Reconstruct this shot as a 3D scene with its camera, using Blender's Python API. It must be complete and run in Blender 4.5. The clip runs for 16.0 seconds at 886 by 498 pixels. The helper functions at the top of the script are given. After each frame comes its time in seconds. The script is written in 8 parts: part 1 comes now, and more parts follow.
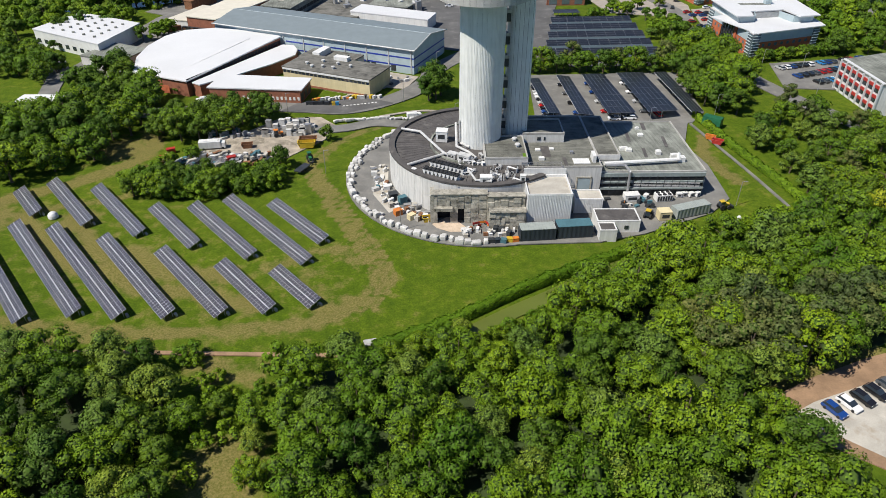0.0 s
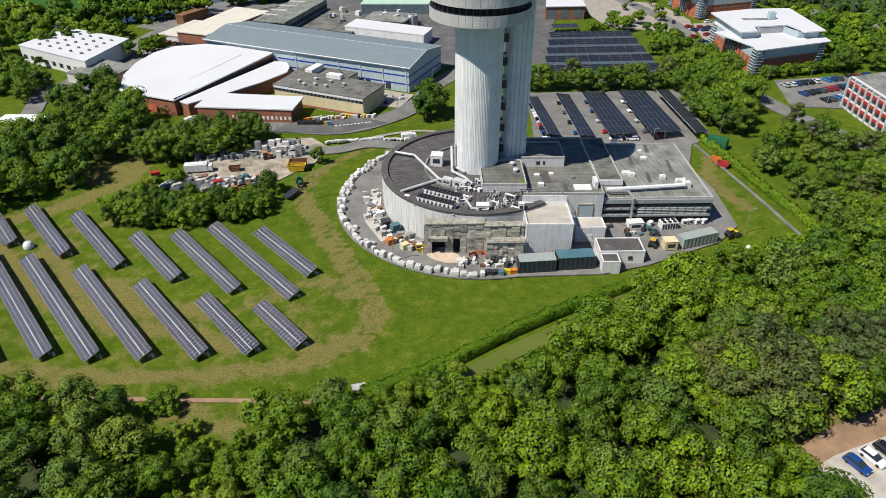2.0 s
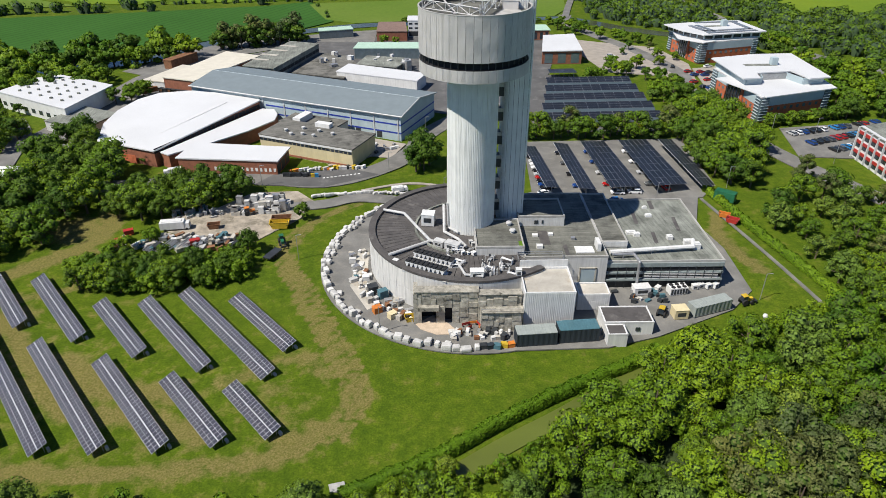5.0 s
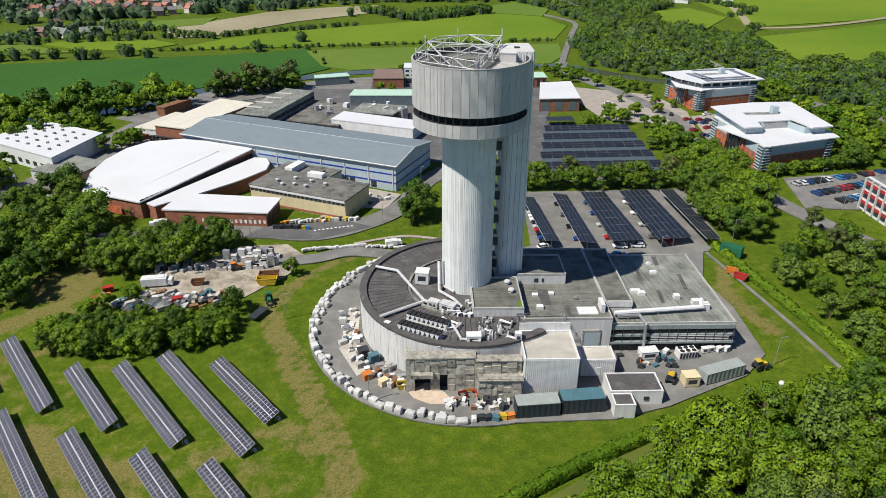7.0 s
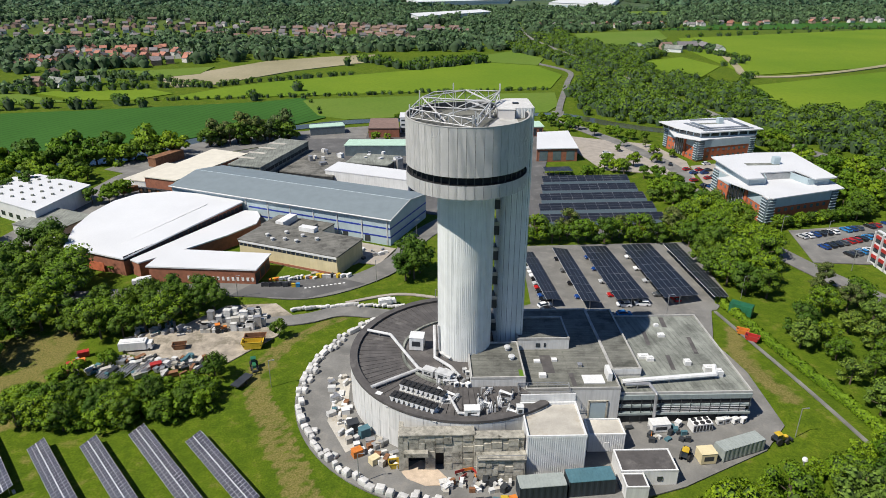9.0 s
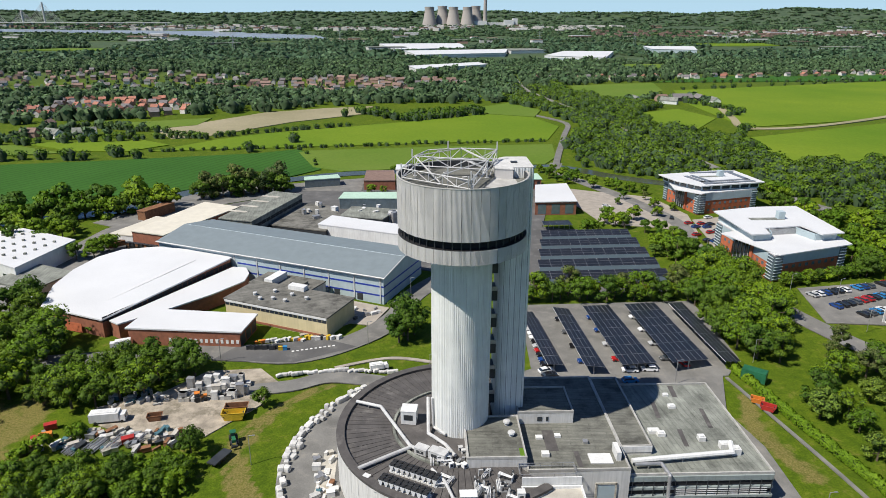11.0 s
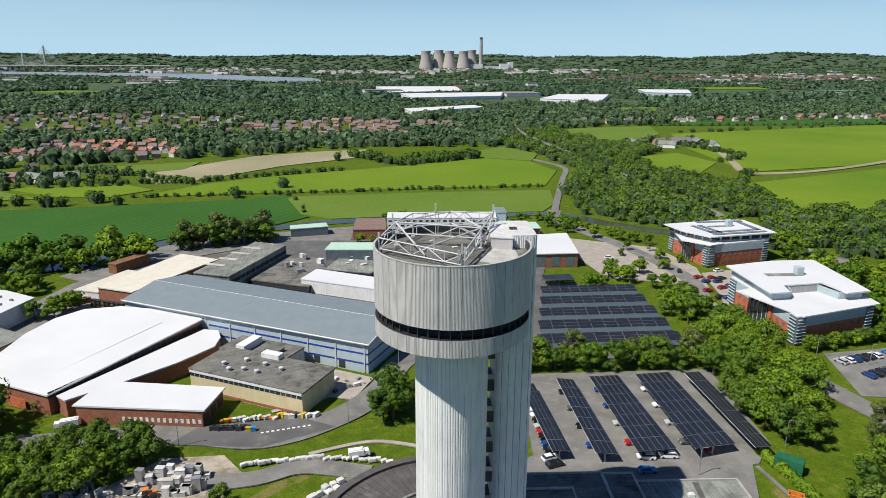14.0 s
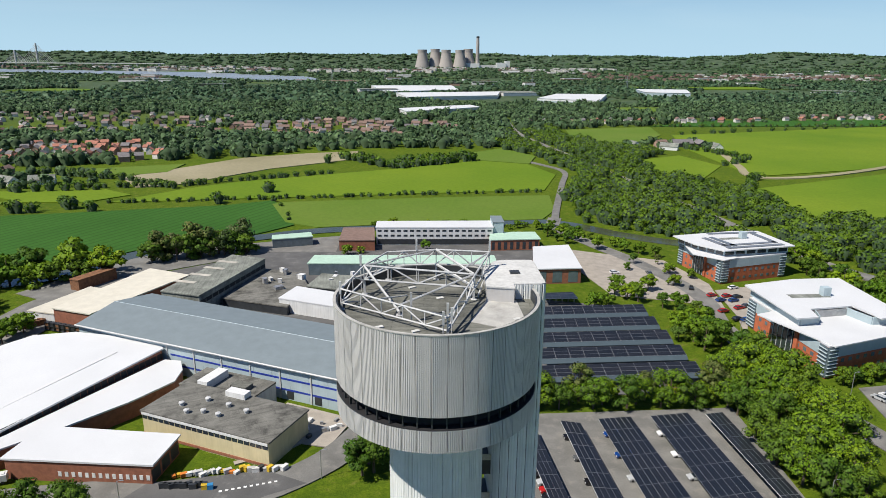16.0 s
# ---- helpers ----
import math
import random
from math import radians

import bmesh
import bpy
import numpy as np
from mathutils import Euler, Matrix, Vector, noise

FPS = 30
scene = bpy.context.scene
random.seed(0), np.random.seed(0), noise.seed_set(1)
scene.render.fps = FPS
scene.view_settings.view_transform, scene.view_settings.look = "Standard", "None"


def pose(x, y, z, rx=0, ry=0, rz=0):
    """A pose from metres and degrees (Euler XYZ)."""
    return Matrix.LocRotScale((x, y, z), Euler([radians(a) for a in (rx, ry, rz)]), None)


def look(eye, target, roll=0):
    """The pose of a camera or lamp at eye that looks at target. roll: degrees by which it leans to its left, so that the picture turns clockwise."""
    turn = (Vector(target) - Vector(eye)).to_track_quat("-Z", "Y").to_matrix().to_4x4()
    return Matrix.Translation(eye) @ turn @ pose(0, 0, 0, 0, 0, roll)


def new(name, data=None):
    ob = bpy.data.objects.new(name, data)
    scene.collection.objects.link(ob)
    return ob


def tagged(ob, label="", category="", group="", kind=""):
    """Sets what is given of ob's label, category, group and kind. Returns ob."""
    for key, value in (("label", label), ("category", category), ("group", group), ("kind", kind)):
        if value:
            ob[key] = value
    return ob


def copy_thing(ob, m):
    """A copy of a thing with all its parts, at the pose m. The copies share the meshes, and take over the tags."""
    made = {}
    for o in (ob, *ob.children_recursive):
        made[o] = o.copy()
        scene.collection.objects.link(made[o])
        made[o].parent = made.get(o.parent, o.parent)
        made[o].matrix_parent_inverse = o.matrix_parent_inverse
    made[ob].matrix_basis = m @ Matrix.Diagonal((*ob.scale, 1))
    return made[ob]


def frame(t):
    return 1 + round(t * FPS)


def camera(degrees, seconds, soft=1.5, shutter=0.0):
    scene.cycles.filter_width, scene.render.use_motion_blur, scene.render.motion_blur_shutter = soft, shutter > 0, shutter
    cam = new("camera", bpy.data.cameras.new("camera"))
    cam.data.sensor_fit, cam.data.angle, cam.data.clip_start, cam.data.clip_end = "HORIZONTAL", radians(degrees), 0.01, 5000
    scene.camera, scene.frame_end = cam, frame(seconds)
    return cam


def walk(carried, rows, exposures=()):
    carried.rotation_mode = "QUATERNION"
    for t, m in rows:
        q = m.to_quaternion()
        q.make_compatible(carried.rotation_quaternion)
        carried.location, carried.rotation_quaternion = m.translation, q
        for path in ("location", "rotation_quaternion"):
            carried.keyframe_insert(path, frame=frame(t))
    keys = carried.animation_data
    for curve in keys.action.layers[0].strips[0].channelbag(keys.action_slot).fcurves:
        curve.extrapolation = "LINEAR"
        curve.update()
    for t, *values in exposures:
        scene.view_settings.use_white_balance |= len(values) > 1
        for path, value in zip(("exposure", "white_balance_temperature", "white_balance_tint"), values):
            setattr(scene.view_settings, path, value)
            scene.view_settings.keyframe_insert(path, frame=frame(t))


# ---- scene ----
cam = camera(68.0, 16.0, soft=0.55)
PATH = [
    (0, (-0.32, 1.418, 90.183), (-0.303, 3.068, 89.052), -0.2),
    (0.5, (0.013, 3.878, 90.22), (0.031, 5.531, 89.094), -0.2),
    (1, (0.358, 6.344, 90.269), (0.376, 8.0, 89.147), -0.2),
    (1.5, (0.643, 8.795, 90.308), (0.662, 10.454, 89.192), -0.2),
    (2, (0.886, 11.255, 90.361), (0.906, 12.919, 89.25), -0.2),
    (2.5, (1.141, 13.729, 90.397), (1.163, 15.397, 89.294), -0.2),
    (3, (1.436, 16.182, 90.407), (1.46, 17.859, 89.316), -0.1),
    (3.5, (1.75, 18.653, 90.4), (1.775, 20.338, 89.323), -0.1),
    (4, (2.056, 21.134, 90.368), (2.082, 22.829, 89.306), -0.1),
    (6.5, (3.194, 32.916, 90.138), (3.229, 34.677, 89.191), -0.1),
    (7, (3.377, 35.301, 90.137), (3.414, 37.078, 89.22), -0.0),
    (7.5, (3.513, 37.773, 90.19), (3.553, 39.564, 89.302), -0.0),
    (8, (3.625, 40.197, 90.232), (3.667, 42.002, 89.374), 0.0),
    (8.5, (3.72, 42.552, 90.277), (3.766, 44.372, 89.449), 0.0),
    (9, (3.834, 44.793, 90.315), (3.882, 46.626, 89.517), 0.0),
    (11.5, (5.212, 56.723, 90.363), (5.269, 58.622, 89.739), 0.1),
    (12, (5.57, 58.939, 90.35), (5.628, 60.852, 89.768), 0.1),
    (12.5, (5.822, 61.378, 90.308), (5.881, 63.299, 89.756), 0.1),
    (13, (6.054, 64.62, 90.197), (6.116, 66.542, 89.648), 0.1),
    (13.5, (6.524, 69.603, 90.264), (6.589, 71.525, 89.716), 0.1),
    (14, (7.122, 75.463, 90.315), (7.189, 77.385, 89.766), 0.2),
    (14.5, (7.699, 81.562, 90.279), (7.77, 83.484, 89.73), 0.3),
    (15, (8.313, 87.62, 90.201), (8.386, 89.541, 89.65), 0.3),
    (15.5, (9.013, 93.57, 90.183), (9.089, 95.491, 89.632), 0.4),
    (16, (9.716, 99.453, 90.202), (9.794, 101.374, 89.65), 0.4),
]
walk(cam, [(t, look(eye, target, roll)) for t, eye, target, roll in PATH])

# ---- world and sun ----
SUN_AZ, SUN_EL = math.atan2(-0.455, -0.89), radians(54)
sun_dir = Vector((math.cos(SUN_EL) * math.cos(SUN_AZ), math.cos(SUN_EL) * math.sin(SUN_AZ), math.sin(SUN_EL)))
world = bpy.data.worlds.new("sky")
scene.world = world
world.use_nodes = True
wn = world.node_tree
sky = wn.nodes.new("ShaderNodeTexSky")
sky.sky_type, sky.sun_disc = "NISHITA", False
sky.sun_elevation, sky.sun_rotation = SUN_EL, math.atan2(sun_dir.x, sun_dir.y)
sky.air_density, sky.dust_density, sky.ozone_density = 1.0, 0.0, 1.5
tint = wn.nodes.new("ShaderNodeMix")
tint.data_type, tint.blend_type = "RGBA", "MULTIPLY"
tint.inputs[0].default_value, tint.inputs[7].default_value = 1.0, (0.55, 0.86, 1.3, 1)
wn.links.new(sky.outputs[0], tint.inputs[6])
cirrus = wn.nodes.new("ShaderNodeTexNoise")
cirrus.inputs["Scale"].default_value, cirrus.inputs["Detail"].default_value, cirrus.inputs["Distortion"].default_value = 2.2, 6, 0.6
wm = wn.nodes.new("ShaderNodeMapping")
wm.inputs["Scale"].default_value = (0.8, 1.0, 6.0)
wt = wn.nodes.new("ShaderNodeTexCoord")
wn.links.new(wt.outputs["Generated"], wm.inputs[0])
wn.links.new(wm.outputs[0], cirrus.inputs["Vector"])
thin = wn.nodes.new("ShaderNodeMapRange")
for key, value in (("From Min", 0.5), ("From Max", 0.75), ("To Min", 0.0), ("To Max", 0.35)):
    thin.inputs[key].default_value = value
wn.links.new(cirrus.outputs[0], thin.inputs["Value"])
veil = wn.nodes.new("ShaderNodeMix")
veil.data_type = "RGBA"
veil.inputs[7].default_value = (10.5, 11.5, 12.0, 1)
wn.links.new(thin.outputs[0], veil.inputs[0])
wn.links.new(tint.outputs[2], veil.inputs[6])
height = wn.nodes.new("ShaderNodeSeparateXYZ")
wn.links.new(wt.outputs["Generated"], height.inputs[0])
low = wn.nodes.new("ShaderNodeMapRange")
low.interpolation_type = "SMOOTHSTEP"
for key, value in (("From Min", 0.0), ("From Max", 0.2), ("To Min", 0.95), ("To Max", 0.0)):
    low.inputs[key].default_value = value
wn.links.new(height.outputs[2], low.inputs["Value"])
murk = wn.nodes.new("ShaderNodeMix")
murk.data_type = "RGBA"
murk.inputs[7].default_value = (7.6, 11.2, 13.8, 1)
wn.links.new(low.outputs[0], murk.inputs[0])
wn.links.new(veil.outputs[2], murk.inputs[6])
wn.links.new(murk.outputs[2], wn.nodes["Background"].inputs[0])
wn.nodes["Background"].inputs[1].default_value = 0.05
sun = new("sun", bpy.data.lights.new("sun", "SUN"))
sun.data.energy, sun.data.angle, sun.data.color = 5.0, radians(0.53), (1.0, 0.95, 0.87)
sun.matrix_world = look(sun_dir * 500, (0, 0, 0))
scene.view_settings.exposure = 0.35

# ---- materials ----


def base_material(name, rough=0.8, metal=0.0, spec=0.5):
    m = bpy.data.materials.new(name)
    m.use_nodes = True
    b = m.node_tree.nodes["Principled BSDF"]
    b.inputs["Roughness"].default_value, b.inputs["Metallic"].default_value = rough, metal
    b.inputs["Specular IOR Level"].default_value = spec
    return m, m.node_tree, b


def rgb(c):
    return (c[0], c[1], c[2], 1)


def noise_node(nt, scale, detail=4, vec=None, rough=0.55):
    n = nt.nodes.new("ShaderNodeTexNoise")
    n.inputs["Scale"].default_value, n.inputs["Detail"].default_value, n.inputs["Roughness"].default_value = scale, detail, rough
    if vec is not None:
        nt.links.new(vec, n.inputs["Vector"])
    return n


def ramp(nt, src, stops):
    r = nt.nodes.new("ShaderNodeValToRGB")
    e = r.color_ramp.elements
    while len(e) < len(stops):
        e.new(0.5)
    for k, (p, c) in zip(e, stops):
        k.position, k.color = p, rgb(c)
    nt.links.new(src, r.inputs[0])
    return r


def mix(nt, fac, a, b, mode="MIX"):
    n = nt.nodes.new("ShaderNodeMix")
    n.data_type, n.blend_type = "RGBA", mode
    for sock, v in ((n.inputs[0], fac), (n.inputs[6], a), (n.inputs[7], b)):
        if isinstance(v, (int, float)):
            sock.default_value = v
        elif isinstance(v, tuple):
            sock.default_value = rgb(v)
        else:
            nt.links.new(v, sock)
    return n.outputs[2]


def world_coords(nt):
    return nt.nodes.new("ShaderNodeNewGeometry").outputs["Position"]


def add_bump(nt, b, src, strength, dist):
    n = nt.nodes.new("ShaderNodeBump")
    n.inputs["Strength"].default_value, n.inputs["Distance"].default_value = strength, dist
    nt.links.new(src, n.inputs["Height"])
    nt.links.new(n.outputs[0], b.inputs["Normal"])


def plain(name, c, rough=0.7, metal=0.0, var=0.25, scale=0.6, fine=6.0, vary=0.12, bump=0.15, stain=None, spec=0.5):
    """Colour c, mottled at two scales, with a little change from piece to piece."""
    m, nt, b = base_material(name, rough, metal, spec)
    pos = world_coords(nt)
    n1, n2 = noise_node(nt, scale, 5, pos), noise_node(nt, fine, 3, pos)
    lo, hi = tuple(x * (1 - var) for x in c), tuple(min(1, x * (1 + var * 0.6)) for x in c)
    col = ramp(nt, n1.outputs[0], [(0.3, lo), (0.7, hi)]).outputs[0]
    col = mix(nt, 0.35, col, ramp(nt, n2.outputs[0], [(0.3, (0.6, 0.6, 0.6)), (0.7, (1.1, 1.1, 1.1))]).outputs[0], "MULTIPLY")
    if stain:
        s = noise_node(nt, stain[1], 6, pos, 0.7)
        mask = ramp(nt, s.outputs[0], [(stain[2], (0, 0, 0)), (stain[2] + 0.15, (1, 1, 1))]).outputs[0]
        col = mix(nt, mask, col, stain[0])
    info = nt.nodes.new("ShaderNodeObjectInfo")
    col = mix(nt, 1.0, col, ramp(nt, info.outputs["Random"], [(0, (1 - vary,) * 3), (1, (1.0, 1.0, 1.0))]).outputs[0], "MULTIPLY")
    nt.links.new(col, b.inputs["Base Color"])
    if bump:
        add_bump(nt, b, n2.outputs[0], bump, 0.05)
    return m


def streaked(name, c, rough=0.6, metal=0.0, dark=0.6, spec=0.4, amount=0.5):
    """Sheet or concrete with rain streaks that run down it."""
    m, nt, b = base_material(name, rough, metal, spec)
    pos = world_coords(nt)
    mp = nt.nodes.new("ShaderNodeMapping")
    mp.inputs["Scale"].default_value = (1.2, 1.2, 0.06)
    nt.links.new(pos, mp.inputs[0])
    n1, n2 = noise_node(nt, 1.5, 6, mp.outputs[0], 0.65), noise_node(nt, 0.35, 4, pos)
    col = mix(nt, ramp(nt, n1.outputs[0], [(0.42, (0, 0, 0)), (0.75, (amount,) * 3)]).outputs[0], c, tuple(x * dark for x in c))
    col = mix(nt, 0.5, col, ramp(nt, n2.outputs[0], [(0.3, (0.8, 0.8, 0.8)), (0.7, (1.08, 1.08, 1.08))]).outputs[0], "MULTIPLY")
    info = nt.nodes.new("ShaderNodeObjectInfo")
    col = mix(nt, 1.0, col, ramp(nt, info.outputs["Random"], [(0, (0.92, 0.92, 0.92)), (1, (1, 1, 1))]).outputs[0], "MULTIPLY")
    nt.links.new(col, b.inputs["Base Color"])
    return m


def felt(name, c, width=1.0, turn=0.0, dark=0.45, rough=0.9):
    """Bitumen felt in long rolls: lapped joints, ponding stains and grit."""
    m, nt, b = base_material(name, rough, 0, 0.3)
    pos = world_coords(nt)
    mp = nt.nodes.new("ShaderNodeMapping")
    mp.inputs["Rotation"].default_value[2] = turn
    nt.links.new(pos, mp.inputs[0])
    st = nt.nodes.new("ShaderNodeMapping")
    st.inputs["Scale"].default_value = (0.09, 1.0, 1.0)
    nt.links.new(mp.outputs[0], st.inputs[0])
    n1, n2, n3 = noise_node(nt, 0.16, 6, pos, 0.7), noise_node(nt, 1.1, 5, st.outputs[0], 0.7), noise_node(nt, 3.0, 4, pos, 0.7)
    col = ramp(nt, n1.outputs[0], [(0.34, tuple(x * dark for x in c)), (0.5, c), (0.7, tuple(x * 1.35 for x in c))]).outputs[0]
    col = mix(nt, 0.8, col, ramp(nt, n2.outputs[0], [(0.3, (0.62, 0.62, 0.6)), (0.7, (1.25, 1.25, 1.22))]).outputs[0], "MULTIPLY")
    col = mix(nt, 0.6, col, ramp(nt, n3.outputs[0], [(0.3, (0.7, 0.7, 0.7)), (0.7, (1.2, 1.2, 1.18))]).outputs[0], "MULTIPLY")
    br = nt.nodes.new("ShaderNodeTexBrick")
    br.offset = 0.4
    nt.links.new(mp.outputs[0], br.inputs["Vector"])
    for k, v in (("Scale", 1.0), ("Mortar Size", 0.05), ("Brick Width", 8.0), ("Row Height", width), ("Mortar Smooth", 0.3)):
        br.inputs[k].default_value = v
    for k, v in (("Color1", 1.0), ("Color2", 0.86), ("Mortar", 0.62)):
        br.inputs[k].default_value = (v, v, v, 1)
    col = mix(nt, 1.0, col, br.outputs[0], "MULTIPLY")
    nt.links.new(col, b.inputs["Base Color"])
    add_bump(nt, b, n3.outputs[0], 0.2, 0.04)
    return m


def leaf_material(name, dark, mid, light):
    m, nt, b = base_material(name, 0.6, 0, 0.15)
    geo = nt.nodes.new("ShaderNodeNewGeometry")
    info = nt.nodes.new("ShaderNodeObjectInfo")
    c1 = ramp(nt, geo.outputs["Random Per Island"], [(0.0, dark), (0.55, mid), (1.0, light)]).outputs[0]
    c2 = ramp(nt, info.outputs["Random"], [(0.0, (0.62, 0.76, 0.8)), (0.5, (0.95, 0.97, 0.95)), (1.0, (1.2, 1.12, 0.85))]).outputs[0]
    col = mix(nt, 1.0, c1, c2, "MULTIPLY")
    n = noise_node(nt, 0.03, 3, geo.outputs["Position"])
    col = mix(nt, 1.0, col, ramp(nt, n.outputs[0], [(0.35, (0.78, 0.85, 0.85)), (0.65, (1.15, 1.1, 1.0))]).outputs[0], "MULTIPLY")
    nt.links.new(col, b.inputs["Base Color"])
    tr = nt.nodes.new("ShaderNodeBsdfTranslucent")
    nt.links.new(col, tr.inputs[0])
    ms = nt.nodes.new("ShaderNodeMixShader")
    ms.inputs[0].default_value = 0.16
    nt.links.new(b.outputs[0], ms.inputs[1])
    nt.links.new(tr.outputs[0], ms.inputs[2])
    nt.links.new(ms.outputs[0], nt.nodes["Material Output"].inputs[0])
    return m


def ground_material():
    """Rough country: grass and scrub, with bare earth where the attribute 'dirt' says that wheels have worn it."""
    m, nt, b = base_material("ground_grass", 0.95, 0, 0.1)
    pos = world_coords(nt)
    n1, n2, n3 = noise_node(nt, 0.02, 5, pos), noise_node(nt, 0.25, 6, pos, 0.65), noise_node(nt, 2.5, 4, pos, 0.7)
    col = ramp(nt, n2.outputs[0], [(0.25, (0.052, 0.092, 0.006)), (0.5, (0.078, 0.122, 0.008)), (0.75, (0.12, 0.152, 0.014))]).outputs[0]
    col = mix(nt, 0.6, col, ramp(nt, n1.outputs[0], [(0.3, (0.7, 0.8, 0.8)), (0.7, (1.15, 1.1, 1.0))]).outputs[0], "MULTIPLY")
    col = mix(nt, 0.85, col, ramp(nt, n3.outputs[0], [(0.3, (0.55, 0.6, 0.55)), (0.7, (1.3, 1.25, 1.2))]).outputs[0], "MULTIPLY")
    n4 = noise_node(nt, 0.6, 6, pos, 0.75)
    col = mix(nt, 0.7, col, ramp(nt, n4.outputs[0], [(0.35, (0.68, 0.72, 0.7)), (0.65, (1.22, 1.15, 1.0))]).outputs[0], "MULTIPLY")
    wd = nt.nodes.new("ShaderNodeAttribute")
    wd.attribute_name = "wooded"
    n5 = noise_node(nt, 0.004, 8, pos, 0.65)
    wmask = nt.nodes.new("ShaderNodeMath")
    wmask.operation = "MULTIPLY"
    nt.links.new(wd.outputs["Fac"], wmask.inputs[0])
    nt.links.new(ramp(nt, n5.outputs[0], [(0.52, (1, 1, 1)), (0.62, (0.35, 0.35, 0.35))]).outputs[0], wmask.inputs[1])
    n6 = noise_node(nt, 0.02, 5, pos, 0.7)
    # woodland colour of the far ground, with a blue haze mixed in
    col = mix(nt, wmask.outputs[0], col, ramp(nt, n6.outputs[0], [(0.35, (0.036, 0.064, 0.036)), (0.65, (0.078, 0.108, 0.064))]).outputs[0])
    at = nt.nodes.new("ShaderNodeAttribute")
    at.attribute_name = "dirt"
    mul = nt.nodes.new("ShaderNodeMath")
    mul.operation = "MULTIPLY_ADD"
    nt.links.new(n2.outputs[0], mul.inputs[0])
    mul.inputs[1].default_value = 1.25
    nt.links.new(at.outputs["Fac"], mul.inputs[2])
    mask = ramp(nt, mul.outputs[0], [(0.74, (0, 0, 0)), (1.5, (0.8, 0.8, 0.8))]).outputs[0]
    mask = mix(nt, 1.0, mask, ramp(nt, n3.outputs[0], [(0.3, (0.45, 0.45, 0.45)), (0.6, (1, 1, 1))]).outputs[0], "MULTIPLY")
    earth = ramp(nt, n3.outputs[0], [(0.3, (0.13, 0.1, 0.032)), (0.7, (0.23, 0.175, 0.075))]).outputs[0]
    col = mix(nt, mask, col, earth)
    nt.links.new(col, b.inputs["Base Color"])
    add_bump(nt, b, n3.outputs[0], 0.6, 0.15)
    return m


def field_material(name, a, c, stripe=None, scale=0.01):
    m, nt, b = base_material(name, 0.95, 0, 0.1)
    pos = world_coords(nt)
    n1, n2 = noise_node(nt, scale, 6, pos, 0.6), noise_node(nt, 0.35, 4, pos, 0.7)
    col = ramp(nt, n1.outputs[0], [(0.3, a), (0.7, c)]).outputs[0]
    col = mix(nt, 0.5, col, ramp(nt, n2.outputs[0], [(0.3, (0.72, 0.74, 0.7)), (0.7, (1.15, 1.15, 1.1))]).outputs[0], "MULTIPLY")
    if stripe:
        w = nt.nodes.new("ShaderNodeTexWave")
        mp = nt.nodes.new("ShaderNodeMapping")
        mp.inputs["Rotation"].default_value[2] = stripe[0]
        nt.links.new(pos, mp.inputs[0])
        nt.links.new(mp.outputs[0], w.inputs[0])
        w.inputs["Scale"].default_value, w.inputs["Distortion"].default_value = stripe[1], 1.0
        col = mix(nt, 1.0, col, ramp(nt, w.outputs[0], [(0.0, (0.72, 0.75, 0.7)), (0.3, (1, 1, 1))]).outputs[0], "MULTIPLY")
    nt.links.new(col, b.inputs["Base Color"])
    return m


def pv_material(name, cell, gap, glass=0.12, spec=0.6, frame_line=None):
    """Solar glass: cells of 0.16 m with thin pale gaps between them, by the mesh's own uv in metres."""
    m, nt, b = base_material(name, glass, 0, spec)
    uv = nt.nodes.new("ShaderNodeUVMap")
    br = nt.nodes.new("ShaderNodeTexBrick")
    br.offset = 0
    nt.links.new(uv.outputs[0], br.inputs["Vector"])
    for k, v in (("Scale", 1.0), ("Mortar Size", 0.012), ("Brick Width", 0.17), ("Row Height", 0.17), ("Mortar Smooth", 0.1)):
        br.inputs[k].default_value = v
    br.inputs["Color1"].default_value, br.inputs["Color2"].default_value = rgb(cell), rgb(tuple(x * 1.25 for x in cell))
    br.inputs["Mortar"].default_value = rgb(gap)
    cells = br.outputs[0]
    if frame_line:
        fr_ = nt.nodes.new("ShaderNodeTexBrick")
        fr_.offset = 0
        nt.links.new(uv.outputs[0], fr_.inputs["Vector"])
        for k, v in (("Scale", 1.0), ("Mortar Size", 0.035), ("Brick Width", 1.7), ("Row Height", 3.4), ("Mortar Smooth", 0.0)):
            fr_.inputs[k].default_value = v
        cells = mix(nt, fr_.outputs["Fac"], cells, frame_line)
    info = nt.nodes.new("ShaderNodeObjectInfo")
    col = mix(nt, 1.0, cells, ramp(nt, info.outputs["Random"], [(0, (0.8, 0.85, 0.9)), (1, (1.15, 1.1, 1.1))]).outputs[0], "MULTIPLY")
    nt.links.new(col, b.inputs["Base Color"])
    return m


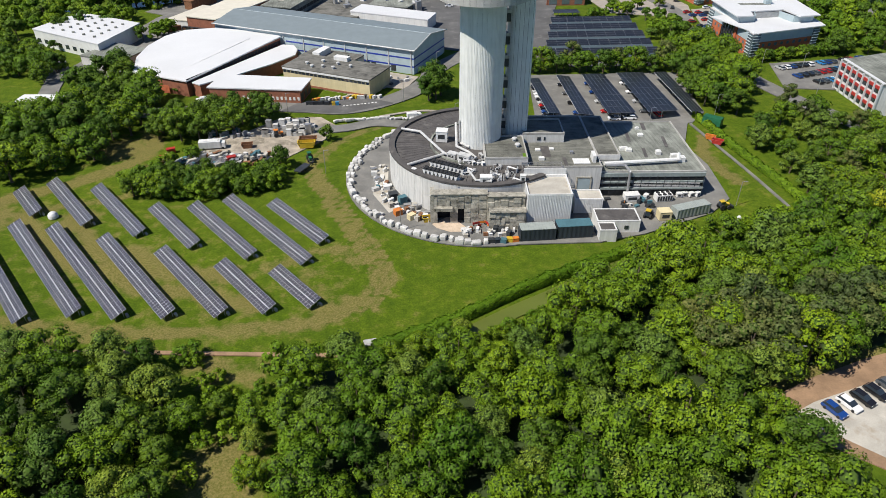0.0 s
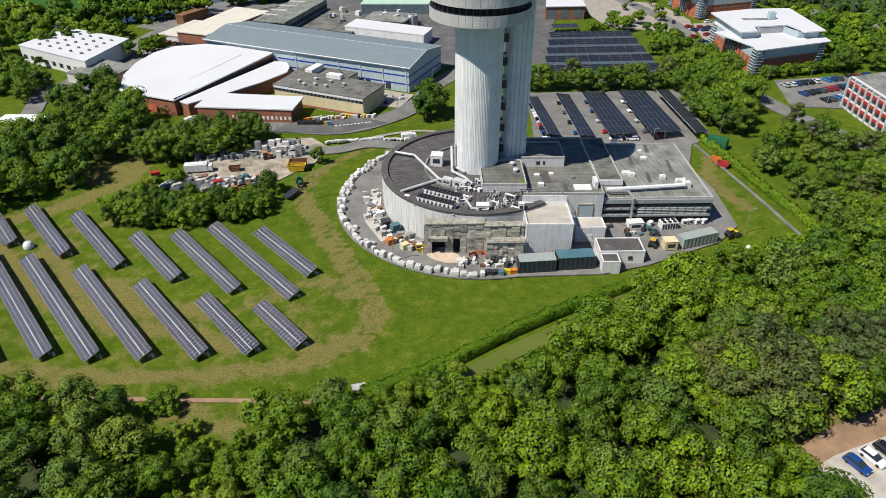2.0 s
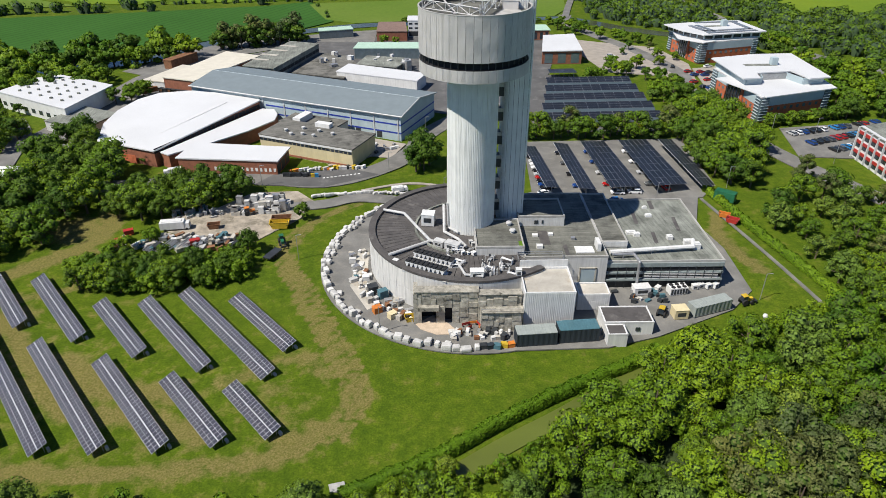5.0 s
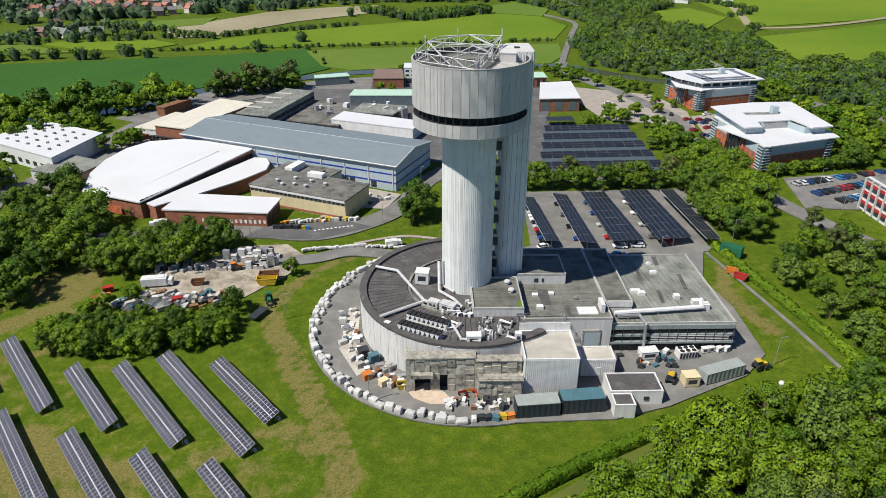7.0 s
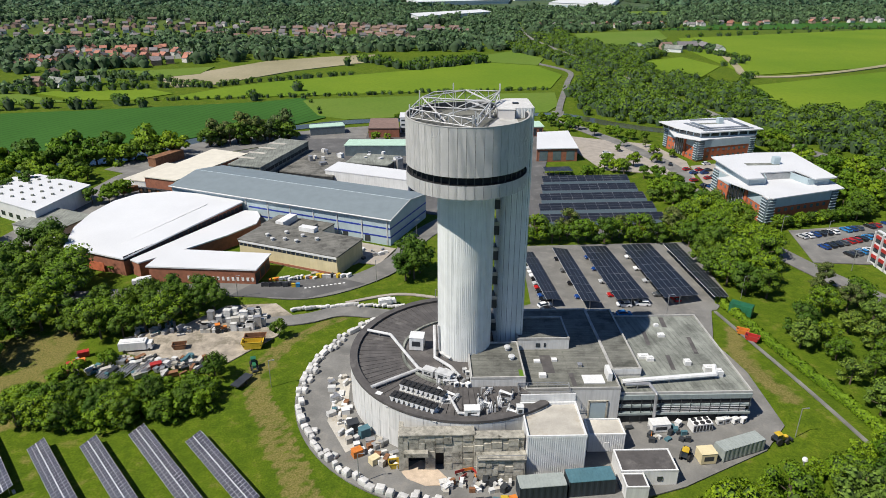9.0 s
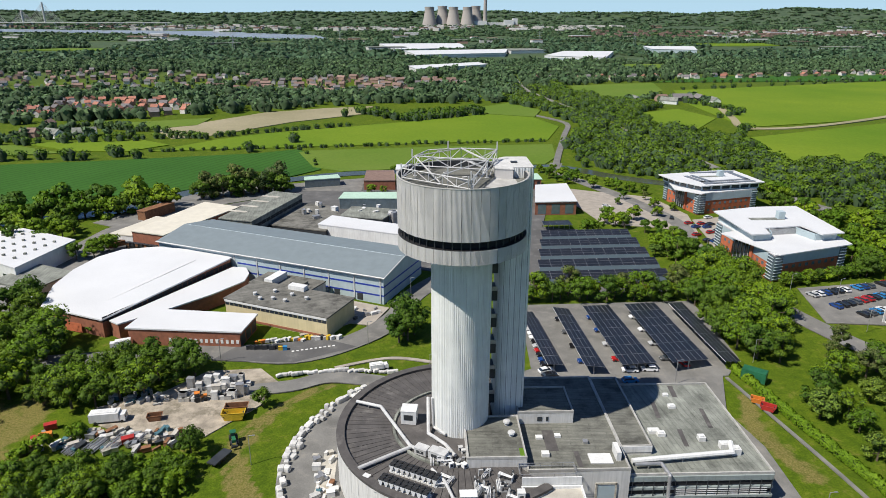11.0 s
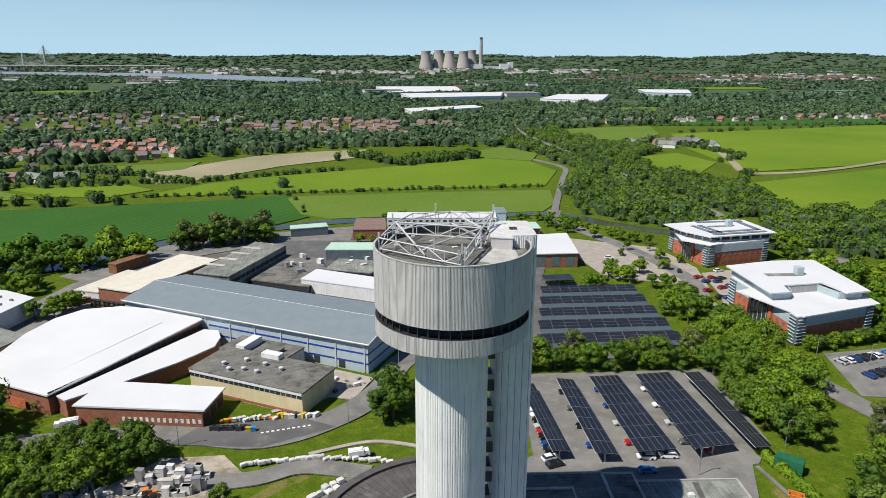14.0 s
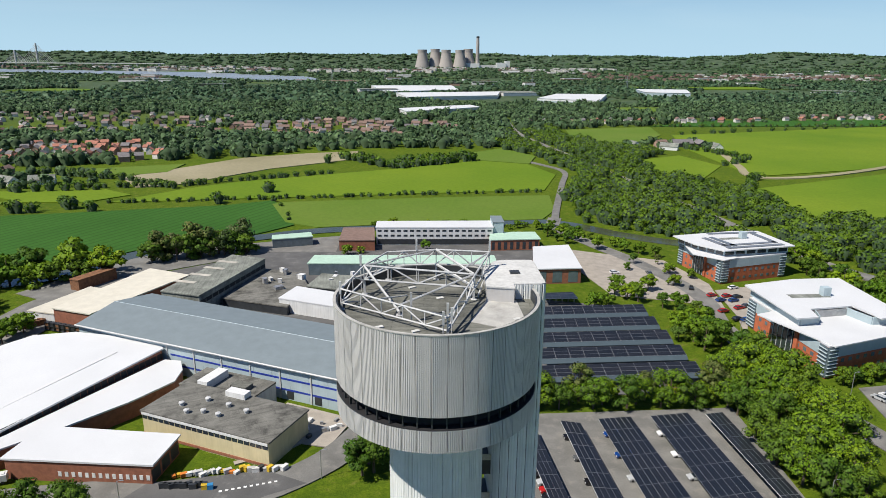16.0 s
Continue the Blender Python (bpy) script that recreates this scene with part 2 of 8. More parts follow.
MAT = dict(
    ground=ground_material(),
    lawn=field_material("lawn", (0.075, 0.15, 0.014), (0.11, 0.19, 0.025), None, 0.1),
    crop=field_material("young_crop", (0.03, 0.09, 0.014), (0.043, 0.118, 0.02), (0.45, 0.06)),
    meadow=field_material("meadow", (0.085, 0.155, 0.01), (0.145, 0.205, 0.016), None, 0.006),
    pasture=field_material("pasture", (0.085, 0.15, 0.016), (0.12, 0.17, 0.03)),
    fallow=field_material("fallow", (0.22, 0.2, 0.12), (0.32, 0.28, 0.19)),
    canal=plain("green_canal", (0.105, 0.13, 0.02), 0.4, var=0.2, scale=0.05, bump=0.02),
    dark_water=plain("dark_canal_water", (0.07, 0.08, 0.05), 0.18, var=0.3, scale=0.05, bump=0.02, stain=((0.08, 0.12, 0.03), 0.06, 0.56)),
    # river base colour is raised to hold the pale reflected sky
    river=plain("river_water_sky_tint", (0.3, 0.33, 0.34), 0.25, var=0.1, scale=0.005, bump=0),
    asphalt=plain("asphalt", (0.175, 0.17, 0.156), 0.9, var=0.3, scale=0.15, fine=3, stain=((0.215, 0.2, 0.175), 0.3, 0.55), bump=0.2),
    asphalt2=plain("new_asphalt", (0.105, 0.103, 0.1), 0.9, var=0.3, scale=0.1, fine=4, stain=((0.16, 0.155, 0.145), 0.2, 0.56)),
    gravel=plain("pale_gravel", (0.46, 0.43, 0.37), 0.95, var=0.25, scale=0.25, fine=5, stain=((0.3, 0.25, 0.18), 0.15, 0.55), bump=0.4),
    yard_earth=plain("trodden_yard_earth", (0.37, 0.32, 0.25), 0.95, var=0.4, scale=0.35, fine=4, stain=((0.16, 0.14, 0.1), 0.22, 0.5), bump=0.5),
    sand=plain("pale_sand", (0.58, 0.46, 0.34), 0.95, var=0.2, scale=0.6, fine=5, bump=0.3),
    # leaf litter, with the shade under the trees put into its colour
    litter=plain("shaded_woodland_floor", (0.03, 0.05, 0.008), 0.95, var=0.5, scale=0.3, fine=2, bump=0.4),
    earth=plain("red_earth", (0.3, 0.19, 0.11), 0.95, var=0.3, scale=0.3, fine=3, bump=0.5),
    paving=plain("paving", (0.36, 0.32, 0.27), 0.9, var=0.2, scale=0.3, fine=5),
    kerb=plain("kerb_concrete", (0.42, 0.41, 0.38), 0.9),
    paint=plain("road_paint", (0.75, 0.75, 0.72), 0.7, bump=0),
    clad=streaked("ribbed_cladding", (0.7, 0.71, 0.685), 0.5, 0.0, 0.78, amount=0.4),
    clad_head=streaked("ribbed_cladding_head", (0.54, 0.525, 0.505), 0.5, 0.0, 0.85, amount=0.4),
    white_clad=streaked("white_cladding", (0.69, 0.69, 0.67), 0.5, 0, 0.62, amount=0.5),
    conc=plain("stained_concrete", (0.5, 0.47, 0.39), 0.9, var=0.5, scale=1.1, fine=4, vary=0.35, bump=0.4, stain=((0.085, 0.08, 0.06), 0.55, 0.52)),
    conc_lt=streaked("pale_concrete_wall", (0.58, 0.575, 0.55), 0.85, 0, 0.55, amount=0.6),
    roof_dark=plain("bitumen_roof", (0.085, 0.078, 0.074), 0.85, var=0.3, scale=0.4, fine=2.5, stain=((0.14, 0.13, 0.12), 0.25, 0.56)),
    roof_felt=felt("weathered_felt_roof", (0.15, 0.15, 0.132), 1.0, 0.06),
    roof_stained=felt("stained_felt_roof", (0.16, 0.155, 0.14), 2.2, -0.42, 0.35),
    roof_cream=streaked("cream_sheet_roof", (0.6, 0.56, 0.46), 0.6, 0, 0.85, amount=0.3),
    roof_grey=felt("grey_felt_roof", (0.215, 0.225, 0.2), 1.2, 1.45, 0.6),
    roof_white=plain("white_roof_membrane", (0.6, 0.605, 0.605), 0.6, var=0.05, scale=0.08, fine=9, vary=0.02, bump=0.0),
    roof_blue=streaked("blue_grey_sheet_roof", (0.185, 0.22, 0.232), 0.55, 0.0, 0.85, amount=0.3),
    eaves_lt=streaked("grey_green_fascia_sheet", (0.26, 0.3, 0.29), 0.6, 0, 0.6, amount=0.6),
    strip_sky_tint=streaked("canopy_strip_sky_tint", (0.06, 0.085, 0.1), 0.5, 0, 0.8, amount=0.4),
    wall_blue=streaked("blue_grey_wall_sheet", (0.38, 0.46, 0.485), 0.5, 0, 0.8, amount=0.4),
    stripe=plain("blue_stripe", (0.02, 0.045, 0.32), 0.5, bump=0),
    yellow_wall=streaked("cream_render", (0.62, 0.53, 0.32), 0.85, 0, 0.75, amount=0.5),
    brick=plain("red_brick", (0.3, 0.115, 0.065), 0.9, var=0.25, scale=0.8, fine=8),
    brick_red=plain("bright_brick", (0.48, 0.13, 0.055), 0.9, var=0.2, scale=0.8, fine=8),
    glass=plain("window_glass", (0.03, 0.04, 0.05), 0.08, var=0.1, bump=0, spec=0.8),
    glass_lt=plain("pale_window_glass", (0.13, 0.17, 0.19), 0.12, var=0.2, bump=0, spec=0.8),
    metal=plain("galvanised_steel", (0.45, 0.45, 0.45), 0.45, 0.6, bump=0),
    steel_white=plain("painted_steel", (0.52, 0.52, 0.51), 0.5, bump=0),
    dark=plain("dark_void", (0.015, 0.015, 0.017), 0.8, bump=0),
    dark_metal=plain("dark_metal", (0.05, 0.055, 0.06), 0.5, 0.3, bump=0),
    cont_dark=streaked("dark_container", (0.026, 0.036, 0.046), 0.6),
    cont_teal=streaked("teal_container", (0.07, 0.16, 0.19), 0.6),
    cont_grey=streaked("grey_container", (0.3, 0.33, 0.31), 0.6),
    green_roof=streaked("pale_green_roof", (0.42, 0.58, 0.46), 0.6),
    green=plain("green_paint", (0.02, 0.13, 0.06), 0.5, bump=0),
    red=plain("red_paint", (0.4, 0.03, 0.025), 0.45, bump=0),
    orange=plain("orange_plastic", (0.65, 0.2, 0.03), 0.5, bump=0),
    yellow=plain("yellow_paint", (0.6, 0.4, 0.03), 0.5, bump=0),
    blue=plain("blue_sheet", (0.03, 0.2, 0.42), 0.5, bump=0),
    rust=plain("rusty_steel", (0.22, 0.1, 0.045), 0.85, var=0.4, scale=1),
    block=plain("pale_bulk_bag", (0.62, 0.61, 0.58), 0.85, var=0.2, scale=1.2, fine=6, vary=0.3),
    rubber=plain("rubber", (0.02, 0.02, 0.02), 0.8, bump=0),
    bark=plain("bark", (0.12, 0.09, 0.06), 0.9, var=0.4, scale=2),
    pv=pv_material("solar_cells", (0.012, 0.014, 0.026), (0.035, 0.037, 0.045), 0.3),
    pv_dark=pv_material("dark_solar_cells", (0.009, 0.011, 0.016), (0.03, 0.032, 0.036), 0.3, 0.3, (0.14, 0.15, 0.16)),
    tile_red=plain("red_roof_tile", (0.4, 0.17, 0.115), 0.9, vary=0.35),
    tile_grey=plain("grey_roof_tile", (0.19, 0.175, 0.175), 0.9, vary=0.35),
    tile_brown=plain("brown_roof_tile", (0.26, 0.17, 0.135), 0.9, vary=0.35),
    house_wall=plain("house_wall", (0.35, 0.23, 0.175), 0.9, vary=0.3),
    house_white=plain("white_house_wall", (0.66, 0.63, 0.58), 0.9, vary=0.2),
    tower_conc=streaked("cooling_tower_concrete", (0.36, 0.33, 0.3), 0.9, 0, 0.8),
    leaf=leaf_material("broad_leaves", (0.09, 0.16, 0.007), (0.128, 0.212, 0.01), (0.175, 0.262, 0.015)),
    leaf_dark=leaf_material("dark_leaves", (0.056, 0.108, 0.009), (0.082, 0.145, 0.012), (0.114, 0.188, 0.018)),
    leaf_pine=leaf_material("pine_needles", (0.07, 0.088, 0.03), (0.105, 0.125, 0.04), (0.145, 0.165, 0.058)),
    # leaves of distant woods, shifted towards blue to carry the haze
    leaf_haze=leaf_material("hazed_far_leaves", (0.046, 0.092, 0.05), (0.07, 0.126, 0.068), (0.098, 0.165, 0.09)),
    leaf_grey=leaf_material("olive_willow_leaves", (0.11, 0.165, 0.02), (0.155, 0.22, 0.03), (0.2, 0.27, 0.045)),
    leaf_gold=leaf_material("yellow_green_leaves", (0.15, 0.2, 0.012), (0.22, 0.27, 0.018), (0.3, 0.34, 0.028)),
    # darker than the sprays over it: shade inside far crowns, as colour
    core_far=plain("dark_inner_foliage", (0.034, 0.066, 0.022), 0.95, var=0.4, scale=0.05, fine=0.6, bump=0),
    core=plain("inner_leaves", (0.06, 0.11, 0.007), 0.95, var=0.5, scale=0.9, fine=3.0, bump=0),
)


# ---- mesh building ----
class Mesh:
    """Vertices and faces of one part."""

    def __init__(self):
        self.v, self.f, self.uv = [], [], {}

    def add(self, verts, faces):
        k = len(self.v)
        self.v.extend([tuple(p) for p in verts])
        self.f.extend([tuple(i + k for i in f) for f in faces])
        return self

    def box(self, x, y, z, sx, sy, sz, rot=0.0, taper=1.0):
        """A box with the centre of its underside at x, y, z."""
        c, s = math.cos(rot), math.sin(rot)
        pts = []
        for zz, k in ((z, 1.0), (z + sz, taper)):
            for a, b in ((-1, -1), (1, -1), (1, 1), (-1, 1)):
                u, w = a * sx / 2 * k, b * sy / 2 * k
                pts.append((x + u * c - w * s, y + u * s + w * c, zz))
        return self.add(pts, [(3, 2, 1, 0), (4, 5, 6, 7), (0, 1, 5, 4), (1, 2, 6, 5), (2, 3, 7, 6), (3, 0, 4, 7)])

    def prism(self, poly, z0, z1):
        n = len(poly)
        if sum(poly[i][0] * poly[(i + 1) % n][1] - poly[(i + 1) % n][0] * poly[i][1] for i in range(n)) < 0:
            poly = poly[::-1]
        pts = [(x, y, z0) for x, y in poly] + [(x, y, z1) for x, y in poly]
        return self.add(pts, [tuple(range(n))[::-1], tuple(range(n, 2 * n))] + [(i, (i + 1) % n, n + (i + 1) % n, n + i) for i in range(n)])

    def lathe(self, x, y, profile, n=32, a0=0.0, a1=math.tau):
        """Radius and height pairs, turned round an upright axis."""
        full = a1 - a0 > math.tau - 1e-6
        m = n if full else n + 1
        pts = [(x + r * math.cos(a0 + (a1 - a0) * i / n), y + r * math.sin(a0 + (a1 - a0) * i / n), z) for r, z in profile for i in range(m)]
        faces = []
        for j in range(len(profile) - 1):
            for i in range(n):
                p, q = i, (i + 1) % m
                faces.append((j * m + p, j * m + q, (j + 1) * m + q, (j + 1) * m + p))
        return self.add(pts, faces)

    def tube(self, p, q, r, n=6):
        p, q = Vector(p), Vector(q)
        d = (q - p).normalized()
        a = d.orthogonal().normalized()
        b = d.cross(a)
        pts = [tuple(e + r * (math.cos(math.tau * i / n) * a + math.sin(math.tau * i / n) * b)) for e in (p, q) for i in range(n)]
        return self.add(pts, [(i, (i + 1) % n, n + (i + 1) % n, n + i) for i in range(n)] + [tuple(range(n))[::-1], tuple(range(n, 2 * n))])

    def quad(self, a, b, c, d):
        return self.add([a, b, c, d], [(0, 1, 2, 3)])

    def data(self, name, mat):
        me = bpy.data.meshes.new(name)
        me.from_pydata(self.v, [], self.f)
        me.materials.append(mat)
        return me


def part(name, mesh, material, parent, label="", at=None):
    """Links a Mesh (or mesh data) as one object under parent."""
    me = mesh.data(name, MAT[material]) if isinstance(mesh, Mesh) else mesh
    ob = new(name, me)
    ob.parent = parent
    if at is not None:
        ob.matrix_basis = at
    return tagged(ob, label)


def thing(name, label, category, group="", at=None, kind=""):
    ob = new(name)
    ob.empty_display_size = 0.2
    if at is not None:
        ob.matrix_basis = at
    return tagged(ob, label, category, group, kind)


def structure(name, mesh, material, label, category):
    return tagged(new(name, mesh.data(name, MAT[material])), label, category, "", "structure")


def flat(poly, z):
    """A thin slab laid on the ground."""
    return Mesh().prism(poly, z - 0.3, z)


def strip(points, width, z0, z1):
    """A band of that width along a line of points, with mitred corners."""
    m = Mesh()
    pts = [Vector(p).to_2d() for p in points]
    left, right = [], []
    for i, p in enumerate(pts):
        d = (pts[min(i + 1, len(pts) - 1)] - pts[max(i - 1, 0)]).normalized()
        nrm = Vector((-d.y, d.x)) * width / 2
        left.append(p + nrm), right.append(p - nrm)
    for i in range(len(pts) - 1):
        quad = [right[i], right[i + 1], left[i + 1], left[i]]
        m.prism([(q.x, q.y) for q in quad], z0, z1)
    return m


def smooth_line(points, steps=6):
    """A rounder line through the points."""
    out = []
    p = [Vector(q).to_2d() for q in points]
    for i in range(len(p) - 1):
        a, b, c, d = p[max(i - 1, 0)], p[i], p[i + 1], p[min(i + 2, len(p) - 1)]
        for k in range(steps):
            t = k / steps
            out.append(tuple(0.5 * (2 * b + (c - a) * t + (2 * a - 5 * b + 4 * c - d) * t * t + (3 * b - a - 3 * c + d) * t ** 3)))
    return out + [tuple(p[-1])]


def inside(poly, x, y):
    hit = False
    j = len(poly) - 1
    for i in range(len(poly)):
        (xi, yi), (xj, yj) = poly[i], poly[j]
        if (yi > y) != (yj > y) and x < (xj - xi) * (y - yi) / (yj - yi) + xi:
            hit = not hit
        j = i
    return hit


def line_distance(pts, x, y):
    best = 1e9
    for (x0, y0), (x1, y1) in zip(pts, pts[1:]):
        dx, dy = x1 - x0, y1 - y0
        t = max(0.0, min(1.0, ((x - x0) * dx + (y - y0) * dy) / (dx * dx + dy * dy + 1e-9)))
        best = min(best, math.hypot(x - x0 - t * dx, y - y0 - t * dy))
    return best


# ---- ground: one sheet to the horizon ----
def terrain(x, y):
    """Flat round the site; beyond the river the land climbs to low hills."""
    d = y
    t = max(0.0, min(1.0, (d - 3300) / 1000))
    h = 44 * t * t * (3 - 2 * t)
    t = max(0.0, min(1.0, (d - 4250) / 520))
    ridge = 80 + 6 * math.sin(x * 0.0021 + 1) + 5 * math.sin(x * 0.0055) + 3 * math.sin(x * 0.013)
    ridge += 24 * math.exp(-((x - 2700) / 620) ** 2)
    return h + ridge * t * t * (3 - 2 * t)


TRACKS = [
    (smooth_line([(-20, 206), (-31, 195), (-38.5, 178), (-30, 157), (-21, 138), (-14.5, 123), (-17, 113), (-27, 107), (-46, 104.5), (-66, 103), (-90, 102), (-130, 104)]), 1.8, 0.32),
    (smooth_line([(-33, 190), (-36, 176), (-27, 158), (-18, 139), (-11.5, 123), (-15, 111)]), 0.7, 0.34),
    (smooth_line([(-130, 152), (-109, 165), (-99, 173), (-92, 182), (-90, 192), (-95, 206)]), 3.0, 0.75),
    (smooth_line([(-92, 180), (-80, 172), (-88, 160), (-118, 150)]), 2.4, 0.42),
    (smooth_line([(-40, 126), (-26, 134), (-20, 128)]), 3.0, 0.34),
    (smooth_line([(-96, 150), (-72, 122), (-54, 117), (-40, 112)]), 3.0, 0.5),
    (smooth_line([(-110, 150), (-86, 128), (-60, 124), (-48, 124)]), 3.6, 0.48),
    (smooth_line([(-75, 134), (-62, 126), (-50, 122)]), 3.0, 0.5),
    (smooth_line([(-110, 110), (-60, 104), (-26, 106)]), 2.4, 0.42),
    (smooth_line([(86, 196), (82, 182), (86, 166)]), 2.4, 0.56),
]
PATCHES = [(-82, 132, 26, 0.15), (-52, 112, 22, 0.16), (-24, 118, 12, 0.15), (-90, 110, 24, 0.14), (-99, 190, 8, 0.75), (-118, 148, 7, 0.6), (-36, 70, 7, 0.8), (-37, 62, 6, 0.7), (-44, 93, 5, 0.5), (-36, 92, 5, 0.35), (-20, 112, 4, 0.4), (-30, 124, 4, 0.3), (-94, 148, 6, 0.6), (-68, 120, 5, 0.5), (-24, 110, 4, 0.6), (72, 91, 6, 0.9), (80, 98, 7, 0.9), (66, 88, 4, 0.9)]


def grid_lines(lo, hi, a, b, fine):
    """Close together from a to b, wider and wider apart towards lo and hi."""
    out = list(np.arange(a, b + 0.01, fine))
    step, p = fine, b
    while p < hi:
        step *= 1.22
        p = min(hi, p + step)
        out.append(p)
    step, p = fine, a
    while p > lo:
        step *= 1.22
        p = max(lo, p - step)
        out.insert(0, p)
    return out


def near_line(pts, px, py):
    """Distance of many places to a line of points."""
    best = np.full(px.shape, 1e9)
    for (x0, y0), (x1, y1) in zip(pts, pts[1:]):
        dx, dy = x1 - x0, y1 - y0
        t = np.clip(((px - x0) * dx + (py - y0) * dy) / (dx * dx + dy * dy + 1e-9), 0, 1)
        best = np.minimum(best, np.hypot(px - x0 - t * dx, py - y0 - t * dy))
    return best


def build_ground():
    xs, ys = grid_lines(-4700, 4700, -130, 100, 1.15), grid_lines(-400, 4930, 60, 212, 1.15)
    ys = [y for y in ys if y < 3000] + list(range(3000, 4931, 60))
    xs = [x for x in xs if abs(x) < 700] + list(range(700, 4701, 110)) + list(range(-700, -4701, -110))
    xs = sorted(set(xs))
    gx, gy = [g.ravel() for g in np.meshgrid(np.array(xs), np.array(ys))]
    dirt = np.zeros(len(gx))
    near = np.nonzero((gx > -135) & (gx < 105) & (gy > 55) & (gy < 215))[0]
    px, py, d = gx[near], gy[near], np.zeros(len(near))
    for pts, w, s in TRACKS:
        k = near_line(pts, px, py)
        d = np.maximum(d, s * np.exp(-(k / w) ** 2))
        d = np.maximum(d, 0.6 * (w < 2) * np.exp(-((k - 0.95) / 0.45) ** 2))
    for cx, cy, r, s in PATCHES:
        d = np.maximum(d, s * np.exp(-((px - cx) ** 2 + (py - cy) ** 2) / r ** 2))
    dirt[near] = d
    wooded = np.clip((np.hypot(gx, gy) - 1100) / 600, 0, 0.9) + np.clip((gy - 3900) / 300, 0, 1.2)
    verts = []
    for x, y in zip(gx.tolist(), gy.tolist()):
        z = terrain(x, y)
        if z < 1:
            z += 0.25 * noise.noise((x * 0.05, y * 0.05, 0)) - 0.3
        verts.append((x, y, z))
    n = len(xs)
    me = bpy.data.meshes.new("ground")
    me.from_pydata(verts, [], [(j * n + i, j * n + i + 1, (j + 1) * n + i + 1, (j + 1) * n + i) for j in range(len(ys) - 1) for i in range(n - 1)])
    me.attributes.new("dirt", "FLOAT", "POINT").data.foreach_set("value", dirt)
    me.attributes.new("wooded", "FLOAT", "POINT").data.foreach_set("value", wooded)
    me.materials.append(MAT["ground"])
    me.polygons.foreach_set("use_smooth", [True] * len(me.polygons))
    tagged(new("ground", me), "rough mown grass with worn earth wheel tracks", "ground", "", "structure")


build_ground()

CX, CY = 12.0, 172.5          # centre of the round building


def arc(r, a0, a1, n, cx=CX, cy=CY):
    return [(cx + r * math.cos(radians(a0 + (a1 - a0) * i / n)), cy + r * math.sin(radians(a0 + (a1 - a0) * i / n))) for i in range(n + 1)]


# service road round the drum, apron and yard
structure("service_road", flat(arc(38.6, 122, 280, 40) + [(20, 134.8), (40, 135.4), (52, 139), (72, 148.5), (79.5, 156), (80.5, 176), (78, 190), (84, 206), (88, 212), (40, 215), (10, 200)], 0.06), "asphalt", "grey asphalt service road round the drum building", "road")
structure("link_road", strip(smooth_line([(-5, 206), (-20, 209), (-30, 205), (-41, 203)]), 5.5, -0.2, 0.09), "asphalt", "pale worn asphalt lane to the yard", "road")
structure("yard", flat([(-76, 196), (-73, 189), (-58, 181), (-46, 183), (-36, 196), (-34, 207), (-40, 214), (-54, 213), (-62, 203)], 0.05), "yard_earth", "trodden pale earth storage yard", "yard")
structure("campus_road", strip(smooth_line([(-140, 217), (-100, 219), (-58, 224), (-32, 221), (-14, 232), (-4, 247), (0, 262), (12, 280), (30, 300)]), 8.5, -0.2, 0.06), "asphalt", "grey campus access road", "road")
structure("brick_forecourt", flat([(-50, 227), (-25, 231), (-15, 226), (-32, 217), (-55, 219)], 0.08), "asphalt2", "dark asphalt forecourt beside the brick workshop", "yard")
structure("car_park", flat([(33, 201), (86, 207), (93, 216), (95, 256), (36, 254)], 0.04), "asphalt", "asphalt car park under the solar canopies", "car park")
structure("canopy_car_park", flat([(42, 264), (94, 264), (95, 330), (44, 345)], 0.04), "asphalt2", "dark asphalt under long solar canopies", "car park")
structure("office_car_park", flat([(131, 238), (150, 236), (178, 262), (178, 272), (137, 266)], 0.05), "asphalt", "asphalt car park beside the offices", "car park")
structure("office_forecourt", flat([(121, 300), (128, 322), (132, 350), (176, 362), (172, 332), (130, 318)], 0.05), "paving", "brown block paving between the offices", "paving")
structure("bare_earth", flat([(57.5, 80.5), (66, 73), (73, 68), (100, 57), (100, 99), (84, 94.3), (70, 89), (60.2, 84)], 0.0), "earth", "bare reddish earth round the gravel car park", "bare ground")
structure("gravel_car_park", flat([(61.3, 79.6), (67.8, 75.5), (73.6, 70.7), (100, 60), (100, 95), (84, 88.8), (67.5, 82.9)], 0.03), "gravel", "pale gravel car park at the edge of the wood", "car park")
structure("estate_road", strip(smooth_line([(152, 178), (140, 205), (127, 235), (119, 270), (118, 312), (123, 345), (112, 390), (100, 420), (88, 456), (92, 480)]), 8, -0.2, 0.07), "asphalt", "grey estate road past the offices", "road")
structure("forecourt_far", flat([(88, 345), (112, 338), (127, 330), (133, 358), (126, 392), (104, 402), (84, 412), (78, 400)], 0.05), "paving", "pale brown paved forecourt", "paving")
structure("parking_apron", flat([(-30, 245), (-12, 240), (-7, 253), (-26, 262)], 0.05), "paving", "hatched paving beside the sheet-clad hall", "paving")
structure("west_yard", flat([(-150, 262), (-125, 250), (-118, 320), (-105, 350), (-128, 372), (-140, 340)], 0.05), "asphalt", "grey asphalt yard between sheds", "yard")
structure("campus_apron", flat([(-100, 330), (10, 285), (46, 300), (60, 345), (76, 410), (-60, 410), (-110, 372)], 0.02), "asphalt2", "dark asphalt between campus buildings", "yard")
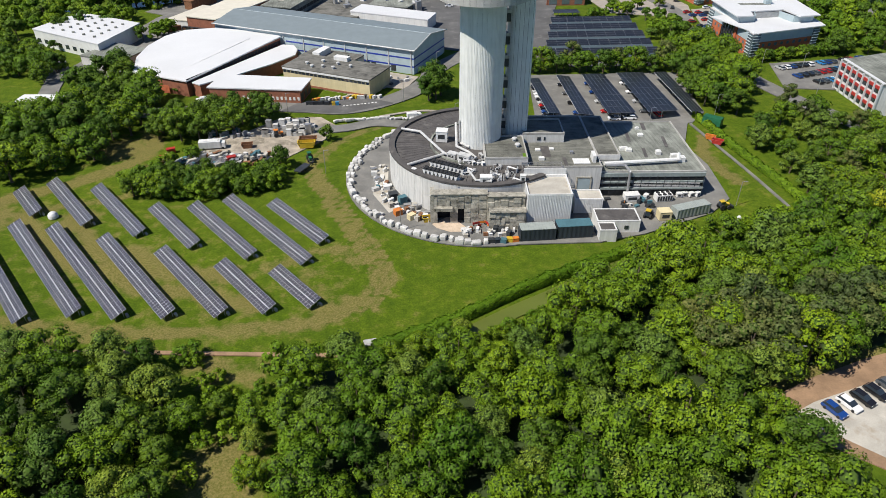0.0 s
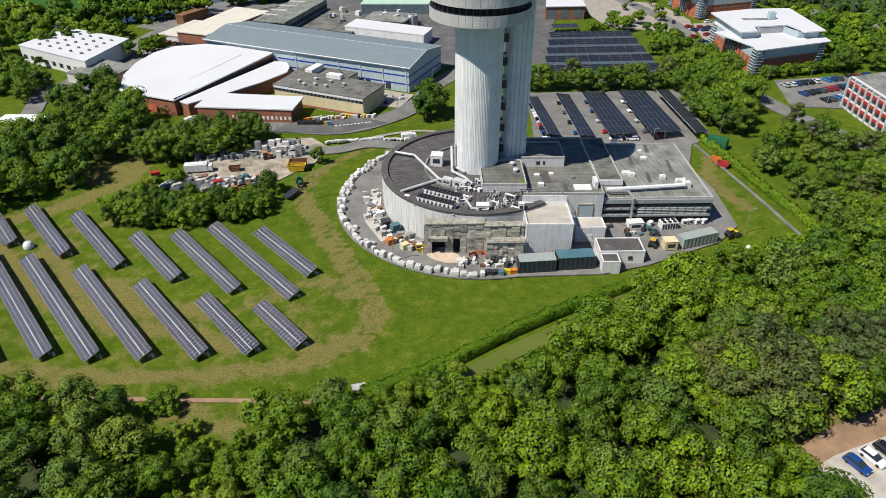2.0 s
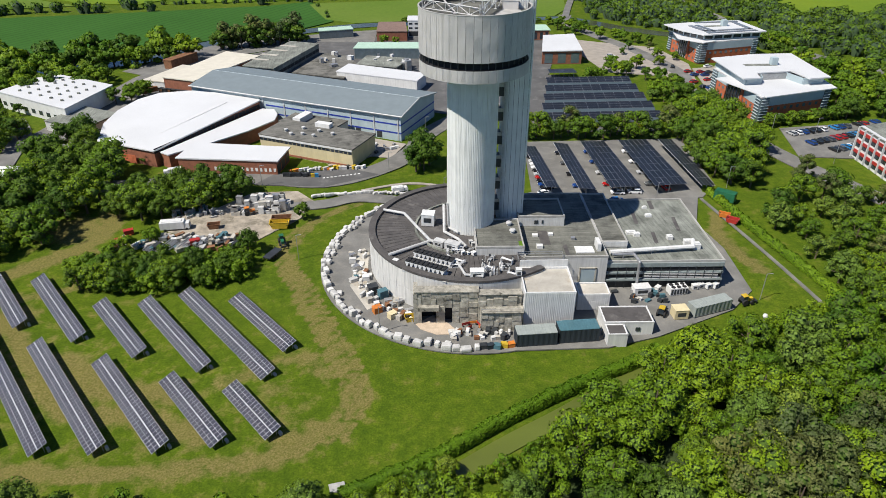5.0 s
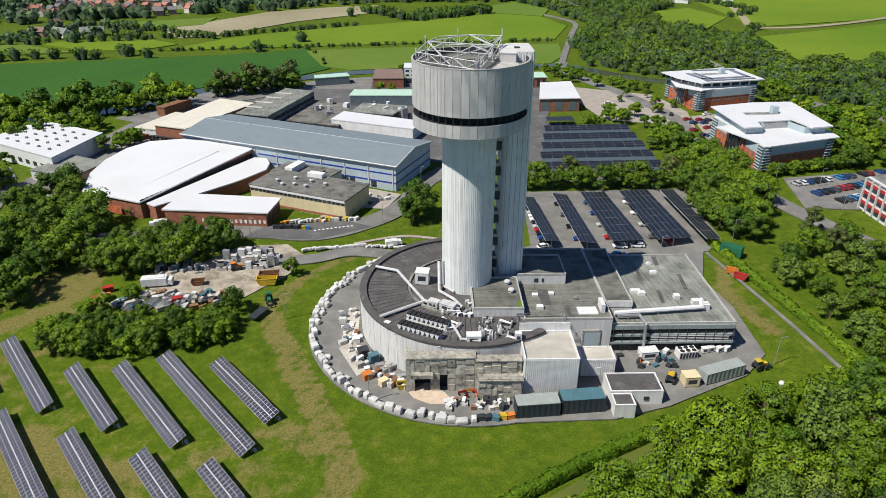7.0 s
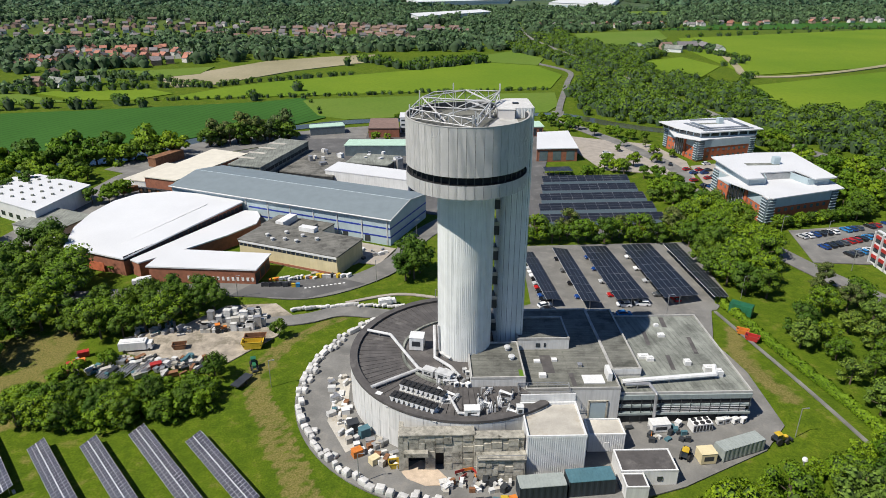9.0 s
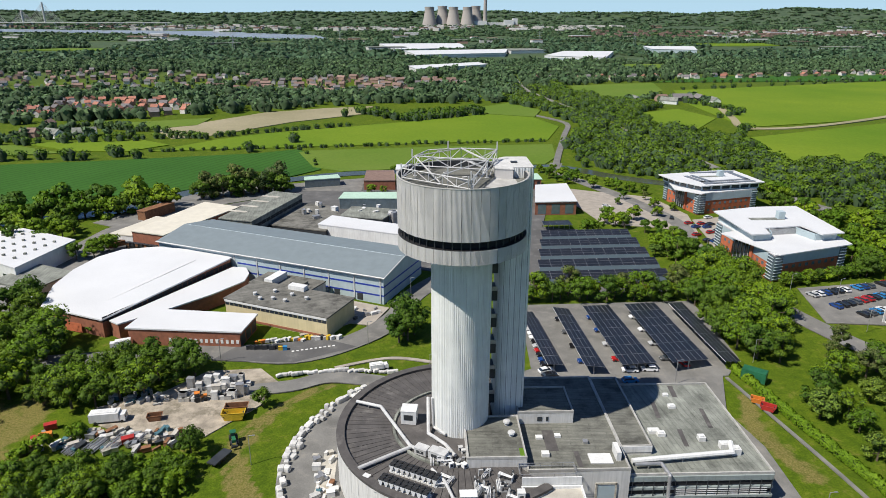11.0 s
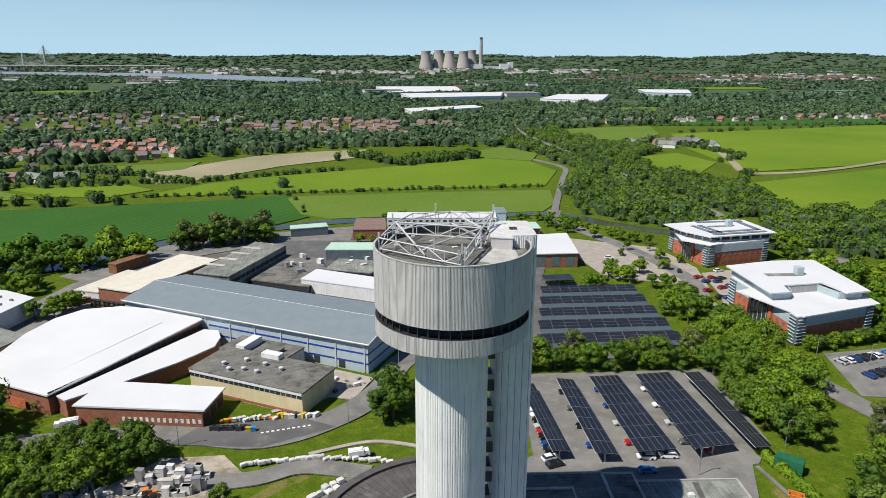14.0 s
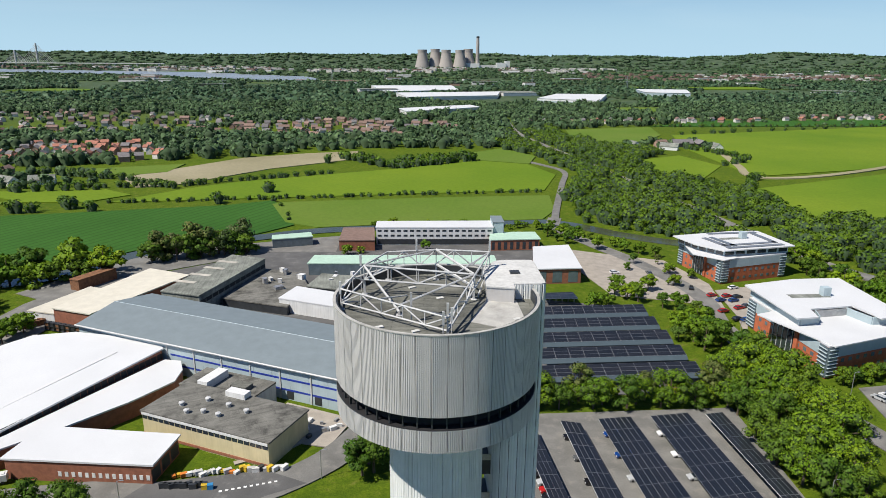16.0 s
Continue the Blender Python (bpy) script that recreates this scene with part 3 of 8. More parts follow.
structure("canal_yard", flat([(-150, 352), (-128, 340), (-112, 373), (-62, 409), (-30, 409), (-30, 440), (-62, 430), (-104, 414), (-126, 398)], 0.03), "asphalt", "grey asphalt yard along the far canal", "yard")
structure("office_street", flat([(-30, 410.5), (76, 410.5), (84, 414), (60, 421.2), (-30, 421.5)], 0.05), "asphalt2", "dark asphalt street before the white office", "road")
structure("west_lane", strip(smooth_line([(-165, 282), (-154, 266), (-147, 245), (-143, 225), (-150, 205)]), 7, -0.2, 0.07), "asphalt", "grey lane past the sheds", "road")
structure("concrete_pad", flat([(-15.5, 100.6), (-12.9, 101.2), (-12.4, 99.3), (-15, 99)], 0.12), "kerb", "small pale concrete slab in the grass", "slab")
structure("footpath", strip([(-100, 98.6), (-66, 98.1), (-43, 97.2), (-20, 96.4)], 1.0, -0.2, 0.06), "earth", "narrow worn earth footpath", "path")
structure("fence_path", strip(smooth_line([(85, 206), (88.5, 186), (91.5, 168), (94, 150)]), 0.9, -0.2, 0.12), "asphalt", "narrow tarmac path beside the hedge", "path")
structure("bank_path", strip(smooth_line([(-33, 234), (-22, 240), (-15, 247)]), 1.4, -0.2, 0.1), "paving", "narrow paved footpath", "path")
structure("lawn_path", strip(smooth_line([(-20, 214), (-5, 219), (8, 216)]), 1.2, -0.2, 0.1), "paving", "narrow paved footpath", "path")
canal_line = smooth_line([(6, 102.4), (16, 109.2), (28, 116.6), (40, 125.2), (50, 132.4)])
structure("canal", strip(canal_line, 3.8, -0.5, 0.03), "canal", "still canal covered with green duckweed", "canal")
far_canal = smooth_line([(-260, 330), (-190, 352), (-148, 372), (-128, 402), (-108, 420), (-76, 436), (-40, 452), (30, 462), (85, 470), (120, 440), (150, 420), (215, 395)])
structure("ship_canal", strip(far_canal, 11, -0.5, 0.04), "dark_water", "dark still canal beyond the campus", "canal")


def hedge_mesh(line, width, height, n, seed, size=0.5):
    """A clipped hedge: leaves all over a long rounded bank."""
    rng = np.random.default_rng(seed)
    pts = np.array(line)
    seg = np.linalg.norm(np.diff(pts, axis=0), axis=1)
    cum = np.concatenate([[0], np.cumsum(seg)])
    s = rng.random(n) * cum[-1]
    k = np.clip(np.searchsorted(cum, s) - 1, 0, len(seg) - 1)
    t = ((s - cum[k]) / seg[k])[:, None]
    base = pts[k] * (1 - t) + pts[k + 1] * t
    d = (pts[k + 1] - pts[k]) / seg[k][:, None]
    nrm = np.stack([-d[:, 1], d[:, 0]], 1)
    a = rng.random(n) * np.pi
    off = np.cos(a) * width / 2
    lump = 1 + 0.12 * np.sin(s * 0.9) + 0.1 * np.sin(s * 2.3 + 1)
    z = np.maximum(0.1, np.minimum(1, np.sin(a) * 1.25) * height * lump)
    c = np.concatenate([base + nrm * off[:, None], z[:, None]], 1)
    out = np.concatenate([nrm * np.cos(a)[:, None], np.sin(a)[:, None]], 1)
    return leaf_cards(c, out, size, rng)


def leaf_cards(c, out, size, rng, spread=0.75):
    """Folded leaf sprays at points c, that face about outwards; their shading follows the clump that they grow on."""
    n = len(c)
    nrm = out + rng.normal(0, spread, (n, 3))
    nrm *= np.where((nrm * out).sum(1) < 0, -1.0, 1.0)[:, None]
    nrm /= np.linalg.norm(nrm, axis=1)[:, None]
    a = np.cross(nrm, rng.normal(0, 1, (n, 3)))
    a /= np.linalg.norm(a, axis=1)[:, None] + 1e-9
    b = np.cross(nrm, a)
    s = (size * (0.6 + 0.8 * rng.random(n)))[:, None]
    p0, p1 = c - a * s * 0.5, c + a * s * 0.5
    q0, q1 = c + b * s * 0.42 - nrm * s * 0.18, c - b * s * 0.42 - nrm * s * 0.18
    v = np.stack([p0, q1, p1, q0], 1).reshape(-1, 3)
    i = np.arange(n)[:, None] * 4
    f = np.concatenate([i + np.array([0, 1, 2]), i + np.array([0, 2, 3])], 1).reshape(-1, 3)
    soft = out + nrm * 0.45
    soft /= np.linalg.norm(soft, axis=1)[:, None]
    return v, f, np.repeat(soft, 4, axis=0)


def raw_mesh(name, v, f, normals, mat):
    """Mesh data from arrays of points and triangles."""
    me = bpy.data.meshes.new(name)
    me.vertices.add(len(v))
    me.vertices.foreach_set("co", np.asarray(v, np.float32).ravel())
    me.loops.add(len(f) * 3)
    me.loops.foreach_set("vertex_index", np.asarray(f, np.int32).ravel())
    me.polygons.add(len(f))
    me.polygons.foreach_set("loop_start", np.arange(0, len(f) * 3, 3, dtype=np.int32))
    me.polygons.foreach_set("use_smooth", np.ones(len(f), bool))
    me.update(calc_edges=True)
    me.materials.append(MAT[mat])
    me.normals_split_custom_set_from_vertices(normals.tolist())
    return me


def hedge(name, line, width, height, n, label, mat="leaf", seed=1, size=0.5):
    h = thing(name, label, "hedge")
    part("foliage", raw_mesh("foliage", *hedge_mesh(line, width, height, n, seed, size), mat), mat, h)
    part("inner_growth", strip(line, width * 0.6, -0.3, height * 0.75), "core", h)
    return h


hedge("canal_hedge", smooth_line([(-13, 97.5), (-5, 101.7), (5, 107.2), (16, 114.7), (28, 121.8), (45, 130.5), (50, 134)]), 2.8, 1.9, 13000, "long clipped green hedge beside the canal", "leaf", 3, 0.45)
hedge("boundary_hedge", smooth_line([(88, 212), (90, 203), (93, 184), (97, 164), (99.5, 148)]), 2.2, 1.8, 7000, "bright green boundary hedge along the fence path", "leaf", 4, 0.5)


# ---- the tower ----
def ribbed_arc(r, da, z0, z1, ribs, depth=0.05, gap=0.003):
    """One cladding sheet: an upright arc of a drum, folded into ribs, with turned-in edges."""
    m = Mesh()
    pts = [(r - 0.12, -da / 2 + gap)]
    for i in range(ribs):
        a = -da / 2 + gap + (da - 2 * gap) * i / ribs
        w = (da - 2 * gap) / ribs
        pts += [(r, a), (r, a + 0.45 * w), (r - depth, a + 0.55 * w), (r - depth, a + 0.95 * w)]
    pts += [(r, da / 2 - gap), (r - 0.12, da / 2 - gap)]
    n = len(pts)
    v = [(rr * math.cos(a), rr * math.sin(a), z) for z in (z0, z1) for rr, a in pts]
    return m.add(v, [(i, i + 1, n + i + 1, n + i) for i in range(n - 1)])


def drum_panels(parent, name, r, n, z0, z1, ribs, mat, skip=None):
    me = ribbed_arc(r, math.tau / n, z0, z1, ribs).data(name, MAT[mat])
    for i in range(n):
        a = math.tau * (i + 0.5) / n
        if skip and skip(a):
            continue
        part(name, me, mat, parent, at=pose(0, 0, 0, 0, 0, math.degrees(a)))


def build_tower():
    t = thing("tower", "tall grey ribbed-clad research tower with an overhanging drum head", "tower", at=pose(CX, CY + 1.0, 0))
    R, RH = 5.95, 12.25
    core = part("stem", Mesh().lathe(0, 0, [(R - 0.14, 0), (R - 0.14, 50)], 60), "dark_metal", t)
    drum_panels(core, "stem_panel", R, 30, 8.0, 49.6, 3, "clad")
    head = part("head", Mesh().lathe(0, 0, [(0, 49.6), (RH - 0.14, 49.6), (RH - 0.14, 52.2), (RH - 1.5, 52.05), (RH - 1.5, 53.85), (RH - 0.14, 53.8), (RH - 0.14, 63.2), (RH - 0.5, 63.2), (RH - 0.5, 61.9)], 92), "dark_metal", t)
    drum_panels(head, "lower_panel", RH, 46, 49.5, 52.2, 8, "clad_head")
    drum_panels(head, "upper_panel", RH, 46, 53.8, 63.2, 8, "clad_head")
    mull = Mesh().box(RH - 0.55, 0, 52.25, 0.25, 0.16, 1.5).data("window_post", MAT["dark_metal"])
    for i in range(46):
        part("window_post", mull, "dark_metal", head, at=pose(0, 0, 0, 0, 0, 360 * i / 46))
    # ledge and back are coloured black for the shade in the band
    part("window_band", Mesh().lathe(0, 0, [(RH - 0.2, 52.215), (RH - 1.46, 52.1), (RH - 1.46, 53.8)], 92), "dark", head)
    part("parapet_cap", Mesh().lathe(0, 0, [(RH - 0.3, 62.0), (RH - 0.3, 63.3), (RH + 0.05, 63.3), (RH + 0.05, 63.18)], 92), "kerb", head)
    part("roof_deck", Mesh().lathe(0, 0, [(0, 62.05), (RH - 0.48, 61.95)], 60), "roof_felt", head)
    # lift shaft beside the stem: a rounded upright box
    sx0, sx1, sy0, sy1, rr = 7.5, 13.5, 1.8, 11.8, 2.2
    out = []
    for cx, cy, a0 in ((sx0 + rr, sy0 + rr, 180), (sx1 - 0.6, sy0 + 0.6, 270), (sx1 - 0.6, sy1 - 0.6, 0), (sx0 + rr, sy1 - rr, 90)):
        q = rr if cx < 10.5 else 0.6
        out += [(cx + q * math.cos(radians(a0 + 90 * i / 6)), cy + q * math.sin(radians(a0 + 90 * i / 6))) for i in range(7)]
    shaft = part("lift_shaft", Mesh().prism(out, 0, 63.75), "dark_metal", t)
    # ribbed sheets round the shaft
    per = [0.0]
    for a, b in zip(out, out[1:] + out[:1]):
        per.append(per[-1] + math.dist(a, b))
    n = 26
    step = per[-1] / n

    def on(s):
        s %= per[-1]
        for i in range(len(out)):
            if per[i + 1] >= s:
                k = (s - per[i]) / max(1e-9, per[i + 1] - per[i])
                a, b = Vector(out[i]), Vector(out[(i + 1) % len(out)])
                d = (b - a).normalized()
                return a + (b - a) * k, Vector((d.y, -d.x))
        return Vector(out[0]), Vector((0, -1))

    for i in range(n):
        m, pts = Mesh(), []
        for k in range(13):
            p, nn = on(i * step + 0.03 + (step - 0.06) * k / 12)
            pts.append(p + nn * (0.02 if k in (0, 12) else (0.13 if k % 4 < 2 else 0.09)))
        v = [(p.x, p.y, z) for z in (8.0, 63.85) for p in pts]
        m.add(v, [(j, j + 1, 13 + j + 1, 13 + j) for j in range(12)])
        part("shaft_panel", m, "clad", shaft)
    part("shaft_cap", Mesh().prism(out, 63.77, 63.95), "conc_lt", shaft)
    part("roof_hatch", Mesh().box(10.2, 6, 63.9, 1.2, 1.0, 0.3), "dark_metal", shaft)
    part("plant_room", Mesh().prism([(6.1, 1.0), (9.4, 0.2), (9.4, 9.4), (6.6, 9.0)], 61.8, 63.8), "clad_head", t, "pale plant room on the roof")
    part("plant_room_roof", Mesh().prism([(6.0, 0.9), (9.5, 0.1), (9.5, 9.5), (6.5, 9.1)], 63.8, 63.97), "conc_lt", t)
    # bridges between stem and shaft
    for z in range(12, 49, 6):
        part("link_floor", Mesh().box(6.6, 5.6, z, 3.0, 4.6, 2.2), "dark_metal", t)
        part("link_rail", Mesh().box(6.6, 3.3, z + 2.2, 2.8, 0.08, 0.9), "metal", t)
    part("waveguide", Mesh().tube((-3.2, -5.4, 10.2), (-5.6, -2.6, 10.2), 0.3, 8).tube((-5.6, -2.6, 10.2), (-5.9, -2.4, 17), 0.25, 8), "steel_white", t)
    return t


build_tower()


def build_roof_truss():
    """The open steel framework on the tower roof: lattice girders round an open middle, highest at the back."""
    t = thing("roof_framework", "open galvanised steel lattice framework on the tower roof", "steel framework", at=pose(CX, CY + 1.0, 61.95))

    def strut(p, q, r=0.1):
        part("strut", Mesh().tube(p, q, r, 5), "steel_white", t)

    def girder(p, q, lift_p, lift_q, bays, r=0.1):
        """Two chords with posts and a zigzag between them."""
        p, q, up, uq = Vector(p), Vector(q), Vector((0, 0, lift_p)), Vector((0, 0, lift_q))
        lo = [p + (q - p) * i / bays for i in range(bays + 1)]
        hi = [a + up + (uq - up) * i / bays for i, a in enumerate(lo)]
        strut(lo[0], lo[-1], r * 1.15)
        strut(hi[0], hi[-1], r * 1.15)
        for i in range(bays + 1):
            strut(lo[i], hi[i], r * 0.6)
        for i in range(bays):
            strut(*((lo[i], hi[i + 1]) if i % 2 == 0 else (hi[i], lo[i + 1])), r * 0.9)

    F, L, TL, BL, BM, BR = (0.9, -9.6, 0.7), (-11.2, -1.4, 0.9), (-8.9, 3.8, 1.9), (-6.2, 9.4, 2.0), (0.2, 9.4, 2.2), (7.2, 8.6, 2.2)
    girder(L, F, 1.7, 1.5, 5)
    girder(L, TL, 1.7, 1.9, 2)
    girder(TL, BL, 1.9, 1.9, 2)
    girder(BL, BM, 1.9, 2.0, 3)
    girder(BM, BR, 2.0, 1.9, 3)
    girder(F, BR, 1.5, 1.9, 5, 0.12)
    girder((-8.9, 3.8, 2.0), (4.6, 1.6, 1.6), 1.8, 1.7, 4, 0.12)
    for p, q, r in ((BM, (4.6, 1.6, 1.7), 0.17), ((0.2, 9.4, 4.2), (4.6, 1.6, 3.3), 0.17), ((-8.9, 3.8, 3.8), (-4.4, -3.4, 0.5), 0.17), ((-8.9, 3.8, 3.8), (0.2, 9.4, 4.2), 0.12), ((-4.2, -6.2, 2.4), (4.6, 1.6, 3.3), 0.13), ((-1.6, -7.9, 2.3), (1.9, -4.6, 0.2), 0.13), ((-6.6, -4.6, 2.5), (-3.6, 2.8, 0.2), 0.1), (L, (-9.6, 1.0, 0.1), 0.1), (BR, (5.2, 2.4, 0.1), 0.12), ((7.2, 8.6, 4.1), (2.6, 2.0, 3.4), 0.1)):
        strut(p, q, r)
    for (x, y, z) in (F, L, TL, BL, BM, BR, (4.6, 1.6, 1.6), (-4.4, -3.4, 0.5)):
        part("post", Mesh().box(x, y, 0, 0.26, 0.26, z + 0.1).box(x, y, 0, 0.7, 0.7, 0.12), "steel_white", t)
    for (x, y, h) in ((-9.4, 5.0, 4.9), (-3.0, -5.6, 3.6), (1.3, -9.8, 3.4), (0.4, -9.9, 3.0), (0.9, -9.2, 3.7), (7.2, 8.6, 5.6), (-11.3, -1.2, 3.4), (-2.4, 9.4, 5.6)):
        part("aerial", Mesh().tube((x, y, 0), (x, y, h), 0.06, 6).box(x, y, h - 1.5, 0.26, 0.26, 1.5), "steel_white", t)
    for x, y in ((-2.5, -8.2), (-6.5, -7.0), (0.5, 2.0), (9.0, -5.0), (-3.0, 6.0)):
        part("roof_pad", Mesh().box(x, y, 0.05, 0.9, 0.5, 0.14, 0.5), "conc_lt", t)
    part("deck_patch", Mesh().prism([(3.6, -5.6), (7.6, -7.8), (9.9, -4.4), (9.8, 1.2), (6.4, 2.0)], 0.02, 0.09), "kerb", t, "pale worn concrete patch on the roof deck")


build_roof_truss()


# ---- round building under the tower ----
def build_drum():
    b = thing("drum_building", "low round pale concrete building with a dark felt roof", "building", at=pose(CX, CY, 0))
    R, H = 25.7, 9.9
    A0, A1 = radians(62), radians(308)
    part("wall", Mesh().lathe(0, 0, [(R - 0.02, -0.5), (R - 0.02, H - 0.5)], 120, A0, A1), "conc_lt", b)
    for i in range(60):
        a = 360 * i / 60
        if a < 65 or a > 305:
            continue
        part("wall_panel", panel_me, "conc_lt", b, at=pose(0, 0, 0, 0, 0, a))
    part("parapet", Mesh().lathe(0, 0, [(R + 0.1, H - 0.6), (R + 0.12, H), (R - 1.6, H + 0.02), (R - 1.6, H - 0.7)], 120, A0, A1), "roof_dark", b, "broad dark parapet gutter")
    part("roof", Mesh().lathe(0, 0, [(R - 1.5, H - 0.75), (4, H - 0.3)], 120, A0, A1), "roof_dark", b)
    for i in range(90):
        a = 4.0 * i
        if a < 65 or a > 305:
            continue
        part("roof_sheet", sheet_me, "roof_dark", b, at=pose(0, 0, 0, 0, 0, a))
    part("roof_kerb", Mesh().lathe(0, 0, [(14.2, H - 0.5), (14.2, H + 0.0), (13.7, H + 0.0), (13.7, H - 0.5)], 60, radians(100), radians(250)), "roof_grey", b)
    return b


panel_me = Mesh()
for z0, z1 in ((0.0, 4.4), (4.45, 9.25)):
    da = math.tau / 60 / 2 - 0.002
    panel_me.add([(25.72 * math.cos(a), 25.72 * math.sin(a), z) for z in (z0, z1) for a in (-da, 0, da)] + [(25.6 * math.cos(a), 25.6 * math.sin(a), z) for z in (z0, z1) for a in (-da, 0, da)],
                 [(0, 1, 4, 3), (1, 2, 5, 4), (3, 4, 10, 9), (4, 5, 11, 10), (6, 0, 3, 9), (2, 8, 11, 5)])
panel_me = panel_me.data("wall_panel", MAT["conc_lt"])
sheet_me = Mesh()
da = radians(4.0) / 2 - 0.003
for r0, r1 in ((14.4, 24.1), (5.5, 13.6)):
    sheet_me.add([(r * math.cos(s * da), r * math.sin(s * da), z) for r, z in ((r0, 9.5), (r1, 9.34)) for s in (-1, 1)] + [(r * math.cos(s * da), r * math.sin(s * da), z - 0.12) for r, z in ((r0, 9.5), (r1, 9.34)) for s in (-1, 1)],
                 [(0, 2, 3, 1), (0, 4, 6, 2), (1, 3, 7, 5), (2, 6, 7, 3)])
sheet_me = sheet_me.data("roof_sheet", MAT["roof_dark"])
build_drum()


def flat_block(name, x0, y0, x1, y1, h, wall, roof, label, parapet=0.35, rot=0.0, at=None, category="building"):
    """A flat-roofed block with a parapet round its roof."""
    cx, cy = (x0 + x1) / 2, (y0 + y1) / 2
    b = thing(name, label, category, at=at or pose(cx, cy, 0, 0, 0, rot))
    w, d = x1 - x0, y1 - y0
    part("wall", Mesh().box(0, 0, -0.5, w, d, h + 0.3), wall, b)
    part("roof", Mesh().box(0, 0, h - 0.2, w - 0.3, d - 0.3, 0.15), roof, b)
    for sx, sy, ww, dd in ((0, -1, w + 0.1, 0.3), (0, 1, w + 0.1, 0.3), (-1, 0, 0.3, d - 0.5), (1, 0, 0.3, d - 0.5)):
        part("parapet", Mesh().box(sx * (w / 2 - 0.15), sy * (d / 2 - 0.15), h - 0.25, ww, dd, parapet + 0.25), "kerb" if wall == "conc_lt" else wall, b)
    return b


blockA = flat_block("plant_block", 12.6, 158.5, 24.0, 172.5, 11.4, "conc_lt", "roof_felt", "pale concrete plant block with a grey felt roof")
blockB = flat_block("stair_block", 24.1, 173.0, 36.0, 183.0, 11.8, "conc_lt", "roof_felt", "small flat-roofed block against the tower foot")
blockC = flat_block("laboratory_block", 24.05, 157.4, 43.8, 191.5, 9.2, "conc_lt", "roof_felt", "pale concrete laboratory block with roof hatches")
blockD = flat_block("upper_laboratory", 43.85, 164.6, 50.3, 191.4, 9.0, "conc_lt", "roof_felt", "grey laboratory wing with a white fascia")
hall = flat_block("grey_hall", 43.9, 158.2, 72.3, 191.2, 7.2, "conc_lt", "roof_grey", "wide grey hall with a felt roof and louvred front")
clad = flat_block("clad_plant_house", 22.2, 142.6, 33.4, 153.0, 9.0, "white_clad", "gravel", "white ribbed sheet-clad plant house with gravelled roof", 0.5)
cabin = flat_block("equipment_cabin", 35.6, 149.0, 43.0, 154.0, 4.2, "white_clad", "gravel", "pale equipment cabin with a gravel roof", 0.2)
shed = flat_block("white_shed", 39.6, 139.6, 50.4, 145.6, 3.4, "white_clad", "roof_dark", "low white shed with a dark flat roof", 0.12)
shed2 = flat_block("shed_annexe", 39.6, 135.9, 43.8, 139.55, 3.0, "white_clad", "roof_dark", "small white annexe with a dark roof", 0.12)


# ---- campus ----
U, V = Vector((-0.911, 0.412)), Vector((0.412, 0.911))


def poly_building(name, poly, h, wall, roof, label, overhang=0.3, heights=None, category="building"):
    """Walls up to a flat or sloping roof of any plan; heights gives each corner's own eaves."""
    b = thing(name, label, category, at=pose(poly[0][0], poly[0][1], 0))
    ox, oy = poly[0]
    n = len(poly)
    if sum(poly[i][0] * poly[(i + 1) % n][1] - poly[(i + 1) % n][0] * poly[i][1] for i in range(n)) < 0:
        poly = poly[::-1]
        heights = heights[::-1] if heights else None
    hs = heights or [h] * n
    loc = [(x - ox, y - oy) for x, y in poly]
    for i in range(n):
        j = (i + 1) % n
        a, c = Vector(loc[i]), Vector(loc[j])
        nn = (c - a).normalized()
        nn = Vector((-nn.y, nn.x)) * 0.3
        v = [(a.x, a.y, -0.4), (c.x, c.y, -0.4), (c.x, c.y, hs[j]), (a.x, a.y, hs[i]), (a.x + nn.x, a.y + nn.y, -0.4), (c.x + nn.x, c.y + nn.y, -0.4), (c.x + nn.x, c.y + nn.y, hs[j]), (a.x + nn.x, a.y + nn.y, hs[i])]
        part("wall", Mesh().add(v, [(0, 1, 2, 3), (5, 4, 7, 6), (1, 5, 6, 2), (4, 0, 3, 7), (3, 2, 6, 7)]), wall, b)
    cen = Vector((sum(p[0] for p in loc) / n, sum(p[1] for p in loc) / n))
    top = []
    for (x, y), z in zip(loc, hs):
        d = (Vector((x, y)) - cen).normalized() * overhang
        top.append((x + d.x, y + d.y, z))
    v = [(x, y, z + 0.02) for x, y, z in top] + [(x, y, z + 0.45) for x, y, z in top]
    part("roof", Mesh().add(v, [tuple(range(n))[::-1], tuple(range(n, 2 * n))] + [(i, (i + 1) % n, n + (i + 1) % n, n + i) for i in range(n)]), roof, b)
    return b


def local_box(b, name, p, q, z0, z1, thick, mat, label="", out=0.0):
    """A plate on the line p to q of the plan, proud of it by out to its right-hand side."""
    o = Vector((b.matrix_basis.translation.x, b.matrix_basis.translation.y))
    p, q = Vector(p) - o, Vector(q) - o
    d = (q - p).normalized()
    nn = Vector((d.y, -d.x))
    m = (p + q) / 2 + nn * (out - thick / 2)
    return part(name, Mesh().box(m.x, m.y, z0, (q - p).length, thick, z1 - z0, math.atan2(d.y, d.x)), mat, b, label)


def lerp(p, q, t):
    return (p[0] + (q[0] - p[0]) * t, p[1] + (q[1] - p[1]) * t)


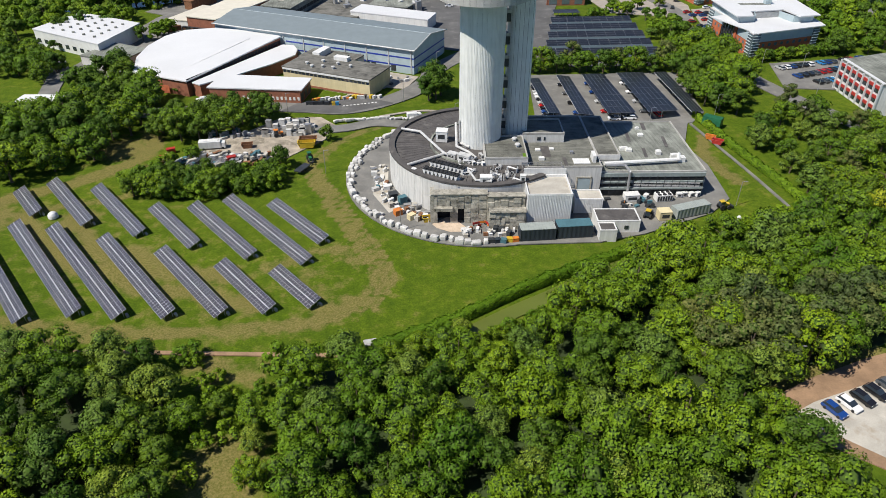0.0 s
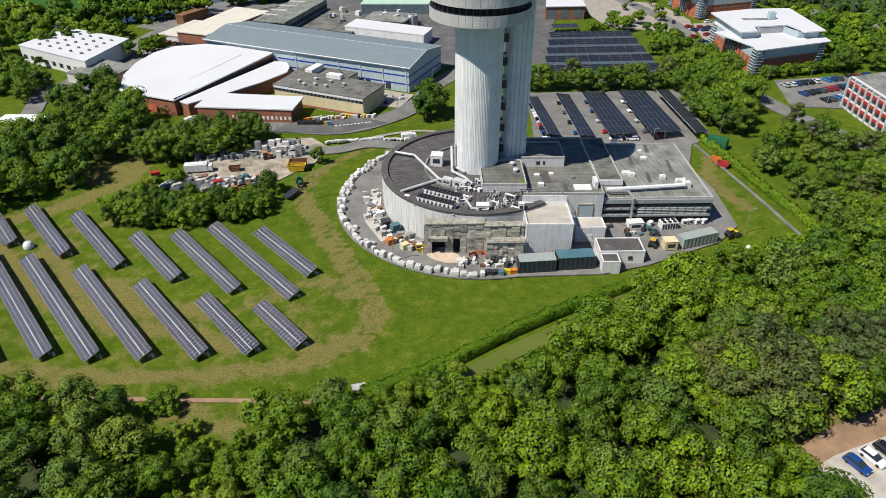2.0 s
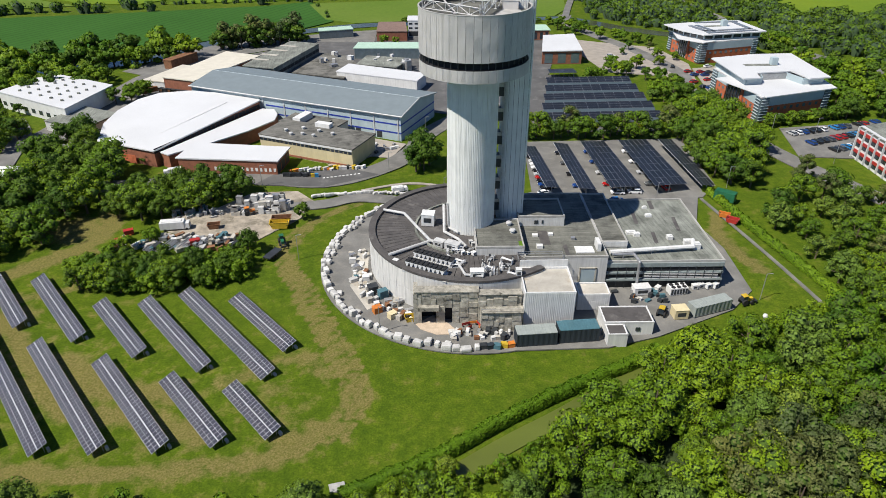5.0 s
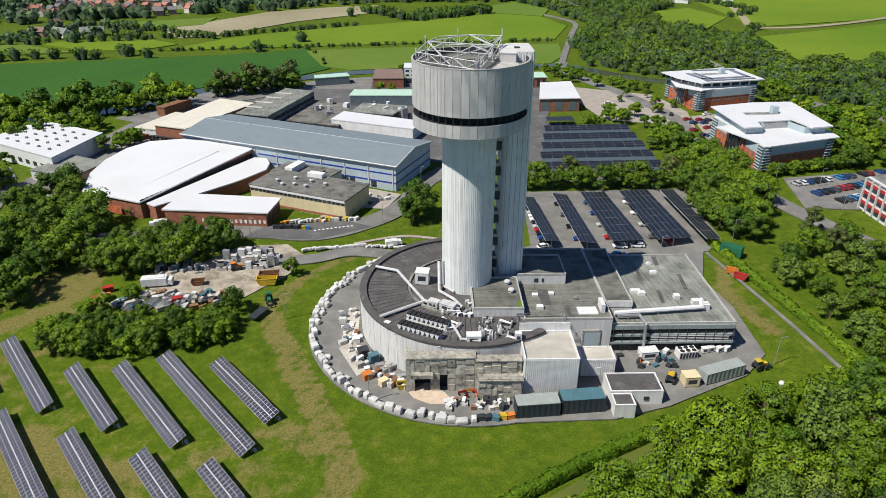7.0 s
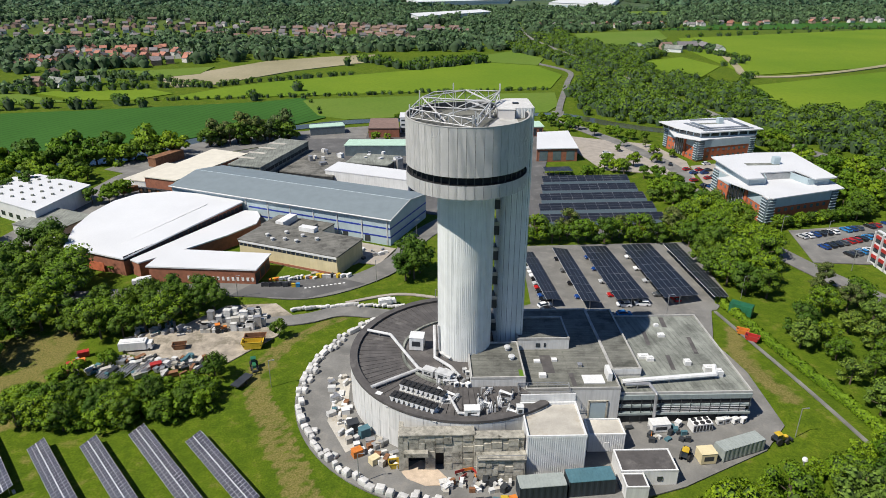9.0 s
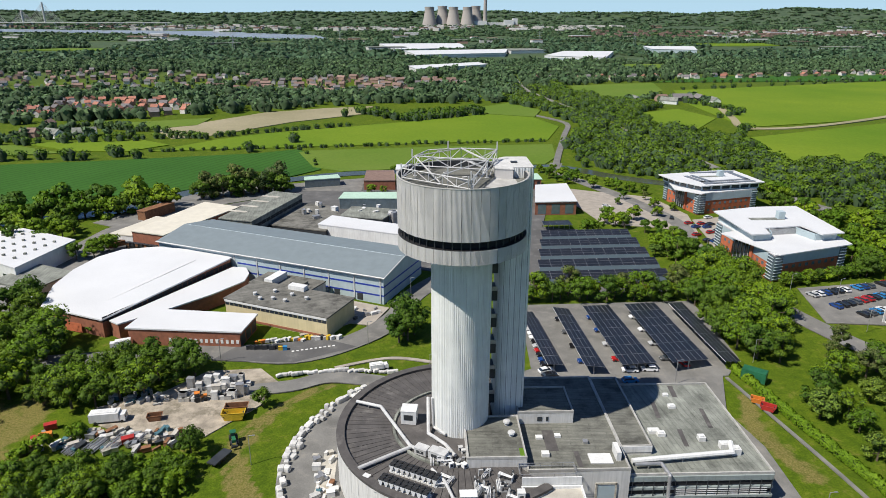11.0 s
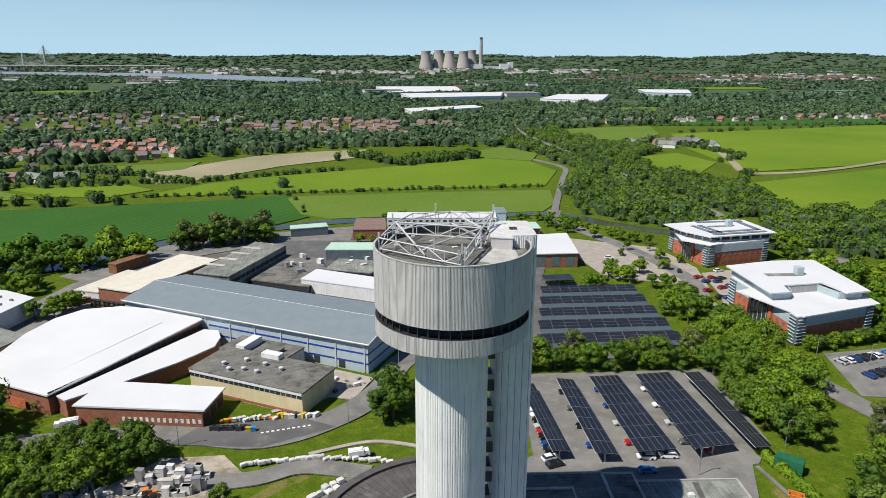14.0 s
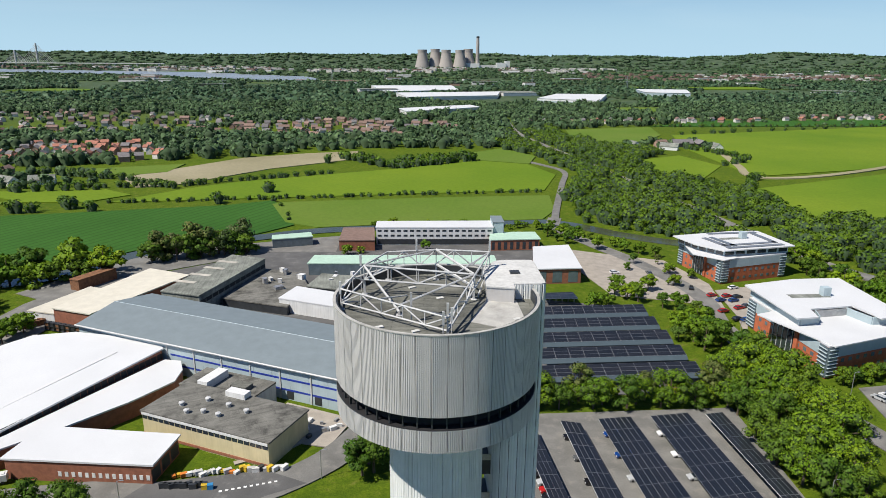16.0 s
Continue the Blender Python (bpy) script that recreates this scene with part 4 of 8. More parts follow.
def window_row(b, p, q, n, z0, z1, fill=0.6, mat="glass", t0=0.0, t1=1.0, name="window"):
    for i in range(n):
        c, w = t0 + (t1 - t0) * (i + 0.5) / n, (t1 - t0) / n * fill / 2
        local_box(b, name, lerp(p, q, c - w), lerp(p, q, c + w), z0, z1, 0.12, mat, out=0.06)


def build_blue_hall():
    A = Vector((-8.9, 256.4))
    L, W, E, RZ = 97.0, 30.0, 9.3, 11.6
    P = lambda s, t: A + U * s + V * t
    b = thing("blue_hall", "long blue-grey sheet-clad hall with dark blue stripes", "hall", at=pose(A.x, A.y, 0))
    o = A
    w = Mesh()
    prof = [(0, -0.4), (0, E), (W / 2, RZ), (W, E), (W, -0.4)]
    v = [((U * s + V * t).x, (U * s + V * t).y, z) for s in (0, L) for t, z in prof]
    part("wall", w.add(v, [(0, 1, 2, 3, 4), (9, 8, 7, 6, 5), (0, 5, 6, 1), (3, 8, 9, 4)]), "wall_blue", b)
    for t0, z0, t1, z1 in ((-0.7, E - 0.1, W / 2, RZ + 0.05), (W / 2, RZ + 0.05, W + 0.7, E - 0.1)):
        pts = [U * s + V * t for s, t in ((-0.6, t0), (L + 0.6, t0), (L + 0.6, t1), (-0.6, t1))]
        zz = [z0, z0, z1, z1]
        part("roof", Mesh().add([(p.x, p.y, z) for p, z in zip(pts, zz)] + [(p.x, p.y, z + 0.3) for p, z in zip(pts, zz)], [(0, 1, 2, 3), (7, 6, 5, 4), (0, 4, 5, 1), (1, 5, 6, 2), (2, 6, 7, 3), (3, 7, 4, 0)]), "roof_blue", b)
    for name, s0, t0, z, s1, t1, z1, mat in (("ridge_cap", -0.6, W / 2, RZ + 0.12, L + 0.6, W / 2, RZ + 0.12, "wall_blue"), ("gutter", -0.8, -0.75, E + 0.05, L + 0.7, -0.75, E + 0.05, "steel_white"), ("verge", -0.7, -0.7, E + 0.1, -0.7, W / 2, RZ + 0.3, "steel_white"), ("verge", -0.7, W / 2, RZ + 0.3, -0.7, W + 0.7, E + 0.1, "steel_white")):
        p, q = U * s0 + V * t0, U * s1 + V * t1
        part(name, Mesh().tube((p.x, p.y, z), (q.x, q.y, z1), 0.28, 6), mat, b)
    g = lambda s, t: tuple(A + U * s + V * t)
    for z in (2.4, 5.6):
        local_box(b, "stripe", g(60, 0), g(0, 0), z, z + 0.55, 0.1, "stripe", "dark blue stripe", 0.05)
        local_box(b, "stripe", g(0, 0), g(0, W), z, z + 0.55, 0.1, "stripe", "dark blue stripe", 0.05)
    for s in range(1, 62, 10):
        local_box(b, "downpipe", g(s + 0.4, 0), g(s, 0), 0, E, 0.25, "steel_white", out=0.22)
    for s, w_, h_ in ((26, 4, 3.6), (17, 2.2, 2.4), (8, 2.2, 2.4)):
        local_box(b, "door", g(s + w_, 0), g(s, 0), 0, h_, 0.12, "dark_metal", out=0.07)
    for s in range(0, 60, 6):
        local_box(b, "wall_seam", g(s + 0.06, 0), g(s, 0), 0, E - 0.2, 0.06, "wall_blue", out=0.03)
    return b


build_blue_hall()

y0, y1_ = (-24.4, 232.0), (-58.6, 247.3)
yb = poly_building("cream_workshop", [y1_, y0, (-17.8, 246.6), (-52.0, 262.0)], 6.2, "yellow_wall", "roof_stained", "cream rendered workshop with a flat dark felt roof", 0.5)
window_row(yb, y1_, y0, 22, 4.5, 5.4, 0.86)
local_box(yb, "fascia", y1_, y0, 5.6, 6.3, 0.2, "white_clad", out=0.25)
local_box(yb, "plinth", y1_, y0, 0, 0.7, 0.2, "brick", out=0.12)
for i, (a, c) in enumerate(((0.2, 0.35), (0.32, 0.62), (0.4, 0.3), (0.5, 0.6), (0.52, 0.3), (0.66, 0.55), (0.3, 0.2))):
    p = Vector(y1_) + (Vector(y0) - Vector(y1_)) * a + Vector((6.6, 14.6)) * c - Vector(y1_)
    part("roof_vent", Mesh().lathe(p.x, p.y, [(0.55, 6.6), (0.6, 7.1), (0.3, 7.3), (0.75, 7.35), (0.7, 7.6), (0, 7.8)], 12), "steel_white", yb, "white domed roof vent")
part("skylight", Mesh().box(22, 6.5, 6.6, 6, 2.6, 1.5, radians(-24)), "white_clad", yb)

white_main = poly_building("white_hall", [(-114, 244.5), (-91.2, 234.3), (-66.0, 281.0), (-72, 287), (-97, 293), (-109, 291.5), (-115, 284.5), (-118, 273), (-118, 260)], 6, "brick", "roof_white", "large brick hall with a wide white membrane roof", 0.6, [5.4, 5.4, 7.4, 7.6, 7.6, 7.2, 6.8, 6.4, 6.0])
window_row(white_main, (-91.2, 234.3), (-66.0, 281.0), 26, 4.6, 6.3, 0.9, "dark", name="clerestory_window")
local_box(white_main, "loading_door", (-112, 242.2), (-108.5, 240.8), 0, 2.6, 0.12, "red", out=0.06)
local_box(white_main, "loading_door", (-105, 239.4), (-99, 237.0), 0, 3.0, 0.12, "brick_red", out=0.06)
for k in (9.5,):
    d = Vector((46.7, -25.2)).normalized() * -k
    p, q = Vector((-91.2, 234.3)) + d, Vector((-66.0, 281.0)) + d
    p, q = p + (q - p) * 0.02, p + (q - p) * (0.97 - 0.012 * k)
    o = Vector((-114, 244.5))
    p, q = p - o, q - o
    part("roof_seam", Mesh().tube((p.x, p.y, 5.86), (q.x, q.y, 7.82), 0.08, 4), "white_clad", white_main, "grey lapped seam of the roof membrane")
link = poly_building("link_block", [(-55.0, 263.4), (-34.0, 254.2), (-29.2, 263.6), (-50.4, 273.0)], 5.0, "conc_lt", "roof_stained", "low felt-roofed block between workshop and hall", 0.2)
part("roof_penthouse", Mesh().box(9.0, 0.6, 5.3, 8.5, 3.2, 2.3, radians(66)), "white_clad", link, "white penthouse on the roof")
part("roof_unit", Mesh().box(17.5, -3.0, 5.3, 5.0, 3.2, 1.3, radians(-24)), "roof_felt", link)
white_low = poly_building("white_annexe", [(-86, 233), (-74.8, 243.7), (-64.9, 254.9), (-60.4, 261.4), (-57.4, 266.0), (-57.6, 273), (-60.0, 278.6), (-65.0, 279.6), (-89.6, 235.6)], 4.4, "brick", "roof_white", "brick annexe with a curved white membrane roof", 0.2)
brick_ws = poly_building("brick_workshop", [(-82, 230), (-48.8, 226.6), (-47.0, 238.5), (-79.8, 243)], 4.6, "brick", "roof_white", "single-storey red brick workshop with a white roof", 0.8)
window_row(brick_ws, (-82, 230), (-48.8, 226.6), 14, 1.0, 2.2, 0.5, "paint", 0.35, 1.0)
window_row(brick_ws, (-48.8, 226.6), (-47.0, 238.5), 3, 0.2, 3.2, 0.8, "dark_metal", name="roller_door")
poly_building("white_store", [(-178.5, 298.5), (-140.2, 275.5), (-134.5, 306.5), (-169.5, 325.5)], 6.4, "clad", "roof_white", "grey-walled store with a white roof full of vents", 0.3)
store = bpy.data.objects["white_store"]
for i in range(5):
    for j in range(5):
        part("roof_vent", Mesh().box(9 + i * 6 + j * 1.2, 0 - i * 3.4 + j * 4.6, 6.8, 0.9, 0.9, 0.7), "roof_grey", store)
window_row(store, (-178.5, 298.5), (-140.2, 275.5), 9, 1.2, 3.0, 0.5)
poly_building("grey_depot", [(-147, 213), (-127, 213), (-130.5, 225.5), (-146, 226)], 3.8, "clad", "clad", "low grey sheet-roofed depot among trees", 0.3)
poly_building("flat_annexe", [(-146, 270), (-127, 262), (-121, 278), (-139, 287)], 3.6, "conc_lt", "roof_grey", "low flat-roofed concrete annexe", 0.2)
poly_building("cream_shed", [(-117, 318.5), (-101.5, 312.5), (-82, 354), (-101, 363)], 6.2, "brick", "roof_cream", "brick shed with a cream sheet roof", 0.4)
poly_building("cream_lean_to", [(-128, 322), (-117.2, 318.6), (-107, 342), (-118, 347)], 4.0, "white_clad", "roof_cream", "low cream lean-to shed", 0.2)
poly_building("rusty_shed", [(-126, 354), (-118, 370), (-122.5, 372.2), (-130.5, 356.2)], 4.2, "rust", "rust", "rust-brown sheet shed beside the canal", 0.2)
gs = poly_building("grey_shed", [(-84.5, 331), (-69, 325.5), (-55.5, 371), (-71, 377)], 7.8, "roof_grey", "roof_grey", "long grey sheet shed with pale rooflights", 0.4)
for i in range(4):
    part("rooflight", Mesh().box(1.5 + 3 * i + 4, 10 + 8.5 * i, 8.28, 9, 2.2, 0.06, radians(-18)), "gravel", gs)
window_row(gs, (-69, 325.5), (-55.5, 371), 12, 4.5, 6.0, 0.9, "dark")
poly_building("dark_store", [(-64, 336), (-38, 326), (-33, 347), (-40, 366), (-56, 372)], 3.0, "dark_metal", "roof_stained", "low dark felt-roofed workshops", 0.2)
poly_building("white_low_hall", [(-41.5, 330), (-4, 314), (0, 326), (-37, 343)], 5.0, "white_clad", "roof_white", "low hall with a curved white roof", 0.3)
poly_building("pipe_store", [(-34, 346), (-14, 340), (-8, 356), (-30, 362)], 4.0, "dark_metal", "roof_grey", "low grey-roofed plant store", 0.2)
poly_building("green_roof_block", [(-37.5, 373), (44, 371), (44, 384), (-36, 385.5)], 5.0, "glass_lt", "green_roof", "long glazed block with a pale green roof", 0.6)
poly_building("green_roof_hall", [(45.5, 410), (70.3, 411.5), (69.8, 425), (47.5, 425)], 5.2, "brick", "green_roof", "brick hall with tall windows and a pale green roof", 0.6)
window_row(bpy.data.objects["green_roof_hall"], (45.5, 410), (70.3, 411.5), 8, 0.5, 4.2, 0.5)
wl = poly_building("white_office", [(-11.0, 422), (48, 421.4), (52, 436), (-11, 435.5)], 8.6, "white_clad", "roof_white", "long three-storey white office with rows of dark windows", 0.4)
for z in (4.2, 6.7):
    window_row(wl, (-11.0, 422), (48, 421.4), 18, z, z + 1.0, 0.62)
# dark plate stands for the shaded ground floor
local_box(wl, "ground_floor_glazing", (-10.5, 422), (47.5, 421.4), 0.2, 2.9, 0.15, "dark_metal", out=0.08)
poly_building("stair_tower", [(48.2, 423), (54, 423), (54, 437), (48.2, 437)], 11, "wall_blue", "roof_blue", "blue-grey stair tower at the end of the white office", 0.2)
poly_building("brick_hall", [(-28.5, 411), (-11.2, 411), (-13, 436), (-29, 436)], 5.0, "brick", "tile_brown", "red brick hall with a brown roof", 0.3)
poly_building("teal_canopy", [(-62, 416), (-43, 421.5), (-45.5, 430), (-63.5, 424)], 4.2, "glass_lt", "green_roof", "glazed pavilion with a pale teal roof", 0.3)
poly_building("white_pavilion", [(58.5, 360), (78.8, 361), (81, 396.5), (64, 393.4)], 6.2, "brick", "roof_white", "white-roofed pavilion with a brick front", 0.6)
window_row(bpy.data.objects["white_pavilion"], (58.5, 360), (78.8, 361), 3, 0.3, 5.2, 0.6, "glass_lt")


def office(name, body, top, low, h1, h2, well, label, strips=()):
    """Brick and glass office of three storeys: louvred corners, glazed bays and a white roof that sails out over a set-back top floor.
    body starts at the front corner and goes round anticlockwise."""
    b = poly_building(name, body, h1 - 0.4, "brick_red", "roof_white", label, 0.05)
    o = b.matrix_basis.translation
    n = len(body)
    for i in range(n):
        p, q = body[i], body[(i + 1) % n]
        k = max(4, int(math.dist(p, q) / 4.2))
        local_box(b, "cladding_band", lerp(p, q, 0.1), lerp(p, q, 0.92), h1 - 3.9, h1 - 0.45, 0.2, "wall_blue", out=0.14)
        window_row(b, p, q, k, h1 - 2.9, h1 - 1.7, 0.6, "glass", 0.12, 0.9)
        window_row(b, p, q, k, 1.2, 2.3, 0.42, "glass_lt", 0.14, 0.88)
        window_row(b, p, q, k, 4.3, 5.5, 0.42, "glass_lt", 0.14, 0.88)
        for t0, t1 in ((0.0, 0.11), (0.91, 1.0)):
            local_box(b, "glazed_corner", lerp(p, q, t0), lerp(p, q, t1), 0.2, h1 - 0.45, 0.4, "glass_lt", out=0.3)
            for z in np.arange(0.9, h1 - 0.8, 1.15):
                local_box(b, "sun_louvre", lerp(p, q, t0), lerp(p, q, t1), z, z + 0.16, 0.4, "wall_blue", out=0.7)
        if i == n - 1:
            local_box(b, "stair_glazing", lerp(p, q, 0.36), lerp(p, q, 0.62), 0.1, h1 - 0.42, 0.5, "glass", out=0.35)
            for u in np.linspace(0.37, 0.61, 5):
                local_box(b, "mullion", lerp(p, q, u), lerp(p, q, u + 0.006), 0.1, h1 - 0.42, 0.2, "steel_white", out=0.5)
            local_box(b, "brick_pier", lerp(p, q, 0.64), lerp(p, q, 0.68), 0, h1 - 0.42, 0.8, "brick_red", out=0.7)
    cen = Vector((sum(p[0] for p in top) / len(top), sum(p[1] for p in top) / len(top)))
    up = [tuple(Vector(p) + (cen - Vector(p)).normalized() * 2.6) for p in top]
    for i in range(len(up)):
        p, q = up[i], up[(i + 1) % len(up)]
        local_box(b, "top_floor_wall", p, q, h1 - 0.1, h2, 0.3, "wall_blue")
        if math.dist(p, q) > 7:
            window_row(b, p, q, max(3, int(math.dist(p, q) / 5)), h1 + 0.6, h2 - 0.6, 0.8, "glass")
    flat_ = lambda poly: [(x - o.x, y - o.y) for x, y in poly]
    part("top_roof", Mesh().prism(flat_(top), h2, h2 + 0.5), "roof_white", b, "oversailing white roof")
    part("low_roof", Mesh().prism(flat_(low), h1 - 0.1, h1 + 0.3), "roof_white", b, "lower white roof terrace")
    x, y, w, d, r = well
    part("roof_well", Mesh().box(x - o.x, y - o.y, h2 + 0.47, w, d, 0.04, r), "roof_grey", b, "sunken roof court")
    part("roof_plant", Mesh().box(x - o.x + w * 0.42, y - o.y + 0.6, h2 + 0.5, 2.6, 2.6, 3.0, r), "wall_blue", b)
    for x, y, w, d, r in strips:
        part("solar_strip", Mesh().box(x - o.x, y - o.y, h2 + 0.5, w, d, 0.3, r), "pv_dark", b)
    return b


bo = office("brick_office", [(130.5, 272.3), (163, 283), (165, 322), (127.5, 314)], [(127, 318), (128.2, 286), (135.5, 287), (137, 294), (152.5, 296.5), (155, 285.5), (164.5, 287.5), (166, 325), (148, 324)][::-1], [(132, 271.6), (165.5, 283.0), (166, 300), (128, 300), (121.6, 297.5)], 10.2, 13.1, (143.5, 306, 14, 3.4, 0.02), "modern brick and glass office with an oversailing white roof")
local_box(bo, "roof_screen", (137.2, 293.6), (152.4, 296.1), 10.4, 12.9, 0.3, "metal", "ribbed metal screen behind the terrace")
office("solar_office", [(137.7, 358.6), (170.5, 368.4), (168, 393), (131.3, 388)], [(126.8, 386.4), (131, 372), (139.4, 361), (174.2, 368.6), (170.5, 394.5), (158.7, 394.6), (137, 389)], [(128.5, 367), (138.2, 357.4), (146, 361), (142, 374), (131, 384)], 10.4, 13.2, (152, 381, 12, 3.2, 0.12), "modern brick and glass office with solar panels on its roof", [(156, 367.6, 28, 2.2, 0.2), (155, 371.4, 27, 2.0, 0.2), (141.5, 374, 2.4, 16, 0.3), (145, 375.4, 2.2, 15, 0.3), (156, 390, 24, 2.2, 0.1), (166.6, 381, 2.4, 16, 0.15)])
BAND = [(149.6, 238.2), (149.4, 212), (182, 212), (182, 250), (164, 243)]
res = poly_building("banded_office", BAND, 10.4, "white_clad", "roof_grey", "three-storey office with red and white banded walls", 0.3)
for z in (0.6, 4.0, 7.2):
    for p, q, n in ((BAND[0], BAND[1], 7), (BAND[4], BAND[0], 4)):
        window_row(res, p, q, n, z, z + 1.5, 0.8)
        for k in range(n):
            local_box(res, "red_panel", lerp(p, q, (k + 0.12) / n), lerp(p, q, (k + 0.88) / n), z + 1.5, z + 2.5, 0.3, "red", out=0.3)
for k in range(8):
    p = lerp(BAND[0], BAND[1], k / 7)
    local_box(res, "white_rib", p, lerp(BAND[0], BAND[1], k / 7 + 0.012), 0, 10.9, 0.7, "roof_white", out=0.75)
part("roof_edge", Mesh().box(0.5, -13, 10.8, 1.0, 26, 0.3), "roof_white", res)


# ---- solar tables in the field ----
def module_mesh(w, h, mat):
    """One framed solar module with a bar across its middle, lying flat with its corner at the origin."""
    m = Mesh().box(w / 2, h / 2, 0, w, h, 0.034)
    e, t, g = 0.04, 0.04, 0.03
    for y0, y1 in ((e, h / 2 - g), (h / 2 + g, h - e)):
        m.add([(e, y0, t), (w - e, y0, t), (w - e, y1, t), (e, y1, t)], [(0, 1, 2, 3)])
    me = m.data("solar_module", MAT["roof_white"])
    me.materials.append(MAT[mat])
    for p in me.polygons[-2:]:
        p.material_index = 1
    uv = me.uv_layers.new(name="uv")
    for lp in me.loops:
        p = me.vertices[lp.vertex_index].co
        uv.data[lp.index].uv = (p.x, p.y)
    return me


PV_TILT, PV_ANGLE = 19.0, 131.2
pv_me = module_mesh(0.985, 1.72, "pv")


def solar_table(x, y, length):
    """Two rows of upright modules on a low steel frame; the low edge runs from (x, y)."""
    b = thing("solar_table", "ground-mounted table of framed blue-black solar modules", "solar panel", "solar tables in the field", pose(x, y, 0, 0, 0, PV_ANGLE))
    tilt = pose(0, 0, 0.6, -PV_TILT, 0, 0)
    cols = round(length * 1.67)
    for i in range(cols):
        for j in range(2):
            part("solar_module", pv_me, "pv", b, at=tilt @ pose(i * 1.0 + 0.01, -(j + 1) * 1.735 - 0.11 * j, 0.04))
    L = cols * 1.0
    part("centre_rail", Mesh().box(L / 2, -1.79, 0, L, 0.1, 0.03), "roof_white", b, at=tilt @ pose(0, 0, 0.045))
    hi = 3.6 * math.cos(radians(PV_TILT))
    rise = 3.6 * math.sin(radians(PV_TILT))
    for s in (0.25, 0.75):
        part("rail", Mesh().box(L / 2, -hi * s, 0.5 + rise * s, L - 0.1, 0.08, 0.1), "metal", b)
    leg_lo, leg_hi = pv_legs
    legs = max(2, cols // 5)
    for i in range(legs):
        xx = 0.5 + (L - 1) * i / (legs - 1)
        part("leg", leg_lo, "metal", b, at=pose(xx, -hi * 0.25, 0))
        part("leg", leg_hi, "metal", b, at=pose(xx, -hi * 0.75, 0))
    for xx in (0.3, L - 0.3):
        part("ballast_block", Mesh().box(xx, -hi + 0.2, -0.3, 0.9, 0.5, 0.6), "kerb", b)
    return b


pv_legs = (Mesh().box(0, 0, -0.4, 0.08, 0.08, 1.2).data("leg", MAT["metal"]), Mesh().box(0, 0, -0.4, 0.08, 0.08, 1.75).data("leg", MAT["metal"]))
for x, y, c in ((-106.5, 148.7, 10), (-91.1, 143.8, 18), (-75.8, 138.6, 19), (-60.6, 133.1, 15), (-45.8, 128.4, 19), (-32.2, 125.9, 24), (-29.5, 134.6, 15), (-88.6, 105.9, 29), (-78.2, 107.7, 29), (-68.5, 106.9, 28), (-58.2, 107.0, 24), (-47.2, 107.2, 19), (-37.3, 108.3, 14), (-28.0, 110.0, 10)):
    solar_table(x, y, c)


# ---- solar car canopies ----
def carport(quad, z, label, tilt=0.5, nx=8, group="solar car canopies", rows=10):
    """A canopy of dark modules on steel posts over parking bays. quad: front left, front right, back right, back left."""
    a, b_, c, d = [Vector(p) for p in quad]
    o = (a + b_ + c + d) / 4
    t = thing("solar_carport", label, "carport", group, pose(o.x, o.y, 0))
    a, b_, c, d = a - o, b_ - o, c - o, d - o

    def at(u, v):
        p = (a * (1 - u) + b_ * u) * (1 - v) + (d * (1 - u) + c * u) * v
        return Vector((p.x, p.y, z + tilt * (1 - 2 * u)))

    for i in range(nx):
        for j in range(rows):
            u0, u1, v0, v1 = i / nx + 0.006, (i + 1) / nx - 0.006, j / rows + 0.0015, (j + 1) / rows - 0.0015
            pts = [at(u0, v0), at(u1, v0), at(u1, v1), at(u0, v1)]
            m = Mesh().add([tuple(p) for p in pts] + [tuple(p - Vector((0, 0, 0.06))) for p in pts], [(0, 1, 2, 3), (7, 6, 5, 4), (0, 4, 5, 1), (1, 5, 6, 2), (2, 6, 7, 3), (3, 7, 4, 0)])
            me = m.data("solar_module", MAT["pv_dark"])
            uv = me.uv_layers.new(name="uv")
            for lp in me.loops:
                k = lp.vertex_index % 4
                uv.data[lp.index].uv = ((0, 1.7)[k in (1, 2)], (0, 3.4)[k > 1])
            part("solar_module", me, "pv_dark", t)
    for v in np.linspace(0.03, 0.97, 6):
        p, q = at(0.12, v), at(0.88, v)
        part("beam", Mesh().tube(p - Vector((0, 0, 0.2)), q - Vector((0, 0, 0.2)), 0.12, 5), "metal", t)
        m = at(0.5, v)
        part("post", Mesh().box(m.x, m.y, -0.2, 0.25, 0.25, m.z), "metal", t)
    for u in (0.02, 0.98):
        p, q = at(u, 0), at(u, 1)
        part("edge_beam", Mesh().tube(p - Vector((0, 0, 0.16)), q - Vector((0, 0, 0.16)), 0.09, 5), "steel_white", t)
    return t


CP = "long steel carport roofed with dark solar modules"
carport([(37.4, 208.6), (41.6, 209.2), (38.8, 243), (34.6, 242)], 3.0, CP, 0.25, 4, rows=7)
carport([(47.3, 207.5), (52.7, 207.7), (50.6, 245), (45.5, 245.2)], 3.0, CP, 0.3, 4, rows=7)
carport([(57.1, 207.5), (67.3, 209.9), (64.3, 247.8), (55.2, 245.6)], 3.0, CP, 0.4, 6, rows=7)
carport([(71.0, 208.4), (82.2, 211.4), (79.8, 249.4), (68.9, 246.6)], 3.0, CP, 0.4, 6, rows=7)
carport([(85.5, 208.8), (90.3, 209.8), (88.9, 249.2), (83.6, 247.4)], 3.0, CP, 0.3, 4, rows=7)
